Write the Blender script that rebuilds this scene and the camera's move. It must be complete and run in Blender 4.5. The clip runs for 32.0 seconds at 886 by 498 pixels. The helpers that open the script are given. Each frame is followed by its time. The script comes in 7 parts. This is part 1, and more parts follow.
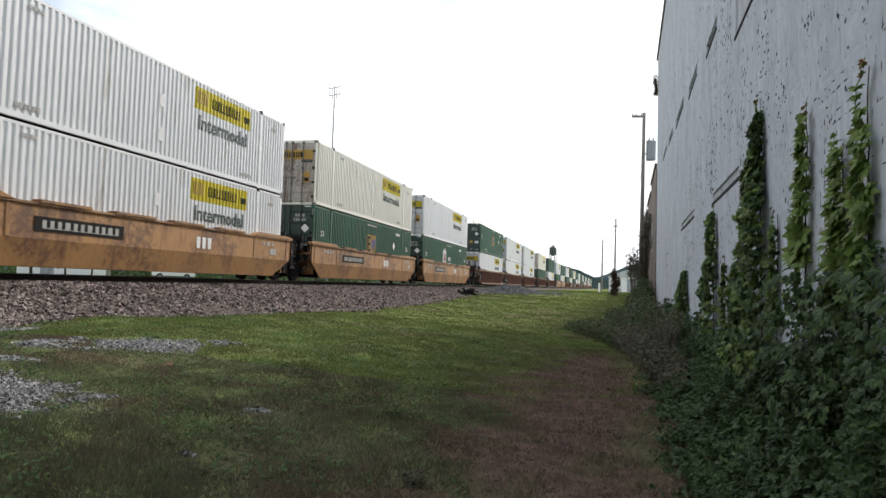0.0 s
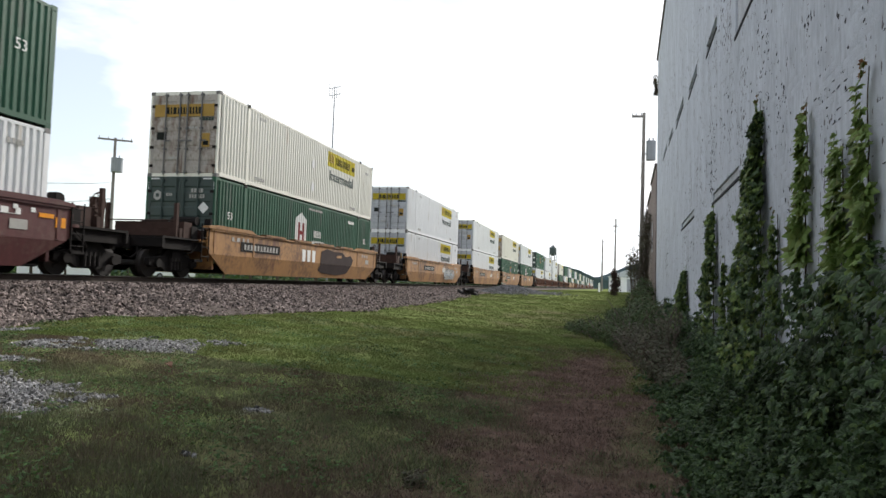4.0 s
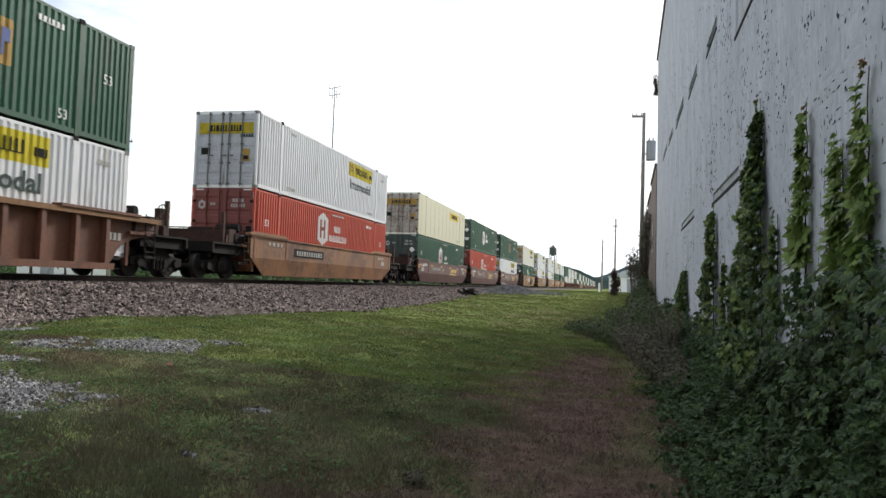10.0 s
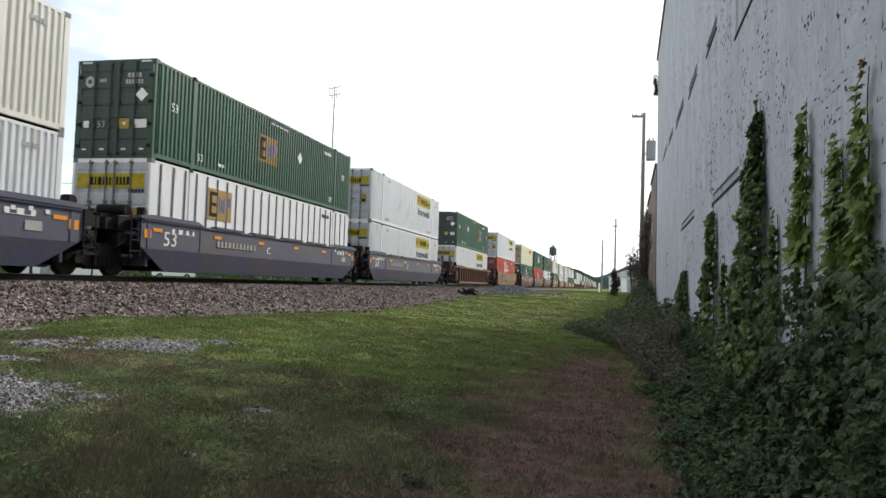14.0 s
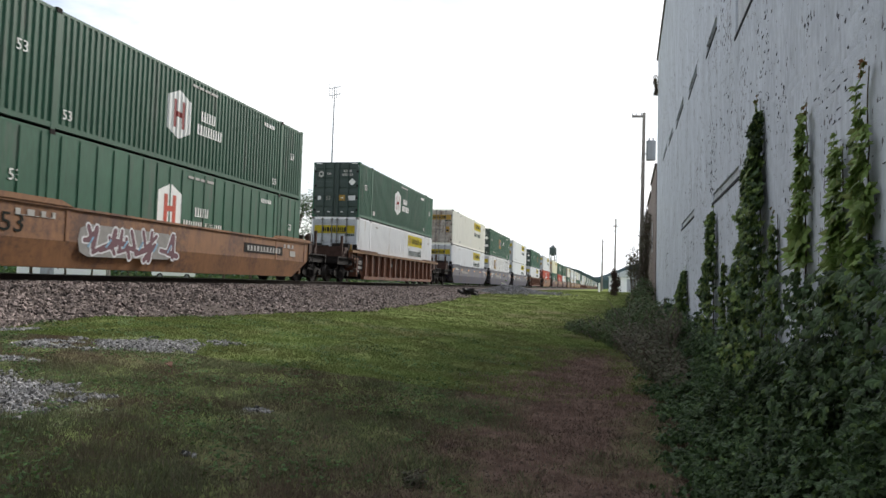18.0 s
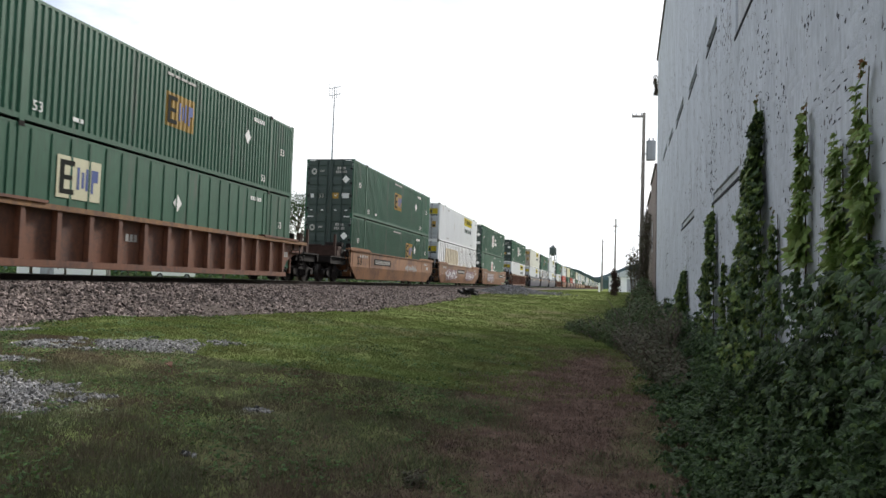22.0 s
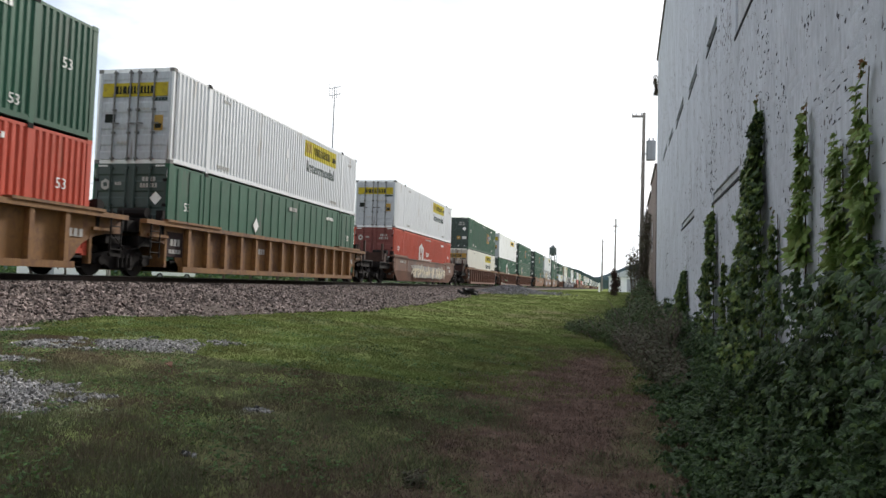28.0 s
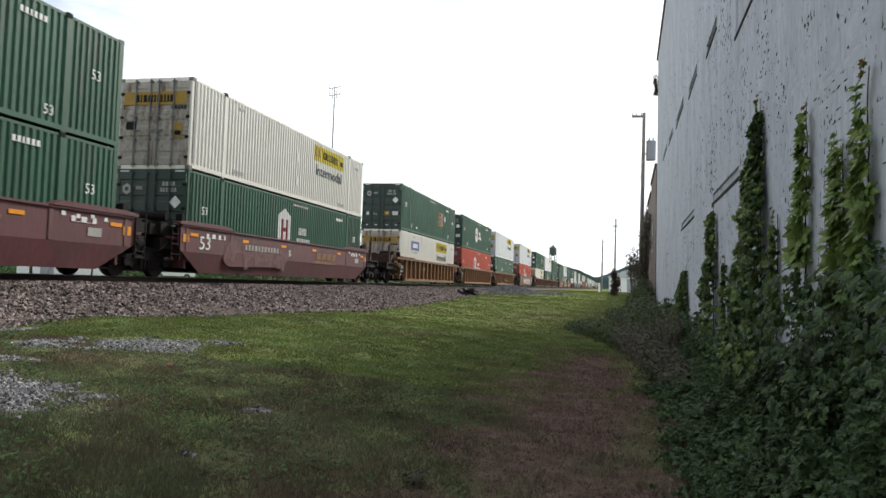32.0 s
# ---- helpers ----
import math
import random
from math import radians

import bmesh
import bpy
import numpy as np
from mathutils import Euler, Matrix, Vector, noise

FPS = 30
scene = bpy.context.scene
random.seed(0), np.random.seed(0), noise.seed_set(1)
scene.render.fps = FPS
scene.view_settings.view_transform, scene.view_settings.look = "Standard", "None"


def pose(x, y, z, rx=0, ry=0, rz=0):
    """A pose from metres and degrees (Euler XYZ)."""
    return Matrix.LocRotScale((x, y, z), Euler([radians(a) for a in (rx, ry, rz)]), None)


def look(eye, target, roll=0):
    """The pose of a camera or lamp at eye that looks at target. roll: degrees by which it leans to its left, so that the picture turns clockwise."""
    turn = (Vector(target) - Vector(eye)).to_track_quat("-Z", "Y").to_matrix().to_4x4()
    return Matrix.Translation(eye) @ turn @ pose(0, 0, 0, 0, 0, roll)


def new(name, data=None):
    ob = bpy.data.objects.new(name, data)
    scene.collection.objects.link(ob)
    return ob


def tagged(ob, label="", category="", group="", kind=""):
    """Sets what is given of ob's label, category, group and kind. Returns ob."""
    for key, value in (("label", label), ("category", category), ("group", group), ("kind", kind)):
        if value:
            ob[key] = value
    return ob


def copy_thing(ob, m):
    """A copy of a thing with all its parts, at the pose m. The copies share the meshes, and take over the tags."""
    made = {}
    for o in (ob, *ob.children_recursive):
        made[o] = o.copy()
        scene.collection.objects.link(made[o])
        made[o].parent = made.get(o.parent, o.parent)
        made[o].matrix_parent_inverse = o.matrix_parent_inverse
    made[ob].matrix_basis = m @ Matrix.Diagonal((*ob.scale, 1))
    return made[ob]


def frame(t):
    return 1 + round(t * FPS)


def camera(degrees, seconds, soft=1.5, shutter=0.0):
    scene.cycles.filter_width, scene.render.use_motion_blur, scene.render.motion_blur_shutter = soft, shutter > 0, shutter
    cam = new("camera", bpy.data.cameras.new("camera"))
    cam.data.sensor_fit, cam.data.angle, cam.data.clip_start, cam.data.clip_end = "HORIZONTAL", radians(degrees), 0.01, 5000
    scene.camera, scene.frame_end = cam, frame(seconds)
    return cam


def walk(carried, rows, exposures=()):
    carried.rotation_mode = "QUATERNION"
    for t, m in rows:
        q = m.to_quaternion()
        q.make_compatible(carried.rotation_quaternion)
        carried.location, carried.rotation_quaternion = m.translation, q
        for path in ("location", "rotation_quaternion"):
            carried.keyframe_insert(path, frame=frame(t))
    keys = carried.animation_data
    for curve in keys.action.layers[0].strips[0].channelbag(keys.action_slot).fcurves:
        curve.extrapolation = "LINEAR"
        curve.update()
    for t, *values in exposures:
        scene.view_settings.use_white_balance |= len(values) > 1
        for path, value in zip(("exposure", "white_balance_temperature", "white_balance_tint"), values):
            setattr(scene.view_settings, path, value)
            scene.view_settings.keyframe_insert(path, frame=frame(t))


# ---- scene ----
EYE = Vector((0.0, 0.0, 1.5))
YAW, TILT = 0.22545, 0.047075
cam = camera(62.57, 32.0, soft=1.5, shutter=0.1)
AIM = EYE + Vector((-math.sin(YAW) * math.cos(TILT), math.cos(YAW) * math.cos(TILT), math.sin(TILT)))
walk(cam, [(0.0, look(EYE, AIM, 1.915)), (32.0, look(EYE, AIM, 1.915))], exposures=[(0.0, 0.47), (32.0, 0.47)])

# ---- light ----
SUN_EL, SUN_AZ = radians(31), radians(17)       # azimuth from +y towards +x
world = bpy.data.worlds.new("sky")
scene.world = world
world.use_nodes = True
wn, wl = world.node_tree.nodes, world.node_tree.links
wn.clear()
sky = wn.new("ShaderNodeTexSky")
sky.sky_type, sky.sun_disc, sky.sun_elevation, sky.sun_rotation = "NISHITA", False, SUN_EL, SUN_AZ
sky_bg = wn.new("ShaderNodeBackground")
sky_bg.inputs[1].default_value = 0.105
cloud_bg = wn.new("ShaderNodeBackground")
cloud_bg.inputs[0].default_value, cloud_bg.inputs[1].default_value = (0.95, 0.97, 1.0, 1), 1.08
wtc, wmap, wnoise, wramp = (wn.new("ShaderNodeTexCoord"), wn.new("ShaderNodeMapping"), wn.new("ShaderNodeTexNoise"), wn.new("ShaderNodeValToRGB"))
wmap.inputs["Scale"].default_value = (1.0, 1.3, 3.2)
wmap.inputs["Rotation"].default_value = (0.1, 0.35, 0.5)
wnoise.inputs["Scale"].default_value, wnoise.inputs["Detail"].default_value, wnoise.inputs["Roughness"].default_value = 2.2, 6, 0.52
wramp.color_ramp.elements[0].position, wramp.color_ramp.elements[0].color = 0.45, (0.36, 0.36, 0.36, 1)
wramp.color_ramp.elements[1].position, wramp.color_ramp.elements[1].color = 0.57, (1, 1, 1, 1)
wmix, wout = wn.new("ShaderNodeMixShader"), wn.new("ShaderNodeOutputWorld")
wl.new(wtc.outputs["Generated"], wmap.inputs[0]), wl.new(wmap.outputs[0], wnoise.inputs["Vector"])
wl.new(wnoise.outputs[0], wramp.inputs[0]), wl.new(wramp.outputs[0], wmix.inputs[0])
wl.new(sky.outputs[0], sky_bg.inputs[0]), wl.new(sky_bg.outputs[0], wmix.inputs[1])
wl.new(cloud_bg.outputs[0], wmix.inputs[2]), wl.new(wmix.outputs[0], wout.inputs[0])
sun = new("sun", bpy.data.lights.new("sun", "SUN"))
sun.data.energy, sun.data.angle, sun.data.color = 3.9, radians(8), (1.0, 0.95, 0.88)
SUN_DIR = Vector((math.sin(SUN_AZ) * math.cos(SUN_EL), math.cos(SUN_AZ) * math.cos(SUN_EL), math.sin(SUN_EL)))
sun.matrix_basis = look(SUN_DIR * 60, (0, 0, 0))


# ---- materials ----
def mat(name, col, rough=0.6, metal=0.0, var=0.18, scale=2.0, bump=0.0, bump_scale=40.0, dirt=None, dirt_at=0.58, streak=1.0, rand=0.0, fine=14.0, island=False, spec=0.5, rust=None):
    """A surface with two scales of variation, dirt in patches or streaks, and a fine relief."""
    m = bpy.data.materials.new(name)
    m.use_nodes = True
    n, l = m.node_tree.nodes, m.node_tree.links
    b = n["Principled BSDF"]
    b.inputs["Roughness"].default_value, b.inputs["Metallic"].default_value = rough, metal
    b.inputs["Specular IOR Level"].default_value = spec
    tc, mp = n.new("ShaderNodeTexCoord"), n.new("ShaderNodeMapping")
    mp.inputs["Scale"].default_value = (1, 1, 1 / streak)
    l.new(tc.outputs["Object"], mp.inputs[0])
    big, small = n.new("ShaderNodeTexNoise"), n.new("ShaderNodeTexNoise")
    big.inputs["Scale"].default_value, big.inputs["Detail"].default_value = scale, 5
    small.inputs["Scale"].default_value, small.inputs["Detail"].default_value = scale * fine, 3
    l.new(mp.outputs[0], big.inputs["Vector"]), l.new(mp.outputs[0], small.inputs["Vector"])
    add = n.new("ShaderNodeMath")
    add.operation = "ADD"
    l.new(big.outputs[0], add.inputs[0]), l.new(small.outputs[0], add.inputs[1])
    ramp = n.new("ShaderNodeMapRange")
    ramp.inputs["From Min"].default_value, ramp.inputs["From Max"].default_value = 0.65, 1.35
    ramp.inputs["To Min"].default_value, ramp.inputs["To Max"].default_value = 1 - var, 1 + var
    l.new(add.outputs[0], ramp.inputs[0])
    val = ramp.outputs[0]
    if rand:
        info = n.new("ShaderNodeNewGeometry" if island else "ShaderNodeObjectInfo")
        rr, mul = n.new("ShaderNodeMapRange"), n.new("ShaderNodeMath")
        rr.inputs["To Min"].default_value, rr.inputs["To Max"].default_value = 1 - rand, 1 + rand
        mul.operation = "MULTIPLY"
        l.new(info.outputs["Random Per Island" if island else "Random"], rr.inputs[0])
        l.new(rr.outputs[0], mul.inputs[0]), l.new(val, mul.inputs[1])
        val = mul.outputs[0]
    mix = n.new("ShaderNodeVectorMath")
    mix.operation = "SCALE"
    mix.inputs[0].default_value = col
    l.new(val, mix.inputs["Scale"])
    out = mix.outputs[0]
    if dirt:
        dn, dr, dm = n.new("ShaderNodeTexNoise"), n.new("ShaderNodeMapRange"), n.new("ShaderNodeMix")
        dn.inputs["Scale"].default_value, dn.inputs["Detail"].default_value, dn.inputs["Roughness"].default_value = scale * 1.7, 8, 0.65
        l.new(mp.outputs[0], dn.inputs["Vector"])
        dr.inputs["From Min"].default_value, dr.inputs["From Max"].default_value = dirt_at, dirt_at + 0.14
        l.new(dn.outputs[0], dr.inputs[0])
        dm.data_type = "RGBA"
        l.new(dr.outputs[0], dm.inputs[0]), l.new(out, dm.inputs[6])
        dm.inputs[7].default_value = (*dirt, 1)
        out = dm.outputs[2]
    if rust:
        rn, rc, rm, rr_, rx_ = n.new("ShaderNodeTexNoise"), n.new("ShaderNodeTexNoise"), n.new("ShaderNodeMath"), n.new("ShaderNodeMapRange"), n.new("ShaderNodeMix")
        rn.inputs["Scale"].default_value, rn.inputs["Detail"].default_value, rn.inputs["Roughness"].default_value = 7.0, 8, 0.75
        rc.inputs["Scale"].default_value, rc.inputs["Detail"].default_value = 0.55, 4
        rm.operation = "ADD"
        l.new(tc.outputs["Object"], rn.inputs["Vector"]), l.new(tc.outputs["Object"], rc.inputs["Vector"])
        l.new(rn.outputs[0], rm.inputs[0]), l.new(rc.outputs[0], rm.inputs[1]), l.new(rm.outputs[0], rr_.inputs[0])
        rr_.inputs["From Min"].default_value, rr_.inputs["From Max"].default_value, rr_.inputs["To Max"].default_value = 1.0, 1.22, 0.85
        rx_.data_type = "RGBA"
        rx_.inputs[7].default_value = (*rust, 1)
        l.new(rr_.outputs[0], rx_.inputs[0]), l.new(out, rx_.inputs[6])
        out = rx_.outputs[2]
    l.new(out, b.inputs["Base Color"])
    if bump:
        bn, bp = n.new("ShaderNodeTexNoise"), n.new("ShaderNodeBump")
        bn.inputs["Scale"].default_value, bn.inputs["Detail"].default_value = bump_scale, 4
        l.new(tc.outputs["Object"], bn.inputs["Vector"])
        bp.inputs["Strength"].default_value, bp.inputs["Distance"].default_value = bump, 0.02
        l.new(bn.outputs[0], bp.inputs["Height"]), l.new(bp.outputs[0], b.inputs["Normal"])
    return m


def leaf_mat(name, col, dry, share=0.25, rand=0.45, rough=0.6, worn=None, spec=0.25, patchy=0.3, through_light=0.3):
    """Leaves or blades: each piece has a shade of its own, and some are dry."""
    m = bpy.data.materials.new(name)
    m.use_nodes = True
    n, l = m.node_tree.nodes, m.node_tree.links
    b = n["Principled BSDF"]
    b.inputs["Roughness"].default_value = rough
    b.inputs["Specular IOR Level"].default_value = spec
    geo, ramp = n.new("ShaderNodeNewGeometry"), n.new("ShaderNodeValToRGB")
    e = ramp.color_ramp.elements
    e[0].position, e[0].color = 0.0, (*[c * (1 - rand) for c in col], 1)
    e[1].position, e[1].color = 1.0, (*dry, 1)
    mid, top = e.new(1 - share), e.new(1 - share * 0.6)
    mid.color, top.color = (*[c * (1 + rand) for c in col], 1), (*[(a + c) / 2 for a, c in zip(col, dry)], 1)
    l.new(geo.outputs["Random Per Island"], ramp.inputs[0])
    tc, nz, mp, sc = n.new("ShaderNodeTexCoord"), n.new("ShaderNodeTexNoise"), n.new("ShaderNodeMapRange"), n.new("ShaderNodeVectorMath")
    nz.inputs["Scale"].default_value, nz.inputs["Detail"].default_value, nz.inputs["Roughness"].default_value = 1.1, 7, 0.6
    mp.inputs["From Min"].default_value, mp.inputs["From Max"].default_value = 0.3, 0.7
    mp.inputs["To Min"].default_value, mp.inputs["To Max"].default_value = 1 - patchy, 1 + patchy
    sc.operation = "SCALE"
    l.new(tc.outputs["Object"], nz.inputs["Vector"]), l.new(nz.outputs[0], mp.inputs[0])
    l.new(ramp.outputs[0], sc.inputs[0]), l.new(mp.outputs[0], sc.inputs["Scale"])
    out = sc.outputs[0]
    if worn:
        wn_, wr, wm = n.new("ShaderNodeTexNoise"), n.new("ShaderNodeMapRange"), n.new("ShaderNodeMix")
        wn_.inputs["Scale"].default_value, wn_.inputs["Detail"].default_value, wn_.inputs["Roughness"].default_value = 0.8, 7, 0.62
        wr.inputs["From Min"].default_value, wr.inputs["From Max"].default_value = 0.44, 0.62
        wr.inputs["To Max"].default_value = 0.8
        wm.data_type = "RGBA"
        wm.inputs[7].default_value = (*worn, 1)
        l.new(tc.outputs["Object"], wn_.inputs["Vector"]), l.new(wn_.outputs[0], wr.inputs[0])
        l.new(wr.outputs[0], wm.inputs[0]), l.new(out, wm.inputs[6])
        out = wm.outputs[2]
    l.new(out, b.inputs["Base Color"])
    tr, mx = n.new("ShaderNodeBsdfTranslucent"), n.new("ShaderNodeMixShader")
    mx.inputs[0].default_value = through_light
    l.new(out, tr.inputs[0]), l.new(b.outputs[0], mx.inputs[1]), l.new(tr.outputs[0], mx.inputs[2])
    l.new(mx.outputs[0], n["Material Output"].inputs[0])
    return m


M = {}
RUSTY = (0.10, 0.045, 0.025)
M["white"] = mat("white_container_paint", (0.67, 0.68, 0.69), 0.5, spec=0.25, var=0.06, scale=0.8, dirt=(0.40, 0.35, 0.28), dirt_at=0.61, streak=5, rand=0.05)
M["cream"] = mat("aged_white_container_paint", (0.67, 0.655, 0.585), 0.5, spec=0.25, var=0.08, scale=0.7, dirt=(0.40, 0.30, 0.2), dirt_at=0.64, streak=6, rand=0.04)
M["butter"] = mat("aged_cream_sheet_paint", (0.52, 0.505, 0.36), 0.5, spec=0.25, var=0.05, scale=0.7, dirt=(0.38, 0.30, 0.2), dirt_at=0.67, streak=6)
M["green"] = mat("green_container_paint", (0.019, 0.080, 0.046), 0.55, var=0.24, scale=0.9, dirt=(0.055, 0.08, 0.06), dirt_at=0.57, streak=5, rand=0.14, spec=0.25)
M["red"] = mat("orange_red_container_paint", (0.42, 0.058, 0.03), 0.55, var=0.18, scale=0.9, dirt=(0.26, 0.07, 0.04), dirt_at=0.6, streak=5, rand=0.05, spec=0.25)
# Shade of the sunless door end is put into these paints, besides the stains.
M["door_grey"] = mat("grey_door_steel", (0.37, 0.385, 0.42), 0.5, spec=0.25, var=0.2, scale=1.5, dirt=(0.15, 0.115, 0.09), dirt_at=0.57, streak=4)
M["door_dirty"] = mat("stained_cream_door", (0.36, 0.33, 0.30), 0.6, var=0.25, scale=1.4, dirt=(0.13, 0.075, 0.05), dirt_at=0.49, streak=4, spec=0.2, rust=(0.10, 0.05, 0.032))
M["door_green"] = mat("shaded_green_door", (0.014, 0.032, 0.027), 0.5, var=0.25, scale=1.5, dirt=(0.03, 0.03, 0.025), streak=4)
M["door_red"] = mat("shaded_red_door", (0.13, 0.022, 0.018), 0.55, var=0.2, scale=1.5, dirt=(0.06, 0.03, 0.02), streak=4)
M["seam"] = mat("black_panel_post", (0.03, 0.03, 0.032), 0.6, var=0.2)
M["roof"] = mat("weathered_container_roof", (0.45, 0.45, 0.44), 0.6, dirt=RUSTY)
M["yellow"] = mat("yellow_sign_vinyl", (0.54, 0.44, 0.025), 0.5, var=0.12, scale=2, dirt=(0.30, 0.2, 0.02), dirt_at=0.6, spec=0.15)
M["door_yellow"] = mat("grimy_yellow_band", (0.36, 0.28, 0.02), 0.6, var=0.2, scale=2, dirt=(0.16, 0.11, 0.03), dirt_at=0.52, streak=3, spec=0.15)
M["amber"] = mat("amber_sign_vinyl", (0.33, 0.205, 0.05), 0.5, var=0.15, scale=3, spec=0.15)
M["pale"] = mat("pale_sign_vinyl", (0.52, 0.50, 0.36), 0.5, var=0.1, scale=3, spec=0.15)
M["ink"] = mat("dark_lettering", (0.018, 0.02, 0.018), 0.8, var=0.15, spec=0.05)
M["blue_ink"] = mat("blue_lettering", (0.07, 0.10, 0.26), 0.5, var=0.15, spec=0.15)
M["maroon_ink"] = mat("dark_red_lettering", (0.22, 0.03, 0.03), 0.5, var=0.15, spec=0.15)
M["white_ink"] = mat("white_lettering", (0.72, 0.72, 0.70), 0.5, var=0.1, scale=4, spec=0.15)
M["grey_ink"] = mat("faded_lettering", (0.36, 0.35, 0.33), 0.55, var=0.15, spec=0.15)
M["gold"] = mat("faded_gold_lettering", (0.50, 0.32, 0.10), 0.5, var=0.2, scale=3, spec=0.15)
M["gold_old"] = mat("worn_gold_lettering", (0.20, 0.10, 0.045), 0.6, var=0.3, scale=3, spec=0.15)
M["reflector"] = mat("amber_reflector", (0.75, 0.28, 0.01), 0.35, var=0.1)
M["tan"] = mat("mustard_tan_car_paint", (0.32, 0.165, 0.06), 0.55, spec=0.3, var=0.2, scale=0.8, dirt=(0.13, 0.055, 0.03), dirt_at=0.53, streak=4, rand=0.08, rust=(0.085, 0.04, 0.026))
M["rusty_tan"] = mat("rusted_tan_car_paint", (0.215, 0.098, 0.040), 0.6, spec=0.3, var=0.22, scale=0.8, dirt=(0.10, 0.042, 0.028), dirt_at=0.54, streak=4, rand=0.08, rust=(0.07, 0.032, 0.022))
M["maroon"] = mat("maroon_car_paint", (0.075, 0.021, 0.022), 0.5, spec=0.3, var=0.22, scale=0.8, dirt=(0.10, 0.05, 0.035), dirt_at=0.55, streak=4, rand=0.1, rust=(0.11, 0.06, 0.05))
M["faded_maroon"] = mat("faded_red_brown_car_paint", (0.105, 0.03, 0.034), 0.6, spec=0.3, var=0.28, scale=0.8, dirt=(0.10, 0.055, 0.045), dirt_at=0.52, streak=4, rand=0.08, rust=(0.06, 0.035, 0.035))
M["navy"] = mat("slate_blue_car_paint", (0.043, 0.045, 0.085), 0.5, var=0.16, scale=0.8, dirt=(0.07, 0.06, 0.05), dirt_at=0.62, streak=4, rust=(0.075, 0.06, 0.05))
M["brown"] = mat("brown_car_paint", (0.138, 0.056, 0.031), 0.6, spec=0.3, var=0.26, scale=0.8, dirt=(0.075, 0.035, 0.026), dirt_at=0.53, streak=4, rand=0.08, rust=(0.06, 0.03, 0.024))
M["ochre"] = mat("ochre_car_paint", (0.19, 0.092, 0.03), 0.6, spec=0.3, var=0.24, scale=0.9, dirt=(0.12, 0.05, 0.025), dirt_at=0.53, streak=4, rand=0.06, rust=(0.085, 0.04, 0.025))
M["primer"] = mat("dark_primer_patch", (0.036, 0.024, 0.024), 0.8, spec=0.1, var=0.35, scale=2)
M["iron"] = mat("grimy_running_gear", (0.0085, 0.0065, 0.006), 0.9, spec=0.2, var=0.4, scale=4, bump=0.3)
M["rust"] = mat("rusted_iron", (0.045, 0.024, 0.019), 0.85, spec=0.2, var=0.4, scale=5, bump=0.3)
M["wheel"] = mat("worn_wheel_steel", (0.022, 0.017, 0.015), 0.7, 0.1, var=0.4)
M["railside"] = mat("rusty_rail", (0.045, 0.028, 0.02), 0.7, 0.2, var=0.25, scale=3)
M["railhead"] = mat("polished_rail_head", (0.35, 0.34, 0.33), 0.3, 1.0, var=0.1)
M["tie"] = mat("creosoted_timber", (0.05, 0.038, 0.03), 0.85, var=0.3, scale=6, bump=0.4)
M["stone"] = mat("ballast_stone", (0.175, 0.142, 0.13), 0.9, spec=0.15, var=0.25, scale=6, rand=0.9, island=True)
M["palestone"] = mat("pale_gravel", (0.20, 0.196, 0.195), 0.9, spec=0.15, var=0.25, scale=6, rand=0.85, island=True)
M["pebbles"] = mat("grey_gravel_pile", (0.12, 0.12, 0.128), 0.9, var=0.3, scale=6, rand=0.4, island=True)
M["clod"] = mat("brown_earth", (0.095, 0.068, 0.053), 0.95, var=0.3, scale=8, rand=0.5, island=True)
M["galv"] = mat("galvanised_steel", (0.20, 0.21, 0.225), 0.6, 0.2, var=0.15)
M["pole"] = mat("weathered_pole_timber", (0.20, 0.185, 0.17), 0.9, var=0.3, scale=4, streak=8, bump=0.3, spec=0.2)
M["grey_can"] = mat("grey_transformer_paint", (0.22, 0.24, 0.26), 0.5, var=0.1)
M["wire"] = mat("dark_cable", (0.02, 0.02, 0.02), 0.6)
M["bark"] = mat("bark", (0.07, 0.055, 0.04), 0.9, var=0.35, scale=8, bump=0.6)
M["charred"] = mat("charred_timber", (0.018, 0.016, 0.016), 0.85, var=0.4, scale=8, bump=0.6)
# Near blades darker, lawn blades brighter: building shade and sun put into the colour.
M["grass"] = leaf_mat("shaded_weedy_grass_blades", (0.112, 0.130, 0.070), (0.17, 0.14, 0.105), 0.24, 0.32, worn=(0.138, 0.096, 0.076), spec=0.05, patchy=0.5, through_light=0.15)
M["lawn"] = leaf_mat("sunlit_mown_grass_blades", (0.146, 0.19, 0.064), (0.165, 0.18, 0.07), 0.12, 0.12, worn=(0.150, 0.148, 0.062), spec=0.0, patchy=0.4, through_light=0.06)
M["clover"] = leaf_mat("low_weed_leaves", (0.075, 0.125, 0.048), (0.12, 0.17, 0.06), 0.2, 0.5, spec=0.1, patchy=0.5)
M["thatch"] = leaf_mat("dry_grass_blades", (0.14, 0.096, 0.077), (0.21, 0.15, 0.12), 0.3, 0.4, spec=0.05, patchy=0.5)
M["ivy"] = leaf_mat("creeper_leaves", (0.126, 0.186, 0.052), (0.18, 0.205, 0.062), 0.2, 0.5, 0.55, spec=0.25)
# Darker copy of the creeper leaves: shade among the leaves put into their colour.
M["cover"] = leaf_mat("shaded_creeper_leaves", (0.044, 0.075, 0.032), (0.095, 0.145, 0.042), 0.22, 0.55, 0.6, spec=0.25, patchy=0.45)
M["ivy_tip"] = leaf_mat("reddish_creeper_leaves", (0.09, 0.10, 0.025), (0.20, 0.07, 0.03), 0.4, 0.35, 0.5)
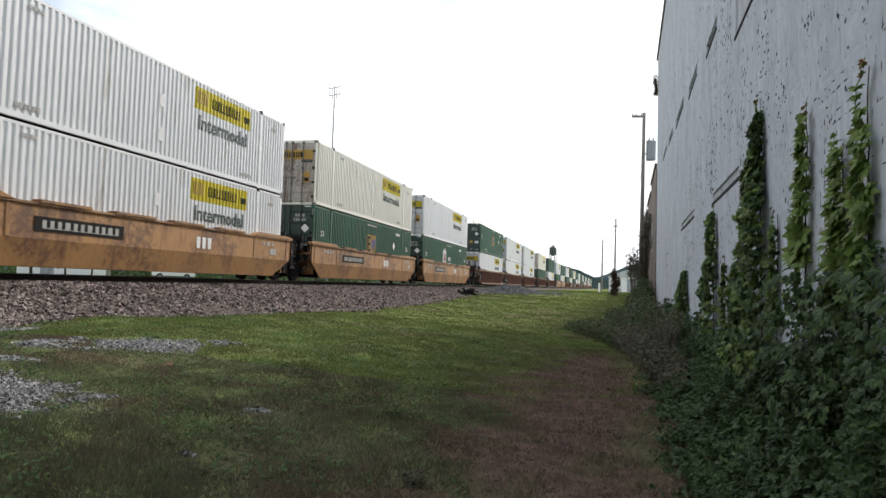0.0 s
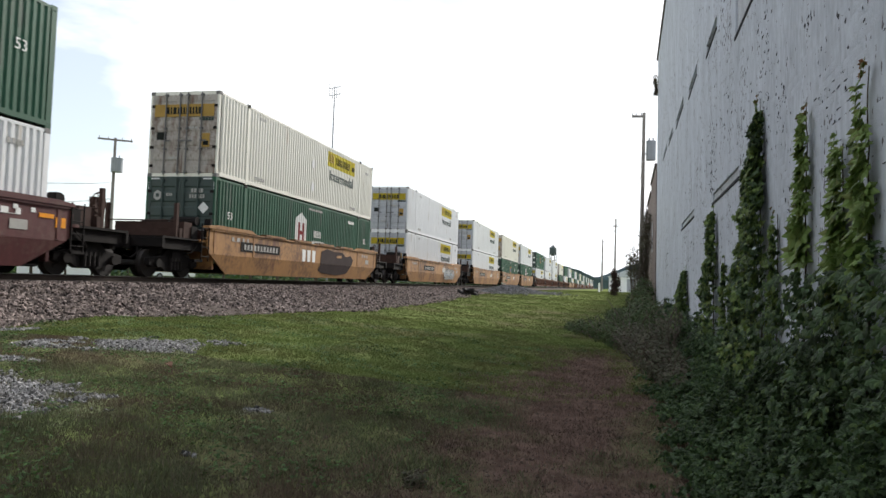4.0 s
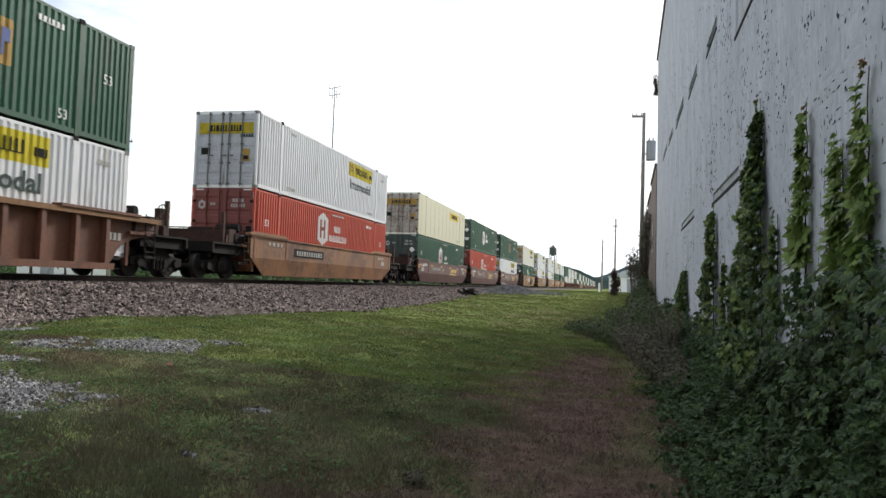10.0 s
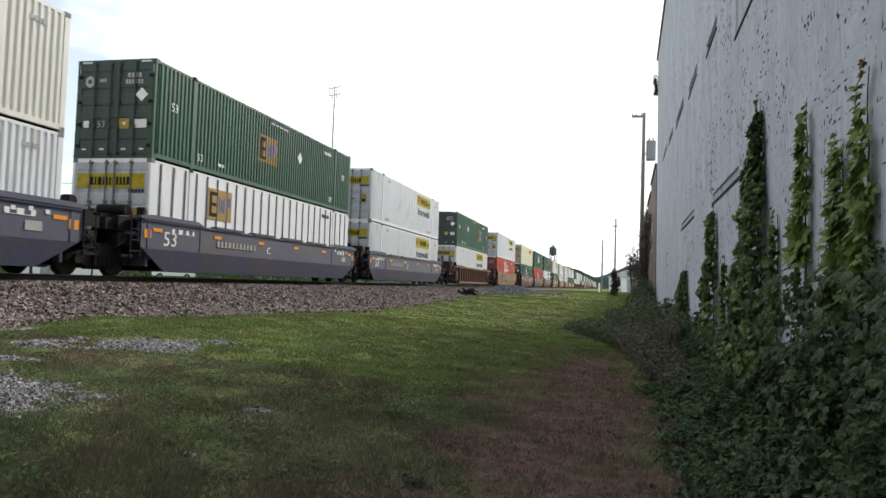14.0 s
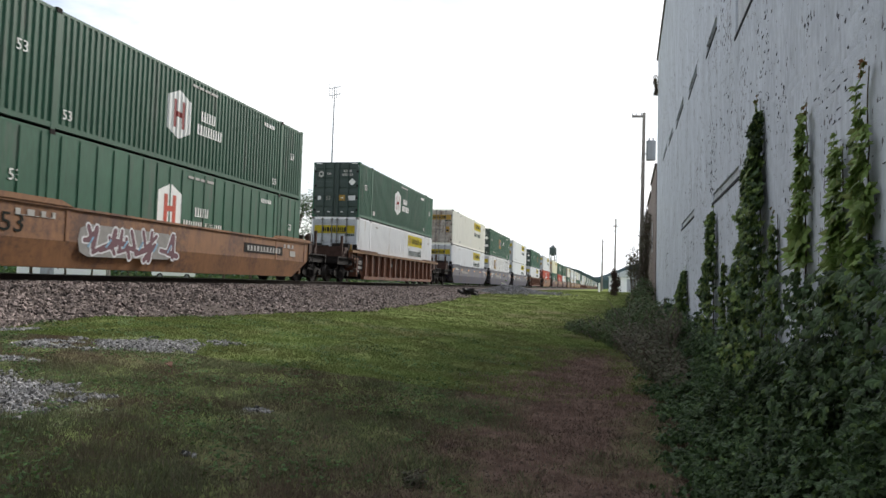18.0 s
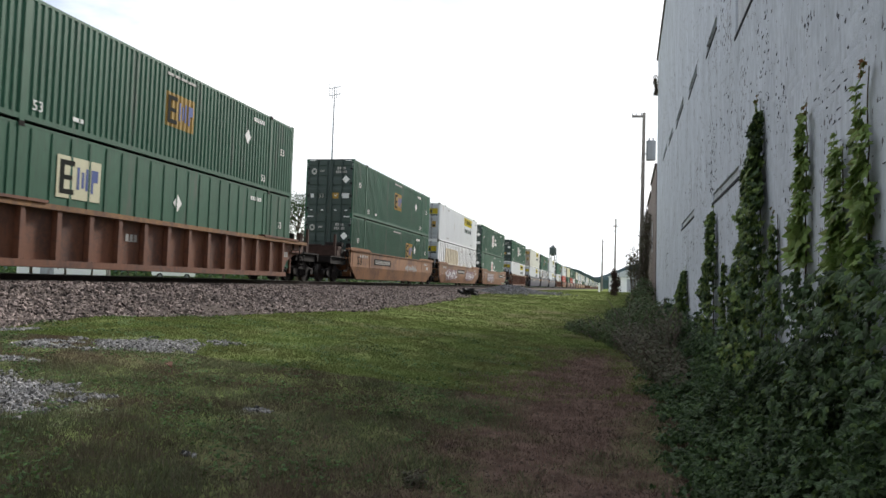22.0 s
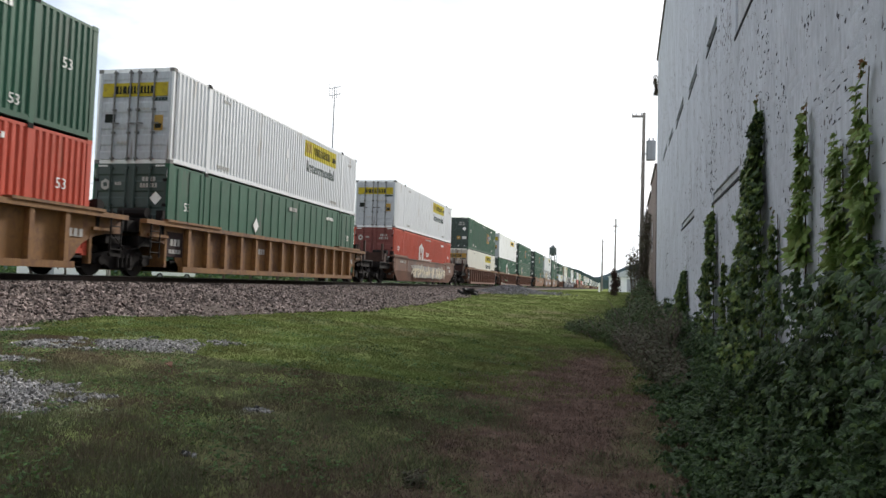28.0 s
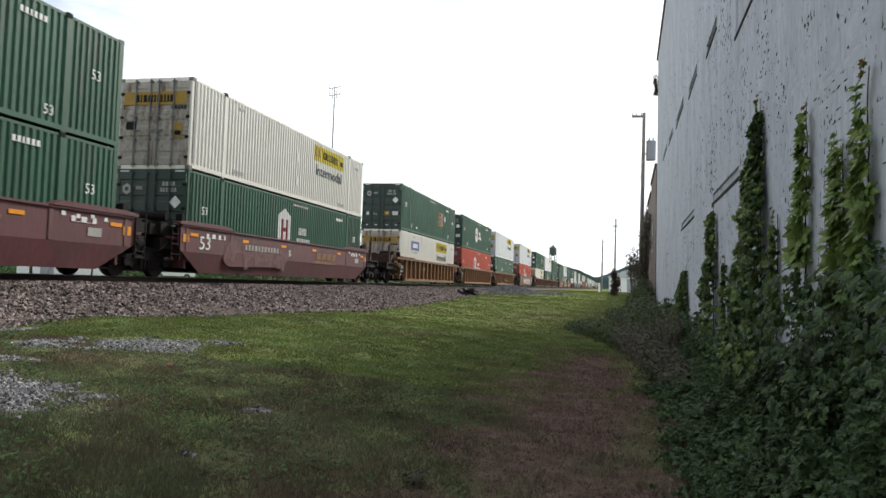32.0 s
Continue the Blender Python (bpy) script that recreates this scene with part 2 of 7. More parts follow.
M["weeds"] = leaf_mat("weed_leaves", (0.06, 0.092, 0.036), (0.11, 0.09, 0.05), 0.22, 0.4)
M["scrub"] = leaf_mat("dull_brush_leaves", (0.085, 0.090, 0.056), (0.11, 0.08, 0.062), 0.45, 0.35)
M["tree"] = leaf_mat("tree_leaves", (0.03, 0.06, 0.018), (0.06, 0.08, 0.02), 0.15, 0.45)
M["redbush"] = leaf_mat("dark_reddish_leaves", (0.05, 0.022, 0.02), (0.05, 0.05, 0.02), 0.3, 0.4)
M["tank"] = mat("dark_tank_paint", (0.05, 0.07, 0.075), 0.6, var=0.15)
# Air haze is put into both hill colours; the scene itself has none.
M["hill"] = mat("distant_wooded_hill", (0.026, 0.040, 0.038), 1.0, spec=0.0, var=0.35, scale=0.012, fine=8)
M["farhill"] = mat("hazy_far_hill", (0.038, 0.056, 0.064), 1.0, spec=0.0, var=0.12, scale=0.01, fine=8)
M["shed"] = mat("white_sheet_metal", (0.86, 0.87, 0.88), 0.5, var=0.06)
M["shed_roof"] = mat("pale_metal_roof", (0.5, 0.53, 0.56), 0.45, 0.3, var=0.1)
M["glass"] = mat("dark_window_glass", (0.02, 0.025, 0.03), 0.08, var=0.05)
M["car_white"] = mat("white_car_paint", (0.86, 0.87, 0.88), 0.2, var=0.03)
M["rubber"] = mat("tyre_rubber", (0.02, 0.02, 0.02), 0.8, var=0.2)
M["opening"] = mat("grey_boarded_recess", (0.44, 0.455, 0.48), 0.9, var=0.3, scale=4, spec=0.15)
M["bared"] = mat("bared_dark_brick", (0.055, 0.056, 0.062), 0.95, var=0.3, scale=9, spec=0.1, rand=0.5, island=True)
M["cap"] = mat("weathered_coping_tile", (0.16, 0.14, 0.14), 0.85, var=0.25, scale=5)
M["dead_leaf"] = mat("dead_brown_leaf", (0.19, 0.10, 0.065), 0.8, var=0.25, scale=20)
M["graf_white"] = mat("white_spray_paint", (0.55, 0.55, 0.56), 0.55, var=0.2, scale=5)
M["graf_smear"] = mat("buffed_spray_paint", (0.13, 0.068, 0.068), 0.6, var=0.25, scale=5, spec=0.2)
M["graf_silver"] = mat("silver_spray_paint", (0.30, 0.31, 0.33), 0.45, 0.3, var=0.2, scale=5)
M["graf_purple"] = mat("plum_spray_paint", (0.10, 0.03, 0.045), 0.55, var=0.25, scale=5)
M["graf_blue"] = mat("light_blue_spray_paint", (0.16, 0.32, 0.46), 0.55, var=0.25, scale=5)
M["graf_grey"] = mat("grey_spray_paint", (0.20, 0.19, 0.18), 0.55, var=0.25, scale=5)
M["graf_cream"] = mat("cream_spray_paint", (0.50, 0.43, 0.30), 0.55, var=0.2, scale=5)


def wall_material(name, paint, bare, flake_at, course=0.075):
    """Painted brickwork: courses in relief, paint flaked off in clustered spots, streaks."""
    m = mat(name, paint, 0.9, var=0.2, scale=1.5, streak=2.5, fine=9, dirt=[c * 0.72 for c in paint], dirt_at=0.56, spec=0.15)
    n, l = m.node_tree.nodes, m.node_tree.links
    b = n["Principled BSDF"]
    old = b.inputs["Base Color"].links[0].from_socket
    tc, sep, com, br = n.new("ShaderNodeTexCoord"), n.new("ShaderNodeSeparateXYZ"), n.new("ShaderNodeCombineXYZ"), n.new("ShaderNodeTexBrick")
    l.new(tc.outputs["Object"], sep.inputs[0]), l.new(sep.outputs[1], com.inputs[0]), l.new(sep.outputs[2], com.inputs[1])
    l.new(com.outputs[0], br.inputs["Vector"])
    br.inputs["Scale"].default_value, br.inputs["Brick Width"].default_value, br.inputs["Row Height"].default_value = 1.0, 0.215, course
    br.inputs["Mortar Size"].default_value, br.inputs["Mortar Smooth"].default_value = 0.011, 0.6
    mp, spot, clus = n.new("ShaderNodeMapping"), n.new("ShaderNodeTexNoise"), n.new("ShaderNodeTexNoise")
    mp.inputs["Scale"].default_value = (1, 1.0, 0.55)
    l.new(tc.outputs["Object"], mp.inputs[0]), l.new(mp.outputs[0], spot.inputs["Vector"])
    trail = n.new("ShaderNodeMapping")               # chips run down in trails
    trail.inputs["Scale"].default_value = (1, 1.0, 0.22)
    l.new(tc.outputs["Object"], trail.inputs[0]), l.new(trail.outputs[0], clus.inputs["Vector"])
    spot.inputs["Scale"].default_value, spot.inputs["Detail"].default_value = 17.0, 4
    clus.inputs["Scale"].default_value, clus.inputs["Detail"].default_value = 2.0, 4
    mul, rng, mx = n.new("ShaderNodeMath"), n.new("ShaderNodeMapRange"), n.new("ShaderNodeMix")
    mul.operation = "MULTIPLY"
    fac = n.new("ShaderNodeMapRange")
    fac.inputs["From Min"].default_value, fac.inputs["From Max"].default_value = 0.25, 0.75
    fac.inputs["To Min"].default_value, fac.inputs["To Max"].default_value = 0.76, 1.24
    l.new(clus.outputs[0], fac.inputs[0])
    l.new(spot.outputs[0], mul.inputs[0]), l.new(fac.outputs[0], mul.inputs[1])
    rng.inputs["From Min"].default_value, rng.inputs["From Max"].default_value = flake_at, flake_at + 0.03
    l.new(mul.outputs[0], rng.inputs[0])
    mx.data_type = "RGBA"
    l.new(rng.outputs[0], mx.inputs[0]), l.new(old, mx.inputs[6])
    mx.inputs[7].default_value = (*bare, 1)
    # mortar lines, a little darker than the painted faces
    mo, mr = n.new("ShaderNodeMix"), n.new("ShaderNodeMath")
    mo.data_type = "RGBA"
    mr.operation = "MULTIPLY"
    mr.inputs[1].default_value = 0.015
    l.new(br.outputs["Fac"], mr.inputs[0]), l.new(mr.outputs[0], mo.inputs[0]), l.new(mx.outputs[2], mo.inputs[6])
    mo.inputs[7].default_value = (*[c * 0.55 for c in paint], 1)
    l.new(mo.outputs[2], b.inputs["Base Color"])
    h, bp = n.new("ShaderNodeMath"), n.new("ShaderNodeBump")
    h.operation = "ADD"
    l.new(br.outputs["Fac"], h.inputs[0]), l.new(rng.outputs[0], h.inputs[1])
    bp.invert = True
    bp.inputs["Strength"].default_value, bp.inputs["Distance"].default_value = 0.06, 0.006
    l.new(h.outputs[0], bp.inputs["Height"]), l.new(bp.outputs[0], b.inputs["Normal"])
    return m


M["wall"] = wall_material("white_painted_brickwork", (0.49, 0.52, 0.575), (0.13, 0.12, 0.125), 0.64)
M["wall2"] = wall_material("faded_pinkish_brickwork", (0.25, 0.205, 0.19), (0.14, 0.09, 0.075), 0.66)
M["brick"] = mat("painted_brick_face", (0.49, 0.52, 0.575), 0.9, spec=0.15, var=0.12, scale=6, rand=0.04, bump=0.3, bump_scale=60)


# ---- mesh tools ----
def box(bm, x0, x1, y0, y1, z0, z1):
    v = [bm.verts.new((x, y, z)) for z in (z0, z1) for y in (y0, y1) for x in (x0, x1)]
    for f in ((0, 2, 3, 1), (4, 5, 7, 6), (0, 1, 5, 4), (2, 6, 7, 3), (0, 4, 6, 2), (1, 3, 7, 5)):
        bm.faces.new([v[i] for i in f])
    return v


def prism(bm, pts, axis, a, b):
    """A solid between a and b along an axis, with the outline pts in the other two axes."""
    def place(u, v, w):
        return {"x": (w, u, v), "y": (u, w, v), "z": (u, v, w)}[axis]
    lo, hi = [bm.verts.new(place(*p, a)) for p in pts], [bm.verts.new(place(*p, b)) for p in pts]
    n = len(pts)
    bm.faces.new(lo), bm.faces.new(hi[::-1])
    for i in range(n):
        bm.faces.new((lo[i], hi[i], hi[(i + 1) % n], lo[(i + 1) % n]))


def tube(bm, p, q, r, r2=None, n=8):
    p, q = Vector(p), Vector(q)
    r2 = r if r2 is None else r2
    d = (q - p).normalized()
    u = d.orthogonal().normalized()
    w = d.cross(u)
    rings = []
    for c, rad in ((p, r), (q, r2)):
        rings.append([bm.verts.new(c + (u * math.cos(k * math.tau / n) + w * math.sin(k * math.tau / n)) * rad) for k in range(n)])
    for k in range(n):
        bm.faces.new((rings[0][k], rings[0][(k + 1) % n], rings[1][(k + 1) % n], rings[1][k]))
    bm.faces.new(rings[0][::-1]), bm.faces.new(rings[1])


def pipe(bm, pts, radii, n=6):
    """One bent tube through the points."""
    pts = [Vector(p) for p in pts]
    rings = []
    for i, p in enumerate(pts):
        d = (pts[min(i + 1, len(pts) - 1)] - pts[max(i - 1, 0)]).normalized()
        u = d.cross(Vector((0.31, 0.95, 0.05))).normalized()
        w = d.cross(u)
        r = radii if isinstance(radii, float) else radii[i]
        rings.append([bm.verts.new(p + (u * math.cos(k * math.tau / n) + w * math.sin(k * math.tau / n)) * r) for k in range(n)])
    for a, b in zip(rings, rings[1:]):
        for k in range(n):
            bm.faces.new((a[k], a[(k + 1) % n], b[(k + 1) % n], b[k]))
    bm.faces.new(rings[0][::-1]), bm.faces.new(rings[-1])


def finish(name, bm, material):
    bmesh.ops.recalc_face_normals(bm, faces=bm.faces)
    me = bpy.data.meshes.new(name)
    bm.to_mesh(me)
    bm.free()
    me.materials.append(material)
    return me


def part(name, bm, material, parent, label=""):
    """One mesh object under a thing or a part; bm may also be a mesh that alike parts share."""
    me = finish(name, bm, material) if isinstance(bm, bmesh.types.BMesh) else bm
    ob = new(name, me)
    ob.parent = parent
    return tagged(ob, label)


def boxes(*list_of):
    bm = bmesh.new()
    for b in list_of:
        box(bm, *b)
    return bm


def thing(name, label, category, group="", kind="", at=None):
    ob = new(name)
    ob.empty_display_size = 0.2
    if at is not None:
        ob.matrix_basis = at
    return tagged(ob, label, category, group, kind)


def raw(name, verts, faces, material):
    me = bpy.data.meshes.new(name)
    me.from_pydata(verts, [], faces)
    me.materials.append(material)
    return me


SIDE = Matrix(((0, 0, 1, 0), (1, 0, 0, 0), (0, 1, 0, 0), (0, 0, 0, 1)))      # writing on a face towards +x
BACK = Matrix(((1, 0, 0, 0), (0, 0, -1, 0), (0, 1, 0, 0), (0, 0, 0, 1)))     # writing on a face towards -y
LETTERS = {}


def writing(text, height, material, parent, m, name="lettering", depth=0.004, label="", wide=1.0, bold=0.0):
    key = (text, height, material.name, wide, bold)
    if key not in LETTERS:
        cu = bpy.data.curves.new("letters", "FONT")
        cu.body, cu.size, cu.extrude, cu.align_x, cu.resolution_u = text, height / 0.7, depth, "CENTER", 2
        cu.offset = bold
        ob = bpy.data.objects.new("letters", cu)
        scene.collection.objects.link(ob)
        bpy.context.view_layer.update()
        me = bpy.data.meshes.new_from_object(ob.evaluated_get(bpy.context.evaluated_depsgraph_get()))
        bpy.data.objects.remove(ob)
        me.transform(Matrix.Diagonal((wide, 1, 1, 1)))
        me.materials.clear()
        me.materials.append(material)
        LETTERS[key] = me
    ob = part(name, LETTERS[key], material, parent, label)
    ob.matrix_basis = m
    return ob


def bars(material, parent, m, widths, height, gap=0.04, name="marking", label="", depth=0.006, slant=0.0):
    """Writing that becomes plain bars: a comb of bars on a thin base line, in a plane, centred."""
    total = sum(widths) + gap * (len(widths) - 1)
    x, low = -total / 2, height * 0.08
    pts = [(x, 0)]
    for k, w in enumerate(widths):
        pts += [(x, height), (x + w, height)]
        x += w + gap
        if k < len(widths) - 1:
            pts += [(x - gap, low), (x, low)]
    pts = [(a + slant * b, b) for a, b in pts + [(x - gap, 0)]]
    bm = bmesh.new()
    prism(bm, pts, "z", -0.002, depth)
    ob = part(name, bm, material, parent, label)
    ob.matrix_basis = m
    return ob


def plate(material, parent, m, pts, name="marking", label="", depth=0.006):
    bm = bmesh.new()
    prism(bm, pts, "z", -0.002, depth)
    ob = part(name, bm, material, parent, label)
    ob.matrix_basis = m
    return ob


def at_side(x, y, z):
    return Matrix.Translation((x, y, z)) @ SIDE


def at_back(x, y, z):
    return Matrix.Translation((x, y, z)) @ BACK


# ---- lie of the land ----
RAIL_Z, TRACK_X = 1.40, -14.12
WALL_X, WALL_K, WALL_END, WALL_TOP = 1.40, 0.0227, 36.9, 12.95


def smooth(a, b, t):
    t = min(1.0, max(0.0, (t - a) / (b - a)))
    return t * t * (3 - 2 * t)


def ground_z(x, y):
    side = 0.5 * smooth(0.5, -9.0, -abs(x)) if x > 0 else 0.5 * smooth(0.0, 9.0, -x)
    z = side + (1.05 - side) * smooth(4, 70, y)
    if x < -18:
        z = 0.6 + 0.1 * smooth(20, 80, y) + 0.28 * smooth(-24, -36, x)
    elif x < -10:
        z = 0.5 + 0.55 * smooth(4, 70, y) * smooth(-18, -10, x) + 0.1 * smooth(-10, -18, x)
    if abs(x) < 20 and -5 < y < 80:
        z += 0.05 * noise.noise((x * 0.45, y * 0.35, 0)) + 0.02 * noise.noise((x * 1.9, y * 1.9, 3))
    return z


def toe_x(y):
    """Where the foot of the ballast meets the grass."""
    x = float(np.interp(y, (0, 8, 10.5, 13, 15, 17, 21, 33, 44, 60), (-9.3, -9.6, -10.1, -10.6, -9.8, -8.5, -7.5, -7.5, -8.2, -8.6)))
    return x + 0.3 * noise.noise((0, y * 0.45, 7)) + 0.14 * noise.noise((0, y * 1.7, 9))


def gravel_at(x, y):
    """How stony the turf is: two worn strips beside the line, and small spots."""
    w = 0.65 * noise.noise((x * 1.5, y * 1.5, 11)) + 0.6 * noise.noise((x * 4, y * 4, 5))
    best = 0.0
    for cx, cy, rx, ry, turn in ((-6.75, 9.55, 1.55, 0.66, 1.12), (-5.4, 5.85, 1.1, 0.66, -0.4), (-6.8, 7.2, 0.5, 0.2, 0.3), (-3.07, 5.02, 0.10, 0.07, 0), (-3.4, 6.72, 0.22, 0.12, 0.4), (-9.6, 9.9, 0.7, 0.3, 0.9)):
        c, s = math.cos(turn), math.sin(turn)
        u, v = ((x - cx) * c + (y - cy) * s) / rx, (-(x - cx) * s + (y - cy) * c) / ry
        best = max(best, 1.1 - math.hypot(u, v) + w * min(1.0, 0.4 + rx))
    return min(1.0, max(0.0, best))


def bare_at(x, y):
    """The trodden strip along the building, with dry thatch."""
    mid = -0.38
    half = 1.95 - 0.03 * y
    w = 1.15 * noise.noise((x * 1.1, y * 0.7, 21)) + 0.95 * noise.noise((x * 3.1, y * 2.0, 23)) + 0.5 * noise.noise((x * 8, y * 6, 25))
    a = 1.15 - (mid - x if x < mid else (x - mid) * 0.55) / max(half, 0.4) + 0.55 * w
    a *= 1 - smooth(13, 19, y)
    patch = smooth(0.12, 0.4, noise.noise((x * 0.55, y * 0.5, 31))) * 0.5
    for cx, cy, rr in ((-1.4, 4.9, 0.35), (-1.9, 4.1, 0.4)):
        patch = max(patch, 0.85 * smooth(1.3, 0.4, math.hypot(x - cx, y - cy) / rr + 0.5 * w))
    far = 0.4 * smooth(1.0, 0.2, abs(math.hypot((x + 2.2) / 2.6, (y - 27) / 3.5)))
    return min(1.0, max(0.0, max(a, patch, far)))


def spread(lo, hi, step, far, grow=1.35):
    out = list(np.arange(lo, hi + step / 2, step))
    a, b, d = lo, hi, step
    while a > -far or b < far:
        d *= grow
        a, b = a - d, b + d
        out = [a] + out + [b]
    return out


xs, ys = spread(-13, 3, 0.2, 3500), spread(2.5, 46, 0.22, 3500)
verts = [(x, y, ground_z(x, y)) for y in ys for x in xs]
nx = len(xs)
faces = [(j * nx + i, j * nx + i + 1, (j + 1) * nx + i + 1, (j + 1) * nx + i) for j in range(len(ys) - 1) for i in range(nx - 1)]


def soil_material():
    m = mat("turf_and_soil", (0.140, 0.168, 0.064), 1.0, spec=0.0, var=0.35, scale=1.3, bump=0.8, bump_scale=22)
    n, l = m.node_tree.nodes, m.node_tree.links
    b = n["Principled BSDF"]
    old = b.inputs["Base Color"].links[0].from_socket
    at, sep = n.new("ShaderNodeAttribute"), n.new("ShaderNodeSeparateColor")
    at.attribute_name = "cover"
    l.new(at.outputs["Color"], sep.inputs[0])
    nz, rp = n.new("ShaderNodeTexNoise"), n.new("ShaderNodeValToRGB")
    nz.inputs["Scale"].default_value, nz.inputs["Detail"].default_value = 22, 5
    tc = n.new("ShaderNodeTexCoord")
    l.new(tc.outputs["Object"], nz.inputs["Vector"]), l.new(nz.outputs[0], rp.inputs[0])
    rp.color_ramp.elements[0].position, rp.color_ramp.elements[0].color = 0.35, (0.16, 0.15, 0.135, 1)
    rp.color_ramp.elements[1].position, rp.color_ramp.elements[1].color = 0.65, (0.42, 0.41, 0.39, 1)
    a, c = n.new("ShaderNodeMix"), n.new("ShaderNodeMix")
    a.data_type = c.data_type = "RGBA"
    dirt, dr = n.new("ShaderNodeTexNoise"), n.new("ShaderNodeValToRGB")
    dirt.inputs["Scale"].default_value, dirt.inputs["Detail"].default_value = 5, 8
    l.new(tc.outputs["Object"], dirt.inputs["Vector"]), l.new(dirt.outputs[0], dr.inputs[0])
    dr.color_ramp.elements[0].position, dr.color_ramp.elements[0].color = 0.35, (0.078, 0.052, 0.044, 1)
    dr.color_ramp.elements[1].position, dr.color_ramp.elements[1].color = 0.7, (0.17, 0.117, 0.097, 1)
    l.new(sep.outputs[1], a.inputs[0]), l.new(old, a.inputs[6]), l.new(dr.outputs[0], a.inputs[7])
    l.new(sep.outputs[0], c.inputs[0]), l.new(a.outputs[2], c.inputs[6]), l.new(rp.outputs[0], c.inputs[7])
    l.new(c.outputs[2], b.inputs["Base Color"])
    return m


ground = tagged(new("ground", raw("ground", verts, faces, soil_material())), "mown grass verge with worn dirt and gravel patches", "ground", kind="structure")
cover = ground.data.color_attributes.new("cover", "FLOAT_COLOR", "POINT")
vals = np.zeros((len(verts), 4), np.float32)
for k, (x, y, z) in enumerate(verts):
    if -13 < x < 3 and 2 < y < 46:
        vals[k] = (gravel_at(x, y), bare_at(x, y), 0, 1)
cover.data.foreach_set("color", vals.ravel())
ground.data.polygons.foreach_set("use_smooth", np.ones(len(faces), bool))

# ---- track ----
by = list(np.arange(-60, 90, 1.0)) + [100, 120, 150, 200, 280, 400, 600, 900, 1500, 2500]
prof, bverts = 9, []
for y in by:
    near, far = toe_x(y), TRACK_X - 4.6
    row = [(near + 0.15, ground_z(near, y) - 0.10), (near, ground_z(near, y) + 0.02)]
    row += [((near - 11.9) / 2 - 0.35, 0.42 * ground_z(near, y) + 0.58 * 1.12), (-11.9, 1.12), (-12.6, 1.19), (TRACK_X - 1.6, 1.19), (TRACK_X - 2.4, 1.05), (far, 0.55), (far - 0.2, 0.3)]
    for k, (x, z) in enumerate(row):
        bverts.append((x, y, z + (0.03 * noise.noise((x, y * 1.3, 2)) if 0 < k < 8 else 0)))
bfaces = [(j * prof + i, j * prof + i + 1, (j + 1) * prof + i + 1, (j + 1) * prof + i) for j in range(len(by) - 1) for i in range(prof - 1)]
bed_mat = mat("ballast_bed", (0.095, 0.078, 0.07), 1.0, spec=0.05, var=0.5, scale=9, fine=3, bump=1.0, bump_scale=16)
tagged(new("ballast_bed", raw("ballast_bed", bverts, [f[::-1] for f in bfaces], bed_mat)), "grey-brown crushed stone railway ballast", "ballast", kind="structure")

rng = np.random.default_rng(4)


def stones(name, pts, sizes, material, label, category):
    """Broken stones: squashed, turned octahedra, one island each."""
    n = len(pts)
    base = np.array([(1, 0, 0), (-1, 0, 0), (0, 1, 0), (0, -1, 0), (0, 0, 1), (0, 0, -1)], float)
    tri = np.array([(0, 2, 4), (2, 1, 4), (1, 3, 4), (3, 0, 4), (2, 0, 5), (1, 2, 5), (3, 1, 5), (0, 3, 5)])
    v = base[None] * rng.uniform(0.6, 1.25, (n, 6, 1)) * np.stack([np.ones(n), rng.uniform(0.6, 1, n), rng.uniform(0.5, 0.9, n)], 1)[:, None]
    q = rng.normal(size=(n, 4))
    q /= np.linalg.norm(q, axis=1, keepdims=True)
    w, u = q[:, :1], q[:, 1:]
    uu = np.repeat(u[:, None], 6, 1)
    v = v + 2 * np.cross(uu, np.cross(uu, v) + w[:, None] * v)
    v = v * np.asarray(sizes)[:, None, None] + np.asarray(pts)[:, None]
    f = (tri[None] + 6 * np.arange(n)[:, None, None]).reshape(-1, 3)
    return tagged(new(name, raw(name, v.reshape(-1, 3).tolist(), f.tolist(), material)), label, category, kind="stuff")


pts, siz = [], []
while len(pts) < 36000:
    y = 6 + 60 * random.random() ** 1.9
    x0 = toe_x(y) + 0.3
    x = x0 + (-12.95 - x0) * random.random() ** 0.9
    near = toe_x(y)
    mid_x, mid_z = (near - 11.9) / 2 - 0.35, 0.42 * ground_z(near, y) + 0.58 * 1.12
    z = np.interp(-x, [-near, -mid_x, 11.9, 12.6, 14], [ground_z(near, y), mid_z, 1.12, 1.19, 1.19])
    pts.append((x, y, z + 0.015)), siz.append(random.uniform(0.03, 0.08))
stones("ballast_stones", pts, siz, M["stone"], "loose crushed brown and grey ballast stones", "ballast")
pts, siz = [], []
while len(pts) < 7000:
    x, y = random.uniform(-10, -1.5), 3.5 + random.random() * 10
    if gravel_at(x, y) > random.uniform(0.25, 0.9):
        pts.append((x, y, ground_z(x, y) + 0.008)), siz.append(random.uniform(0.012, 0.042))
stones("gravel", pts, siz, M["palestone"], "pale limestone gravel worn through the turf", "gravel")
# clods and crumbs of earth on the trodden strip
pts, siz = [], []
while len(pts) < 2200:
    x, y = random.uniform(-3, 0.9), 4 + 13 * random.random() ** 1.4
    if bare_at(x, y) > random.uniform(0.3, 1.0):
        pts.append((x, y, ground_z(x, y) + 0.002)), siz.append(random.uniform(0.006, 0.026))
stones("earth_clods", pts, siz, M["clod"], "crumbs of bare brown earth on the trodden strip", "earth")
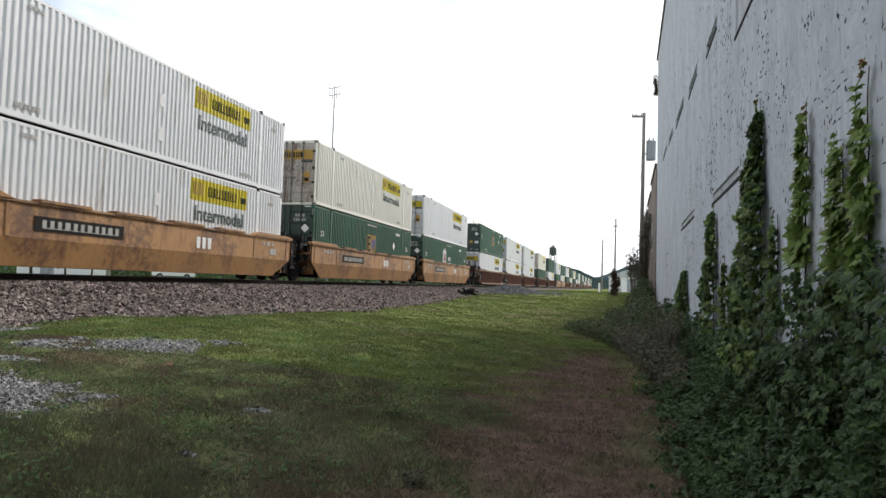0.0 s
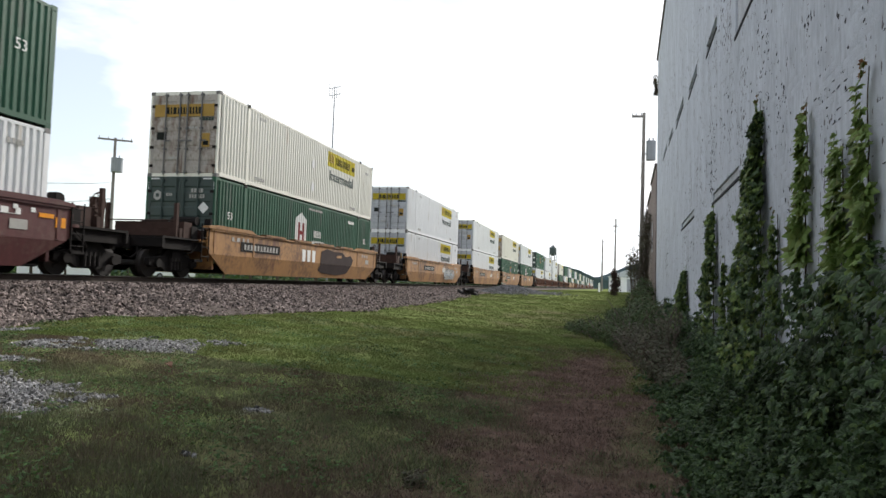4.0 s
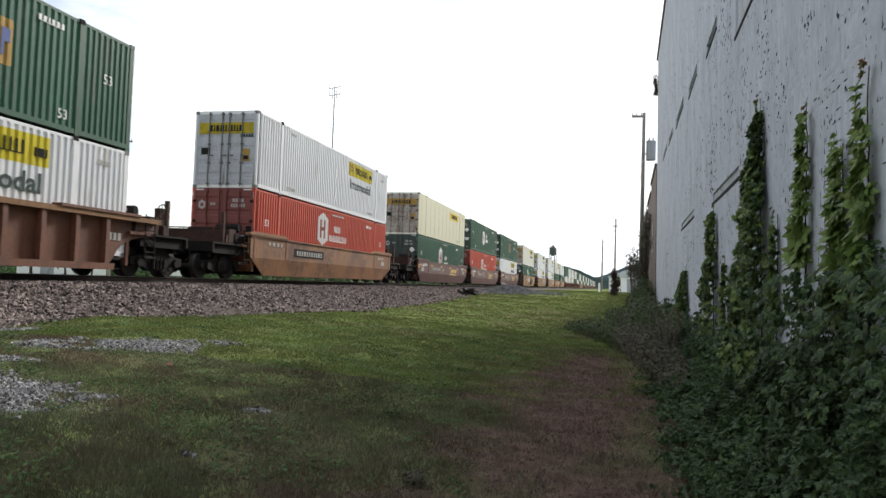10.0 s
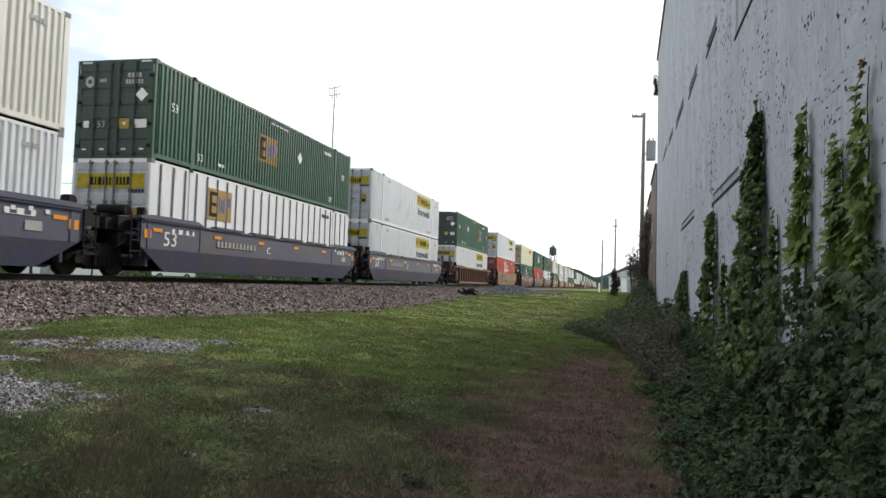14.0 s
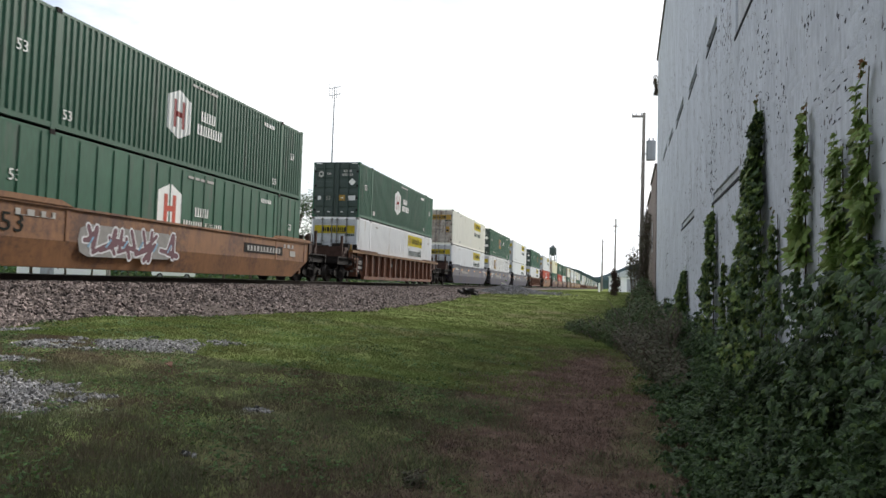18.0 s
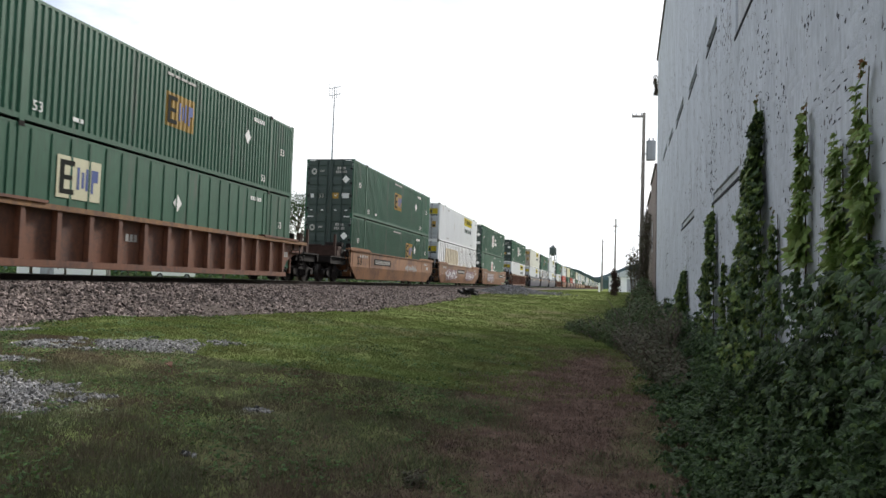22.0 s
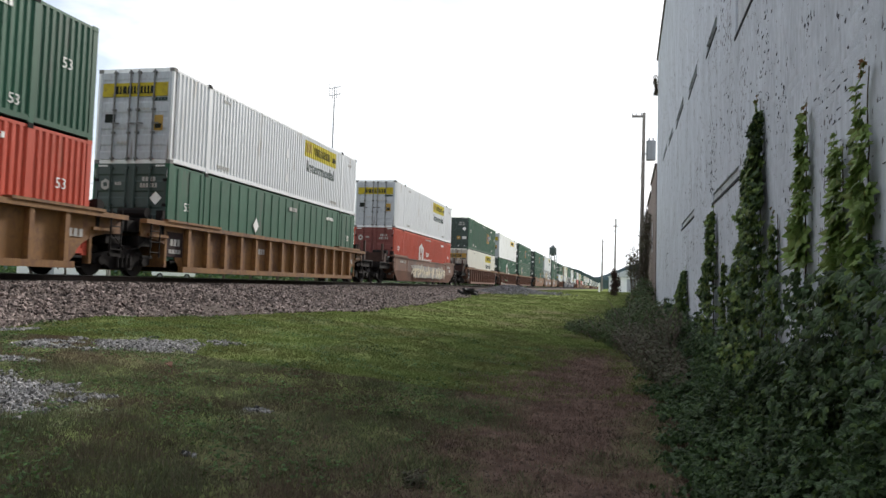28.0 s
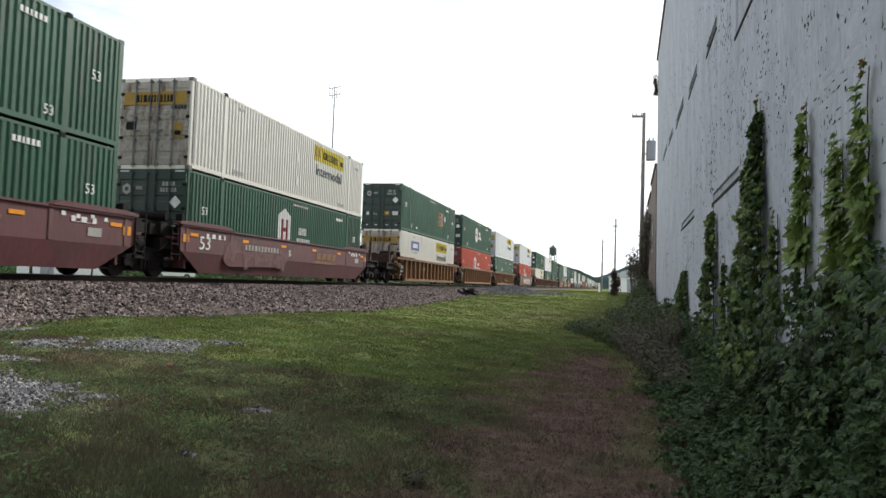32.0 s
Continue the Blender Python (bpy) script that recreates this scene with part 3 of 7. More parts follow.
# heap of grey gravel at the crossing
pts, siz = [], []
while len(pts) < 4500:
    x, y = random.gauss(-7.6, 1.5), random.gauss(57, 3.0)
    h = 0.55 * math.exp(-((x + 7.6) / 1.7) ** 2 - ((y - 57) / 3.2) ** 2)
    pts.append((x, y, ground_z(x, y) + h * random.random() ** 0.3)), siz.append(random.uniform(0.05, 0.12))
stones("gravel_heap", pts, siz, M["pebbles"], "low heap of grey gravel beside the line", "gravel heap")

for side, x in (("near", TRACK_X + 0.7535), ("far", TRACK_X - 0.7535)):
    rail = thing("rail", "long worn steel running rail on timber ties", "rail", "rails of the track", "structure")
    bm = bmesh.new()
    prism(bm, [(x - 0.07, RAIL_Z - 0.17), (x + 0.07, RAIL_Z - 0.17), (x + 0.065, RAIL_Z - 0.155), (x + 0.012, RAIL_Z - 0.14), (x + 0.012, RAIL_Z - 0.045), (x + 0.036, RAIL_Z - 0.03), (x + 0.036, RAIL_Z - 0.008), (x - 0.036, RAIL_Z - 0.008), (x - 0.036, RAIL_Z - 0.03), (x - 0.012, RAIL_Z - 0.045), (x - 0.012, RAIL_Z - 0.14), (x - 0.065, RAIL_Z - 0.155)], "y", -120, 2500)
    part("rail_web", bm, M["railside"], rail, "rusty rail web and foot")
    part("rail_head", boxes((x - 0.034, x + 0.034, -120, 2500, RAIL_Z - 0.0078, RAIL_Z)), M["railhead"], rail, "polished rail head")
tie_mesh = finish("tie", boxes((-1.3, 1.3, -0.115, 0.115, -0.18, 0.0)), M["tie"])
ties = thing("track_ties", "row of dark creosoted timber railway ties", "ties", kind="structure")
for k in range(150):
    t = part("tie", tie_mesh, None, ties)
    t.matrix_basis = pose(TRACK_X + random.uniform(-0.03, 0.03), -6 + 0.52 * k, RAIL_Z - 0.175, 0, 0, random.uniform(-1, 1))

# ---- white brick building ----
WALL = pose(WALL_X, 0, 0, 0, -0.57, -math.degrees(math.atan(WALL_K)))       # local x = 0 is the face, y runs along it
building = thing("brick_warehouse", "tall old white-painted brick warehouse with blocked openings and flaking paint", "building", at=WALL)
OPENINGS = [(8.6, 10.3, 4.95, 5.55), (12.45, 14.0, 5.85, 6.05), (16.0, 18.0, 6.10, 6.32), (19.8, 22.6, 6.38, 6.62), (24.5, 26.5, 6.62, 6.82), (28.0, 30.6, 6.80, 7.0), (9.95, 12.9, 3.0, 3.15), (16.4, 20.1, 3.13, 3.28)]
NEAR_END = -7.0
bm = bmesh.new()
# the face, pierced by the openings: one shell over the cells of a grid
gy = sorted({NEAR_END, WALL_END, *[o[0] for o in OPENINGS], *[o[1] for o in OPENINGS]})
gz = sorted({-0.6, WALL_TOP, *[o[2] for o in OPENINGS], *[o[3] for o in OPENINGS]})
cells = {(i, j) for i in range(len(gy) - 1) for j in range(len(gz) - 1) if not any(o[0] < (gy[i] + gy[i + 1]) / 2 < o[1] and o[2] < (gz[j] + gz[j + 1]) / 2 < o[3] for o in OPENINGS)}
corner_at = {}


def corner_vert(side, i, j):
    if (side, i, j) not in corner_at:
        corner_at[side, i, j] = bm.verts.new((0.4 * side, gy[i], gz[j]))
    return corner_at[side, i, j]


for i, j in cells:
    quad = [(i, j), (i + 1, j), (i + 1, j + 1), (i, j + 1)]
    for side in (0, 1):
        bm.faces.new([corner_vert(side, *q) for q in quad])
    for k, other in enumerate(((i, j - 1), (i + 1, j), (i, j + 1), (i - 1, j))):
        if other not in cells:
            a, b = quad[k], quad[(k + 1) % 4]
            bm.faces.new((corner_vert(0, *a), corner_vert(0, *b), corner_vert(1, *b), corner_vert(1, *a)))
part("wall", bm, M["wall"], building)
part("end_wall", boxes((0.41, 14, WALL_END - 0.4, WALL_END - 0.004, -0.6, WALL_TOP - 0.01)), M["wall"], building)
part("end_wall", boxes((0.41, 14, NEAR_END + 0.004, NEAR_END + 0.4, -0.6, WALL_TOP - 0.01)), M["wall"], building)
part("back_wall", boxes((14.004, 14.4, NEAR_END, WALL_END, -0.6, WALL_TOP - 0.01)), M["wall"], building)
part("roof", boxes((0.41, 14, NEAR_END + 0.41, WALL_END - 0.41, WALL_TOP - 0.9, WALL_TOP - 0.7)), M["cap"], building, "flat tarred roof")
n_cap = 44
cap_mesh = finish("coping_tile", boxes((-0.07, 0.46, 0.01, 1.0, 0.0, 0.10)), M["cap"])
for k in range(n_cap):
    part("coping_tile", cap_mesh, None, building).matrix_basis = pose(0, NEAR_END + 0.3 + k, WALL_TOP + 0.002, random.uniform(-0.4, 0.4), random.uniform(-1, 1), 0)
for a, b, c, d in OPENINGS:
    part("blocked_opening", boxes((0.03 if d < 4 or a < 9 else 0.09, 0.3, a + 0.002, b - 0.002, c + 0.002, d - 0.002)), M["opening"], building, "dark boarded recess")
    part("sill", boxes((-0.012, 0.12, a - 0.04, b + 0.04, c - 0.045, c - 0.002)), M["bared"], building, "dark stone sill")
# where the paint has come off: ragged chips in trails down the wall, and slits along the courses
V, F = [], []
r = random.Random(31)


def chip(y, z, wide, high):
    n, base = r.randint(5, 7), len(V)
    wide *= max(1.0, min(3.2, y / 3.8))
    for i in range(n):
        a = i * math.tau / n + r.uniform(-0.3, 0.3)
        k = r.uniform(0.3, 1.0)
        V.append((-0.003, y + wide * k * math.cos(a), z + high * k * math.sin(a)))
    F.append(tuple(range(base, base + n))[::-1])


# along the wall, low and high end, spread, how many, size
for y, z0, z1, wide, count, size in ((12.9, 2.9, 4.7, 0.75, 80, 0.030), (12.7, 3.0, 3.9, 0.5, 34, 0.036), (11.55, 4.6, 6.3, 0.5, 46, 0.034), (11.2, 3.7, 4.6, 0.6, 34, 0.028), (9.4, 3.2, 4.4, 0.4, 34, 0.026),
                                     (8.1, 2.9, 4.5, 0.35, 70, 0.026), (7.3, 2.9, 3.5, 0.22, 34, 0.026), (6.2, 3.55, 3.85, 0.12, 10, 0.03), (5.36, 3.3, 3.5, 0.10, 8, 0.032), (4.8, 3.1, 3.3, 0.05, 4, 0.03),
                                     (5.9, 2.9, 3.35, 0.15, 10, 0.022), (18.8, 2.0, 3.0, 1.0, 50, 0.036), (16.9, 1.9, 2.7, 0.8, 30, 0.036), (27.3, 2.0, 3.4, 1.2, 60, 0.05), (10.75, 1.7, 2.9, 0.4, 44, 0.024), (6.95, 2.0, 2.8, 0.12, 24, 0.02), (14.8, 2.0, 5.5, 0.5, 40, 0.034), (5.4, 2.1, 3.0, 0.45, 26, 0.018)):
    for _ in range(count):
        k = size * 1.15 * r.uniform(0.25, 1.0) ** 1.4
        chip(r.gauss(y, wide * 0.6), r.uniform(z0, z1), k * r.uniform(0.5, 1.2), k * r.uniform(0.6, 1.5))
for _ in range(900):
    y, z = r.uniform(3.5, 34), r.uniform(1.5, 9)
    if noise.noise((y * 0.5, z * 0.18, 51)) > 0.1:
        k = (0.012 + 0.0009 * y) * r.uniform(0.5, 1.3)
        chip(y, z, k, k * r.uniform(0.8, 1.8))
for _ in range(46):
    chip(r.gauss(5.35, 0.5), 0.075 * round(r.uniform(2.2, 3.05) / 0.075), r.uniform(0.015, 0.055), r.uniform(0.005, 0.012))
part("bared_brick", raw("bared_brick", V, F, M["bared"]), None, building, "dark brick bared where the paint has flaked off")["kind"] = "stuff"
# lower building that carries on along the line, with a stepped parapet
annex = thing("brick_annex", "lower faded pinkish brick building with a stepped parapet", "building", at=WALL)
steps_z = [7.6, 7.15, 6.8, 6.5, 6.1]
for k, z in enumerate(steps_z):
    a = WALL_END + 0.05 + k * 7
    part("wall", boxes((-0.05, 0.35, a, a + 6.996, 0.2, z)), M["wall2"], annex)
    part("coping", boxes((-0.12, 0.42, a, a + 6.99, z + 0.002, z + 0.14)), M["cap"], annex, "dark weathered coping")
part("end_wall", boxes((0.36, 12, WALL_END + 34.5, WALL_END + 34.9, 0.2, 6.0)), M["wall2"], annex)
part("roof", boxes((0.36, 12, WALL_END + 0.1, WALL_END + 34.4, 5.6, 5.8)), M["cap"], annex, "flat tarred roof")
for k in range(5):
    part("blocked_opening", boxes((-0.055, -0.045, WALL_END + 4 + k * 6, WALL_END + 5.4 + k * 6, 3.6, 5.2)), M["opening"], annex, "boarded window")


# ---- containers ----
CL, CW, CH = 8.077, 1.2955, 2.896     # half length, half width, height
SHARED = {}


def shared(key, make):
    if key not in SHARED:
        SHARED[key] = make()
    return SHARED[key]


def waves(y0, y1, pitch=0.215, deep=0.026):
    prof, n = [], max(1, round((y1 - y0) / pitch))
    w = (y1 - y0) / n
    for k in range(n):
        a = y0 + k * w
        prof += [(a, 0), (a + w * 0.40, 0), (a + w * 0.56, -deep), (a + w * 0.84, -deep)]
    return prof + [(y1, 0)]


def wavy_side(y0, y1, z0, z1, material, deep=0.026):
    """A corrugated steel sheet that faces +x, its waves upright."""
    prof = waves(y0, y1)
    bm = bmesh.new()
    lo, hi = [bm.verts.new((d, y, z0)) for y, d in prof], [bm.verts.new((d, y, z1)) for y, d in prof]
    for i in range(len(prof) - 1):
        bm.faces.new((lo[i], lo[i + 1], hi[i + 1], hi[i]))
    back = [bm.verts.new((-deep - 0.012, y, z)) for y, z in ((y0, z0), (y1, z0), (y1, z1), (y0, z1))]
    bm.faces.new(back[::-1])
    return finish("side_panel", bm, material)


def flat_side(y0, y1, z0, z1, material):
    return finish("side_panel", boxes((-0.03, -0.004, y0, y1, z0, z1)), material)


POST_Y = CL - 2.03
MID_WAVES = waves(-POST_Y + 0.07, POST_Y - 0.07)


def painted(material, c, y, z, pts, name, label="", lift=0.004):
    """A convex shape painted on the middle panel: it follows the waves of the sheet."""
    us = sorted({u for u, v in pts} | {a - y for a, d in MID_WAVES if min(p[0] for p in pts) < a - y < max(p[0] for p in pts)})
    V, F = [], []
    for u in us:
        vs = []
        for (u0, v0), (u1, v1) in zip(pts, pts[1:] + pts[:1]):
            if min(u0, u1) <= u <= max(u0, u1):
                vs += [v0, v1] if u0 == u1 else [v0 + (v1 - v0) * (u - u0) / (u1 - u0)]
        d = float(np.interp(y + u, [a for a, _ in MID_WAVES], [b for _, b in MID_WAVES])) + lift
        V += [(u, min(vs), d), (u, max(vs), d), (u, min(vs), d - 0.003), (u, max(vs), d - 0.003)]
    for k in range(len(us) - 1):
        a, b = 4 * k, 4 * k + 4
        F += [(a, b, b + 1, a + 1), (a + 1, b + 1, b + 3, a + 3), (a + 2, b + 2, b, a), (a + 3, b + 3, b + 2, a + 2)]
    ob = part(name, raw(name, V, F, material), None, c, label)
    ob.matrix_basis = at_side(CW, y, z)
    return ob
JB_SIGN = 3.43


def sign_yellow(c, y=JB_SIGN, word=True, z=1.97):
    """The yellow sign with plain dark blocks for its lettering, and the word under it."""
    x = CW + 0.006
    s = painted(M["yellow"], c, y, z, [(-1.8, 0), (1.8, 0), (1.8, 0.70), (-1.8, 0.70)], "sign", "yellow sign with dark block marks")
    bars(M["ink"], s, Matrix.Translation((0.1, 0.2, 0.008)), (0.06, 0.05, 0.1, 0.05, 0.06, 0.06, 0.1, 0.06, 0.06, 0.06, 0.06), 0.32, 0.11, "sign_mark")
    bars(M["amber"], s, Matrix.Translation((-1.4, 0.2, 0.008)), (0.05, 0.05, 0.05, 0.05, 0.05), 0.4, 0.08, "sign_mark")
    bars(M["ink"], s, Matrix.Translation((1.52, 0.22, 0.008)), (0.05, 0.2, 0.05), 0.2, 0.04, "sign_mark")
    if word:
        writing("Intermodal", 0.46, M["slate_ink"], c, at_side(x, y, z - 0.62), "lettering", label="dark green-grey word on the side", wide=1.10, bold=0.012)


def hexagon(c, y, z, material=None, inner=None, high=1.45, wide=1.2, flat=False):
    x = CW + 0.006
    h, w = high / 2, wide / 2
    outline = [(-w, -h * 0.66), (0, -h), (w, -h * 0.66), (w, h * 0.66), (0, h), (-w, h * 0.66)]
    if not flat:
        painted(material or M["white_ink"], c, y, z, outline, "emblem", "white six-sided emblem")
        for u0, u1, v0, v1 in ((-0.30, -0.13, -0.42, 0.42), (0.13, 0.30, -0.42, 0.42), (-0.129, 0.129, -0.08, 0.08)):
            painted(inner or M["maroon_ink"], c, y, z, [(u0, v0), (u1, v0), (u1, v1), (u0, v1)], "emblem_mark", lift=0.009)
        return
    e = plate(material or M["white_ink"], c, at_side(x, y, z), outline, "emblem", "white six-sided emblem")
    bm = bmesh.new()
    prism(bm, [(-0.30, -0.42), (-0.13, -0.42), (-0.13, -0.08), (0.13, -0.08), (0.13, -0.42), (0.30, -0.42), (0.30, 0.42), (0.13, 0.42), (0.13, 0.08), (-0.13, 0.08), (-0.13, 0.42), (-0.30, 0.42)], "z", -0.001, 0.004)
    part("emblem_mark", bm, inner or M["maroon_ink"], e).matrix_basis = Matrix.Translation((0, 0, 0.007))


def block_rows(c, y, z, rows, height, material, gap=0.30, name="marking"):
    for k, r in enumerate(rows):
        bars(material, c, at_side(CW + 0.006, y + 0.12 * k, z - k * gap), [0.28 * w for w in r for _ in (0, 1)], height * 0.85, 0.08, name)


def sign_square(c, y, z, back, flat=False):
    x, square = CW + 0.006, [(-0.76, 0), (0.76, 0), (0.76, 1.02), (-0.76, 1.02)]
    look_ = "square sign with dark and blue block marks"
    s = plate(back, c, at_side(x, y, z), square, "sign", look_) if flat else painted(back, c, y, z, square, "sign", look_)
    part("sign_mark", boxes((-0.66, -0.52, 0.1, 0.92, 0, 0.004), (-0.52, -0.18, 0.1, 0.22, 0, 0.004), (-0.52, -0.24, 0.45, 0.56, 0, 0.004), (-0.52, -0.18, 0.80, 0.92, 0, 0.004)), M["ink"], s).matrix_basis = Matrix.Translation((0, 0, 0.007))
    part("sign_mark", boxes((-0.08, 0.0, 0.25, 0.8, 0, 0.004), (0.08, 0.16, 0.3, 0.7, 0, 0.004), (0.22, 0.3, 0.25, 0.8, 0, 0.004), (0.42, 0.5, 0.2, 0.8, 0, 0.004), (0.5, 0.66, 0.5, 0.8, 0, 0.004)), M["blue_ink"], s).matrix_basis = Matrix.Translation((0, 0, 0.007))


def doors(c, style):
    """Two doors with lock rods on the end towards -y."""
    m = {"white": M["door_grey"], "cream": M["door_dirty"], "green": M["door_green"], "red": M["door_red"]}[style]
    light = style in ("white", "cream")
    def door_mesh():
        bm, prof = bmesh.new(), [(0.0, 0.13), (-0.04, 0.13)]
        for z in (0.34, 0.84, 1.34, 1.84, 2.34):
            prof += [(-0.04, z), (-0.024, z + 0.05), (-0.024, z + 0.19), (-0.04, z + 0.24)]
        prism(bm, prof + [(-0.04, CH - 0.12), (0.0, CH - 0.12)], "x", -0.51, 0.51)
        for x in (-0.56, 0.56):
            box(bm, x - 0.048, x + 0.048, -0.045, 0.0, 0.13, CH - 0.12)
        return finish("door", bm, m)
    rod = shared(("rod", style), lambda: finish("lock_rod", rod_bm(), M["rod"] if light else M["green_rod"] if style == "green" else m))
    for sx in (-1, 1):
        d = part("door", shared(("door", style), door_mesh), None, c, "container door with lock rods")
        d.matrix_basis = pose(sx * 0.612, -CL + 0.03, 0)
        for rx in (-0.47, 0.06):
            part("lock_rod", rod, None, d).matrix_basis = pose(rx * sx, -0.085, 0)
        for z in (0.32, 0.95, 1.6, 2.35) if style != "white" else ():
            part("hinge", shared("hinge", lambda: finish("hinge", boxes((-0.06, 0.06, -0.065, -0.03, 0, 0.09)), M["iron"])), None, d).matrix_basis = pose(0.56 * sx, 0, z)
    y = -CL - 0.017
    if light:
        s = plate(M["door_yellow"] if style == "white" else M["amber"], c, at_back(0, y, CH - 0.86), [(-1.12, 0), (1.12, 0), (1.12, 0.42), (-1.12, 0.42)], "sign", "yellow band across the doors")
        bars(M["ink"], s, Matrix.Translation((0, 0.09, 0.008)), (0.11, 0.05, 0.12, 0.05, 0.06, 0.06, 0.07, 0.07, 0.06, 0.06, 0.14), 0.23, 0.05, "sign_mark")
        plate(M["ink"], c, at_back(-0.82, y, 1.25), [(-0.18, 0), (0.18, 0), (0.18, 0.26), (-0.18, 0.26)], "placard", "dark square placard")
        p = plate(M["amber"], c, at_back(0.85, y, 1.0), [(-0.15, 0), (0.15, 0), (0.15, 0.46), (-0.15, 0.46)], "placard", "amber warning placard")
        plate(M["ink"], p, Matrix.Translation((0, 0, 0.008)), [(-0.1, 0.06), (0.1, 0.06), (0.1, 0.2), (-0.1, 0.2)], "sign_mark")
        bars(M["slate_ink"], c, at_back(0.85, y, 1.9), (0.08, 0.08, 0.08, 0.08, 0.08), 0.10, 0.03)
        bars(M["grey_ink"], c, at_back(0.35, y, 1.62), (0.1, 0.1, 0.1), 0.07, 0.03)
        bars(M["grey_ink"], c, at_back(-0.35, y, 0.6), (0.1, 0.1, 0.1), 0.07, 0.03)
    else:
        bars(M["grey_ink"], c, at_back(0.62, y, 2.36), (0.08, 0.08, 0.08, 0.08), 0.13, 0.04)
        bars(M["grey_ink"], c, at_back(0.62, y, 2.17), (0.06, 0.06, 0.06, 0.06, 0.06, 0.06), 0.13, 0.04)
        e = plate(M["grey_ink"], c, at_back(-0.86, y, 2.26), [(-0.14, -0.09), (0, -0.18), (0.14, -0.09), (0.14, 0.09), (0, 0.18), (-0.14, 0.09)], "emblem", "small pale emblem")
        plate(m, e, Matrix.Translation((0, 0, 0.008)), [(-0.06, -0.06), (0.06, -0.06), (0.06, 0.06), (-0.06, 0.06)], "emblem_mark")
        bars(M["grey_ink"], c, at_back(-0.42, y, 2.24), (0.05, 0.05, 0.05), 0.1, 0.03)
        if style == "green":
            plate(M["white_ink"], c, at_back(0.88, y, 1.85), [(-0.2, 0), (0, -0.2), (0.2, 0), (0, 0.2)], "placard", "white diamond placard")
        p = plate(M["amber"], c, at_back(0.34, y, 0.86), [(-0.17, 0), (0.17, 0), (0.17, 0.30), (-0.17, 0.30)], "placard", "orange placard")
        plate(M["white_ink"], p, Matrix.Translation((0.03, 0.08, 0.008)), [(-0.1, 0.07), (0.06, 0), (0.0, 0.07), (0.06, 0.14)], "sign_mark")
        plate(M["pale_patch"], c, at_back(0.88, y, 0.88), [(-0.2, 0), (0.2, 0), (0.2, 0.25), (-0.2, 0.25)], "placard", "pale placard with fine lines")
        plate(M["pale_patch"], c, at_back(-0.92, y, 0.90), [(-0.09, 0), (0.09, 0), (0.09, 0.2), (-0.09, 0.2)], "placard", "small pale placard")
        for x in (-0.95, -0.36, 0.36, 0.95):
            plate(M["pale_patch"], c, at_back(x, y, 0.24), [(-0.07, 0), (0.07, 0), (0.07, 0.05), (-0.07, 0.05)], "tag", "small pale tag")
        for x in (-0.98, 0.98):
            plate(M["pale_patch"], c, at_back(x, -CL - 0.004, CH - 0.09), [(-0.16, 0), (0.16, 0), (0.16, 0.045), (-0.16, 0.045)], "tag", "pale reflective strip")
            plate(M["pale_patch"], c, at_back(x * 1.235, -CL - 0.008, CH - 0.42), [(-0.022, 0), (0.022, 0), (0.022, 0.26), (-0.022, 0.26)], "tag", "pale reflective strip")
        writing("53", 0.2, M["grey_ink"], c, at_back(-0.42, y, 0.9))


def rod_bm():
    bm = bmesh.new()
    tube(bm, (0, 0, 0.06), (0, 0, CH - 0.05), 0.024, n=6)
    for z in (0.12, 0.9, 1.6, CH - 0.16):
        box(bm, -0.06, 0.06, -0.012, 0.045, z, z + 0.06)
    box(bm, -0.03, 0.22, -0.035, -0.015, 1.18, 1.23)
    return bm


M["slate_ink"] = mat("dark_green_grey_lettering", (0.028, 0.048, 0.043), 0.6, var=0.12, scale=4, spec=0.15)


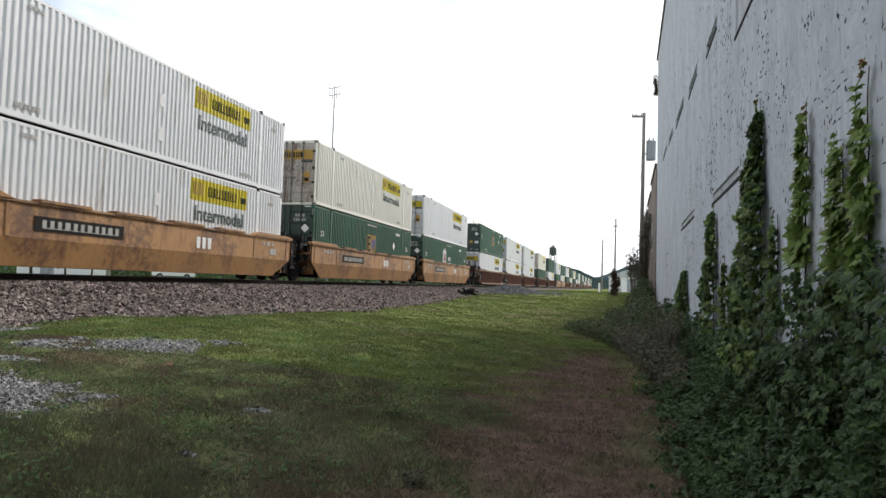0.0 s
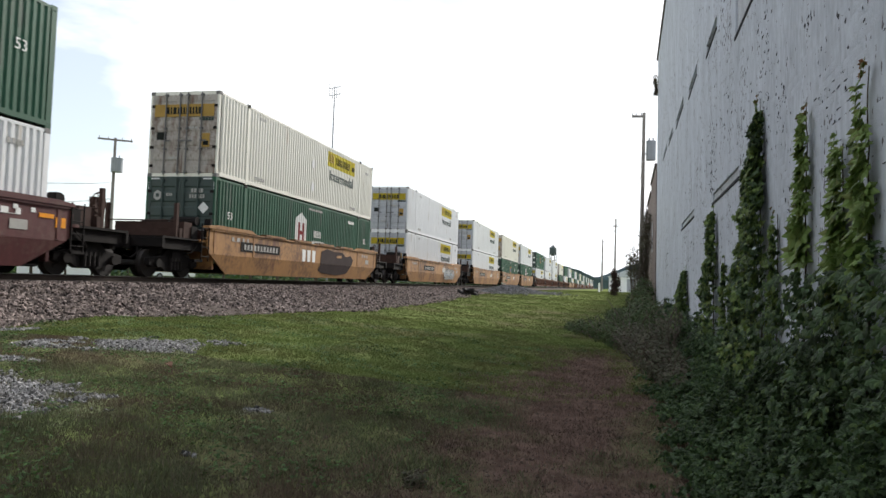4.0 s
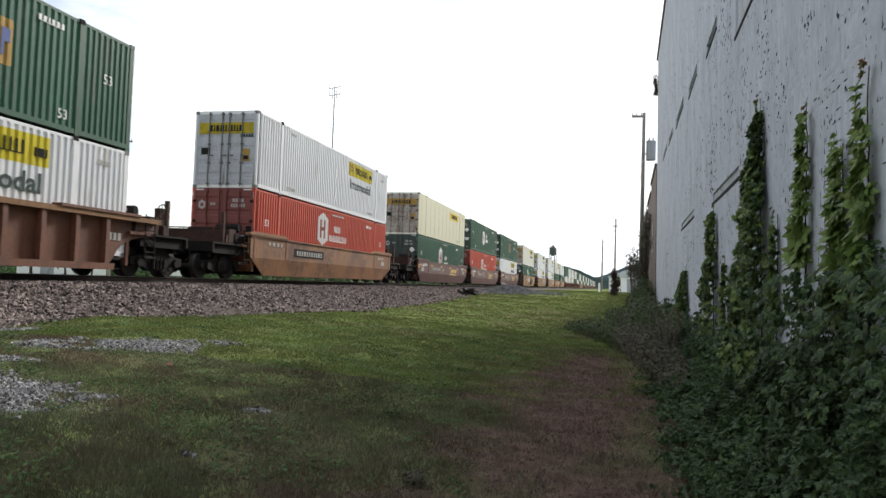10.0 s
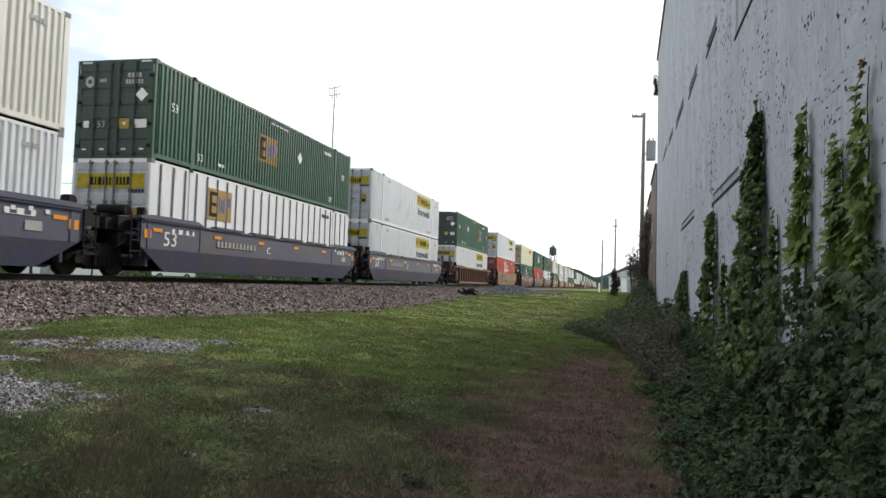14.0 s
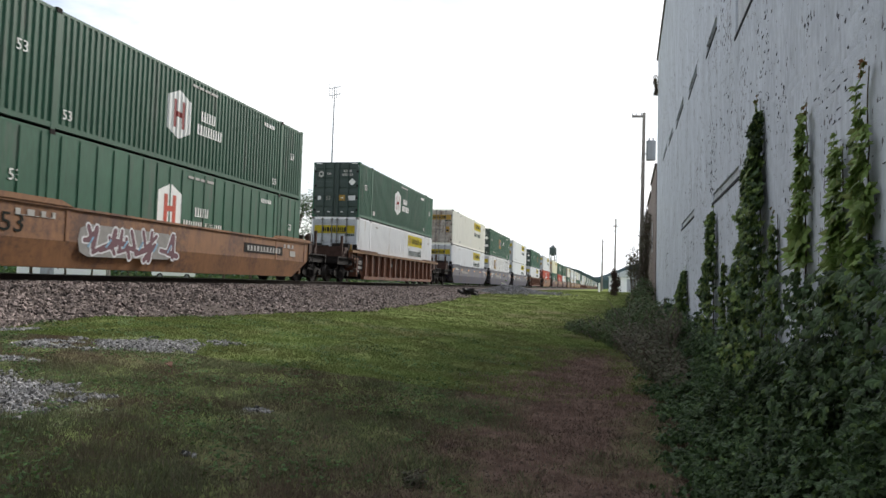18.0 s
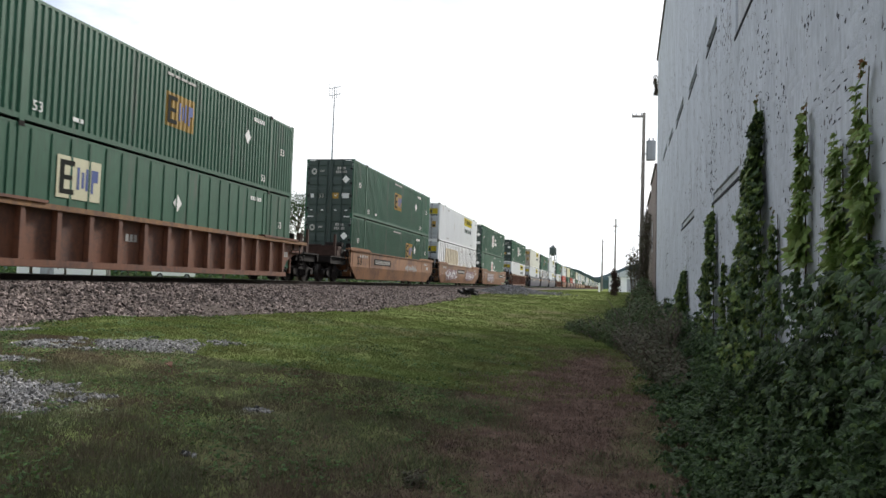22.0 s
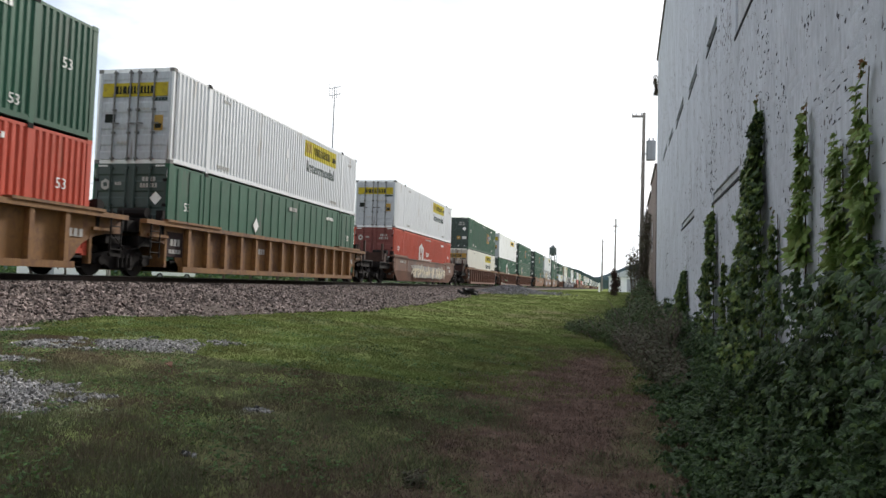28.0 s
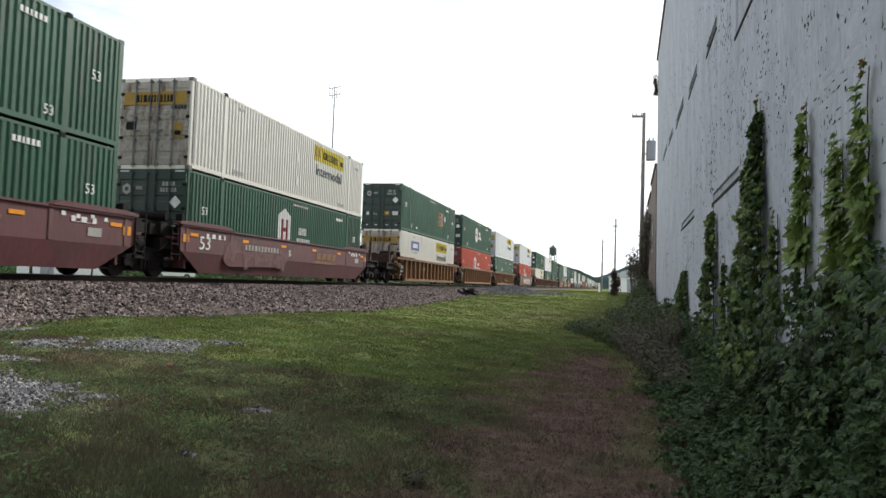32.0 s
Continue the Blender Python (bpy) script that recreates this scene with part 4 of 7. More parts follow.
def container(style, label, far=False):
    """One 53-foot container, its middle at the origin, its doors at -y."""
    paint = {"jb": "white", "jbc": "cream", "jbs": "white", "jby": "cream", "hub": "green", "hubold": "green", "hubred": "red", "hubred2": "red", "emp": "green", "empr": "green", "empl": "green", "empm": "green", "postw": "white", "postwe": "white", "postg": "green", "posthub": "green", "postemp": "green", "jblue": "cream"}[style]
    m = M["butter" if style == "jby" else paint]
    c = thing("shipping_container", label, "container", "containers on the train")
    ribs = "posts" if style.startswith("post") else "smooth" if style in ("jbs", "jby") else "wavy"
    key = (ribs, paint)
    z0, z1 = 0.17, CH - 0.10
    if ribs == "wavy":
        panel = shared(("mid",) + key, lambda: wavy_side(-POST_Y + 0.07, POST_Y - 0.07, z0, z1, m))
        stub = shared(("stub",) + key, lambda: wavy_side(0.09, CL - POST_Y - 0.07, z0, z1, m))
    else:
        panel = shared(("mid",) + key, lambda: flat_side(-POST_Y + 0.07, POST_Y - 0.07, z0, z1, m))
        stub = shared(("stub",) + key, lambda: flat_side(0.09, CL - POST_Y - 0.07, z0, z1, m))
    rail_hi = shared(("hi", m.name), lambda: finish("top_rail", boxes((-0.06, 0.0, -CL + 0.16, CL - 0.16, CH - 0.10, CH - 0.03)), m))
    rail_lo = shared(("lo", m.name), lambda: finish("bottom_rail", boxes((-0.08, 0.008, -CL + 0.16, CL - 0.16, 0.045, 0.17)), m))
    post = shared(("post", m.name), lambda: finish("lifting_post", boxes((-0.07, 0.012, -0.07, 0.07, 0.0, CH - 0.005)), m))
    corner = shared(("corner", m.name), lambda: finish("corner_post", boxes((-0.11, 0.0, -0.005, 0.16, 0.12, CH - 0.12)), m))
    cast = shared(("cast", m.name), lambda: finish("corner_casting", boxes((-0.15, 0.006, -0.006, 0.17, 0.0, 0.115)), m if paint in ("green", "red") else M["casting"]))
    shoe = shared("shoe", lambda: finish("lifting_casting", boxes((-0.12, 0.02, -0.085, 0.085, 0.0, 0.115)), M["iron"]))
    for e in (1, -1):
        part("side_panel", stub, None, c).matrix_basis = pose(CW, -CL if e < 0 else POST_Y - 0.02, 0)
        part("lifting_post", post, None, c).matrix_basis = pose(CW, e * POST_Y, 0)
        part("lifting_casting", shoe, None, c).matrix_basis = pose(CW, e * POST_Y, CH - 0.105)
        for s in (1, -1):
            flip = Matrix.Diagonal((s, -e, 1, 1))
            part("corner_post", corner, None, c).matrix_basis = flip @ pose(CW, -CL, 0)
            if not far:
                for z in (0.0, CH - 0.115):
                    part("corner_casting", cast, None, c).matrix_basis = flip @ pose(CW, -CL, z)
    part("side_panel", panel, None, c).matrix_basis = pose(CW, 0, 0)
    part("side_panel", shared(("back", paint), lambda: flat_side(-CL + 0.16, CL - 0.16, z0, z1, m)), None, c).matrix_basis = pose(-CW, 0, 0, 0, 0, 180)
    for s in (1, -1):
        part("top_rail", rail_hi, None, c).matrix_basis = Matrix.Diagonal((s, 1, 1, 1)) @ pose(CW, 0, 0)
        part("bottom_rail", rail_lo, None, c).matrix_basis = Matrix.Diagonal((s, 1, 1, 1)) @ pose(CW, 0, 0)
    part("roof", shared("roof", lambda: finish("roof", boxes((-CW + 0.07, CW - 0.07, -CL + 0.12, CL - 0.12, CH - 0.05, CH - 0.02)), M["roof"])), None, c, "weathered steel roof")
    part("floor", shared("floor", lambda: finish("floor", boxes((-CW + 0.09, CW - 0.09, -CL + 0.12, CL - 0.12, 0.03, 0.16)), M["iron"])), None, c, "dark steel underframe")
    part("end_wall", shared(("front", paint), lambda: finish("end_wall", boxes((-CW + 0.12, CW - 0.12, CL - 0.06, CL - 0.03, 0.12, CH - 0.1)), m)), None, c)
    for z in (0.0, CH - 0.12):
        # Green and red beams take the doors' shaded colour as well.
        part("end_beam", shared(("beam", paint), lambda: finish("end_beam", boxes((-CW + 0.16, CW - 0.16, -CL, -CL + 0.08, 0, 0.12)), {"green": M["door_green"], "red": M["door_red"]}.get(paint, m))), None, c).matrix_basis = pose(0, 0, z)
    if not far:
        doors(c, paint)
    else:
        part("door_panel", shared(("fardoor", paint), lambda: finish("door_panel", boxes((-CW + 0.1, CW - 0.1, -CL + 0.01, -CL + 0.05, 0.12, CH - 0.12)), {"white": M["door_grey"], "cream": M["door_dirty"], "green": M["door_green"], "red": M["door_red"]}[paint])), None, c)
    x = CW + 0.006
    if far:
        if paint in ("white", "cream"):
            plate(M["yellow"], c, at_side(x, JB_SIGN, 1.97), [(-1.8, 0), (1.8, 0), (1.8, 0.70), (-1.8, 0.70)], "sign", "yellow sign")
            plate(M["slate_ink"], c, at_side(x, JB_SIGN, 1.4), [(-1.6, 0), (1.6, 0), (1.6, 0.4), (-1.6, 0.4)], "marking")
        return c
    if ribs == "posts":
        seam = shared(("seam", paint), lambda: finish("panel_post", boxes((0, 0.022, -0.035, 0.035, z0, z1)), M["seam"] if paint == "white" else m))
        n_post = 25
        for k in range(n_post):
            y = -CL + 0.16 + (k + 0.5) * (2 * CL - 0.32) / n_post
            if abs(abs(y) - POST_Y) > 0.15:
                part("panel_post", seam, None, c).matrix_basis = pose(CW - 0.006, y, 0)
    if style == "postw":
        for y0, y1, za, zb, name in ((-6.0, -0.4, 1.25, 2.45, "beige"), (-5.2, 0.6, 0.45, 1.245, "ivory"), (1.2, 3.4, 0.3, 1.3, "ivory")):
            plate(M[name], c, at_side(CW - 0.003, 0, 0), [(y0, za + 0.1), (y0 + 0.9, za), (y1 - 0.5, za), (y1, za + 0.3), (y1 - 0.2, zb - 0.15), (y1 - 1.0, zb), (y0 + 0.4, zb)], "patch", "mismatched beige repaint", depth=0.003)
    if ribs == "smooth":
        seam = shared("thin_seam", lambda: finish("panel_seam", boxes((0, 0.007, -0.012, 0.012, z0, z1)), M["grey_ink"]))
        for k in range(12):
            y = -CL + 0.7 + k * 1.32
            if abs(abs(y) - POST_Y) > 0.15:
                part("panel_seam", seam, None, c).matrix_basis = pose(CW - 0.004, y, 0)
        for k in range(8):
            plate(M["grey_ink"], c, at_side(CW - 0.002, -6.2 + k * 1.5, 0.9 + 0.7 * ((k * 7) % 3) / 2), [(-0.05, 0), (0.05, 0), (0.05, 0.07), (-0.05, 0.07)], "rivet_plate")
    small = (0.09, 0.09, 0.05, 0.09, 0.09, 0.09)
    if style in ("jb", "jbc", "jblue"):
        sign_yellow(c)
        if style != "jblue":
            for z in (0.75, 1.75):
                plate(M["pale_patch"], c, at_side(x, -0.1, z), [(-0.14, -0.1), (0.0, -0.2), (0.15, -0.12), (0.13, 0.06), (0.04, 0.24), (-0.1, 0.12)], "patch", "pale repair patch")
        else:
            b = plate(M["blue_ink"], c, at_side(x, -4.5, 1.75), [(-1.0, 0), (1.0, 0), (1.0, 0.6), (-1.0, 0.6)], "sign", "blue rectangular sign with pale marks")
            bars(M["white_ink"], b, Matrix.Translation((0, 0.16, 0.008)), (0.22, 0.22, 0.22, 0.22), 0.28, 0.08, "sign_mark")
            bars(M["grey_ink"], c, at_side(x, -4.5, 1.55), (0.4, 0.5, 0.3), 0.1)
        bars(M["grey_ink"], c, at_side(x, -POST_Y + 1.0, 0.28), small, 0.12, 0.05)
        bars(M["grey_ink"], c, at_side(x, POST_Y - 1.0, 0.28), small, 0.12, 0.05)
        bars(M["grey_ink"], c, at_side(x, -POST_Y + 1.1, 2.55), small[:4], 0.10, 0.05)
        bars(M["grey_ink"], c, at_side(x, CL - 1.0, 2.35), small[:4], 0.12, 0.05)
    elif style in ("jbs", "jby"):
        s = plate(M["amber_sign"], c, at_side(x, 3.45, 1.95), [(-1.75, 0), (1.75, 0), (1.75, 0.58), (-1.75, 0.58)], "sign", "amber yellow sign with dark block marks")
        bars(M["ink"], s, Matrix.Translation((0, 0.14, 0.008)), (0.18, 0.05, 0.24, 0.05, 0.26, 0.26, 0.26, 0.24), 0.30, 0.08, "sign_mark")
        bars(M["grey_ink"], c, at_side(x, POST_Y - 0.9, 0.25), small, 0.12, 0.05)
        bars(M["grey_ink"], c, at_side(x, CL - 1.0, 2.4), small[:4], 0.12, 0.05)
    elif style in ("hub", "hubold", "hubred", "hubred2", "posthub"):
        red = style in ("hubred", "hubred2")
        hy = {"hub": -0.97, "posthub": -1.25, "hubold": -1.09}.get(style, -1.44)
        hexagon(c, hy, 1.9 if style == "hubred2" else 1.55, inner={"hubred": M["rust_ink"], "hubred2": M["rust_ink"], "posthub": M["red"]}.get(style), high=1.5 if style != "hubold" else 1.7, flat=style == "posthub")
        if style == "hub":
            block_rows(c, hy + 1.6, 1.62, [(0.28, 0.24, 0.24), (0.34, 0.2, 0.26, 0.26, 0.26)], 0.38, M["white_ink"], 0.45)
        else:
            block_rows(c, hy + 1.75, 1.85 if style == "hubred2" else 1.45, [(0.24, 0.2, 0.2), (0.26, 0.16, 0.2, 0.2, 0.2, 0.05, 0.1, 0.2, 0.2) if style != "hubold" else (0.26, 0.16, 0.2, 0.2, 0.2)], 0.34, M["white_ink"], 0.45)
        bars(M["white_ink"], c, at_side(x, POST_Y - 1.1, 2.42), small, 0.14, 0.06)
        bars(M["grey_ink"], c, at_side(x, 0.4, 2.6), (0.3, 0.25, 0.3, 0.4), 0.08, 0.08)
    elif style in ("emp", "empr", "empl", "empm", "postemp", "postwe"):
        sy, sz, back = {"emp": (0.0, 1.1, M["amber"]), "empr": (2.88, 1.1, M["amber"]), "empl": (3.23, 1.1, M["amber"]), "empm": (-0.9, 1.05, M["amber"]), "postemp": (-4.15, 1.35, M["pale"]), "postwe": (-4.25, 1.45, M["amber"])}[style]
        sign_square(c, sy, sz, back, style.startswith("post"))
        if style != "postwe":
            plate(M["white_ink"], c, at_side(x, {"empl": -3.18, "empm": 2.0, "postemp": 0.07}.get(style, 4.23), 1.75), [(-0.22, 0), (0, -0.26), (0.22, 0), (0, 0.26)], "placard", "white diamond placard")
        bars(M["white_ink"] if paint == "green" else M["ink"], c, at_side(x, POST_Y - 1.0, 2.42), small, 0.14, 0.06)
        if style.startswith("emp"):
            bars(M["grey_ink"], c, at_side(x, 0.0, 2.6), (0.3, 0.25, 0.3, 0.4), 0.08, 0.08)
            bars(M["white_ink"], c, at_side(x, -4.3, 0.35), (0.2, 0.1), 0.10, 0.06)
    else:
        bars(M["ink"] if paint == "white" else M["white_ink"], c, at_side(x + 0.02, POST_Y - 1.4, 2.35), small, 0.13, 0.06)
        bars(M["grey_ink"], c, at_side(x + 0.02, 0.6, 2.35), (0.3, 0.1, 0.2), 0.16, 0.06)
        if paint == "green":
            plate(M["white_ink"], c, at_side(x + 0.02, -2.57, 1.5), [(-0.22, 0), (0, -0.28), (0.22, 0), (0, 0.28)], "placard", "white diamond placard")
    pale = M["white_ink"] if paint in ("green", "red") else M["grey_ink"]
    if paint in ("green", "red"):
        writing("53", 0.26, pale, c, at_side(x, -CL + 1.0, 1.55))
        writing("53", 0.26, pale, c, at_side(x, CL - 1.0, 1.55))
        writing("53", 0.24, pale, c, at_side(x, -POST_Y + 0.45, 0.32))
        writing("53", 0.24, pale, c, at_side(x, POST_Y - 0.5, 0.32))
    return c


M["rod"] = mat("grimy_lock_rod", (0.13, 0.125, 0.125), 0.6, 0.3, var=0.25, scale=4)
M["beige"] = mat("beige_repaint", (0.50, 0.43, 0.31), 0.6, var=0.1, scale=1.0, streak=3, spec=0.2)
M["ivory"] = mat("ivory_repaint", (0.60, 0.55, 0.44), 0.6, var=0.08, scale=1.0, streak=3, spec=0.2)
M["casting"] = mat("grimy_corner_casting", (0.16, 0.155, 0.15), 0.7, var=0.3, scale=6, spec=0.2)
M["green_rod"] = mat("dark_green_lock_rod", (0.035, 0.055, 0.05), 0.55, var=0.25, scale=4, spec=0.3)
M["pale_patch"] = mat("white_repair_patch", (0.62, 0.62, 0.62), 0.5, var=0.08, spec=0.2)
M["rust_ink"] = mat("rust_brown_lettering", (0.30, 0.10, 0.07), 0.5, var=0.2, spec=0.15)
M["amber_sign"] = mat("amber_yellow_vinyl", (0.55, 0.39, 0.02), 0.6, var=0.12, scale=2, spec=0.15)


# ---- well cars ----
def wheel_mesh():
    bm = bmesh.new()
    for s in (-1, 1):
        for a, b, r in ((0.70, 0.83, 0.42), (0.675, 0.70, 0.455), (0.83, 0.87, 0.15)):
            tube(bm, (s * a, 0, 0), (s * b, 0, 0), r, n=20)
        for k in range(4):
            an = k * math.pi / 2
            box(bm, s * 0.83 if s > 0 else -0.84, 0.84 if s > 0 else s * 0.83, 0.22 * math.cos(an) - 0.05, 0.22 * math.cos(an) + 0.05, 0.22 * math.sin(an) - 0.05, 0.22 * math.sin(an) + 0.05)
    tube(bm, (-1.08, 0, 0), (1.08, 0, 0), 0.085, n=10)
    return finish("wheelset", bm, M["wheel"])


def truck_mesh():
    bm = bmesh.new()
    for s in (-1, 1):
        a, b = (0.92, 1.08) if s > 0 else (-1.08, -0.92)
        prism(bm, [(-1.25, 0.36), (-1.25, 0.56), (-0.62, 0.66), (-0.38, 0.86), (0.38, 0.86), (0.62, 0.66), (1.25, 0.56), (1.25, 0.36), (1.05, 0.30), (0.72, 0.34), (0.42, 0.18), (-0.42, 0.18), (-0.72, 0.34), (-1.05, 0.30)], "x", a, b)
        for y in (-0.25, -0.08, 0.09, 0.26):
            tube(bm, (s * 1.1, y, 0.24), (s * 1.1, y, 0.60), 0.07, n=8)
        for y in (-0.89, 0.89):
            tube(bm, (s * 1.05, y, 0.42), (s * 1.17, y, 0.42), 0.13, n=10)
    box(bm, -1.15, 1.15, -0.22, 0.22, 0.5, 0.80)
    tube(bm, (0, 0, 0.8), (0, 0, 0.95), 0.3, n=14)
    for y in (-0.42, 0.42):
        box(bm, -0.9, 0.9, y - 0.05, y + 0.05, 0.32, 0.44)
    return finish("truck", bm, M["iron"])


def truck(car, y):
    t = part("truck", shared("truck", truck_mesh), None, car, "grimy cast steel truck with two wheelsets")
    t.matrix_basis = pose(0, y, 0)
    for wy in (-0.89, 0.89):
        w = part("wheelset", shared("wheelset", wheel_mesh), None, t, "worn steel wheelset")
        w.matrix_basis = pose(0, wy, 0.42)


def ladder(car, y, material):
    bm = bmesh.new()
    for dy in (0, 0.42):
        tube(bm, (1.5, y + dy, 0.55), (1.5, y + dy, 1.75), 0.02, n=6)
    for k in range(4):
        tube(bm, (1.5, y, 0.7 + k * 0.3), (1.5, y + 0.42, 0.7 + k * 0.3), 0.016, n=6)
    part("ladder", bm, material, car, "short grab-iron ladder")


def end_fittings(car, s, outer, paint):
    """What stands beyond the well on one end: platform, centre sill, truck side rails, coupler."""
    part("end_platform", boxes((-1.42, 1.42, min(s * 8.15, s * 9.05), max(s * 8.15, s * 9.05), 1.16, 1.24), (-1.35, 1.35, min(s * 8.1, s * 8.2), max(s * 8.1, s * 8.2), 0.3, 1.15)), paint, car)
    reach = 11.1 if outer else 9.62
    sill = [(-0.33, 0.33, 8.22, reach, 0.84, 1.15)]
    for e in (-1, 1):
        sill += [(min(e * 1.12, e * 1.30), max(e * 1.12, e * 1.30), 8.77, reach - 0.25, 0.86, 1.15), (min(e * 0.34, e * 1.11), max(e * 0.34, e * 1.11), reach - 0.5, reach - 0.3, 0.72, 1.14)]
        sill += [(min(e * 1.31, e * 1.40), max(e * 1.31, e * 1.40), 8.85, 9.3, 0.52, 0.60)]
    part("end_frame", boxes(*[(a, b, min(s * c, s * d), max(s * c, s * d), e, f) for a, b, c, d, e, f in sill]), M["iron"], car, "dark centre sill and end frame")
    if outer:
        bm = boxes((-0.12, 0.12, min(s * 11.1, s * 11.6), max(s * 11.1, s * 11.6), 0.86, 1.06), (-0.2, 0.2, min(s * 11.55, s * 11.74), max(s * 11.55, s * 11.74), 0.80, 1.12))
        part("coupler", bm, M["iron"], car, "knuckle coupler")
        part("end_deck", boxes((-1.38, 1.38, min(s * 9.06, s * 11.0), max(s * 9.06, s * 11.0), 1.17, 1.23), (-1.38, 1.38, min(s * 10.9, s * 11.0), max(s * 10.9, s * 11.0), 0.9, 1.165)), M["iron"], car, "end deck plate")
        bm = bmesh.new()
        for x in (-1.2, 1.2):
            box(bm, x - 0.055, x + 0.055, s * 10.1 - 0.055, s * 10.1 + 0.055, 1.23, 2.28)
        tube(bm, (-1.2, s * 10.1, 1.75), (1.2, s * 10.1, 1.75), 0.02, n=6)
        part("handrail", bm, M["rust"], car, "upright end handrails")
        bm = bmesh.new()
        ring = [Vector((0.75, s * 10.55 + 0.27 * math.cos(k * math.tau / 14), 1.95 + 0.27 * math.sin(k * math.tau / 14))) for k in range(14)]
        for k in range(14):
            tube(bm, ring[k], ring[(k + 1) % 14], 0.018, n=5)
        for k in range(0, 14, 4):
            tube(bm, (0.75, s * 10.55, 1.95), ring[k], 0.012, n=4)
        box(bm, 0.55, 0.74, s * 10.55 - 0.12, s * 10.55 + 0.12, 1.25, 2.1)
        if s > 0:
            part("brake_wheel", bm, M["rust"], car, "hand brake wheel on its stand")
        else:
            bm.free()
    near_y = 9.68 if not outer else 9.0
    part("end_housing", boxes((-1.15, 1.15, min(s * 8.3, s * near_y), max(s * 8.3, s * near_y), 1.243, 1.56), (-0.9, 0.9, min(s * 8.5, s * (near_y - 0.1)), max(s * 8.5, s * (near_y - 0.1)), 1.56, 1.68), *([(-1.22, 1.22, min(s * 9.25, s * 9.7), max(s * 9.25, s * 9.7), 1.235, 1.74), (0.5, 1.28, min(s * 9.85, s * 10.0), max(s * 9.85, s * 10.0), 1.235, 1.52)] if outer else [])), M["rust"] if outer else M["iron"], car, "grimy end housing")
    bm = bmesh.new()
    tube(bm, (0.45, s * 8.4, 1.1), (0.45, s * (reach - 0.1), 0.95), 0.025, n=6)
    tube(bm, (-0.6, s * 8.4, 1.28), (0.9, s * 9.0, 1.5), 0.03, n=6)
    tube(bm, (0.2, s * 8.75, 1.84), (1.1, s * 8.75, 1.84), 0.15, n=10)
    tube(bm, (-1.0, s * 8.62, 1.78), (-0.1, s * 8.62, 1.78), 0.11, n=10)
    box(bm, 0.95, 1.25, min(s * 8.95, s * 9.3), max(s * 8.95, s * 9.3), 1.25, 1.62)
    box(bm, 1.15, 1.37, min(s * 8.3, s * 8.42), max(s * 8.3, s * 8.42), 1.25, 1.95)
    pipe(bm, [(0.5, s * (reach - 0.2), 0.95), (0.62, s * reach, 0.7), (0.6, s * (reach + 0.25), 0.55), (0.5, s * (reach + 0.45), 0.62)], 0.028, 6)
    pipe(bm, [(1.25, s * 8.9, 1.25), (1.34, s * 9.1, 1.02), (1.33, s * 9.4, 0.8), (1.2, s * 9.6, 0.72)], 0.022, 6)
    part("brake_gear", bm, M["iron"], car, "air reservoirs, valve box and brake pipes")


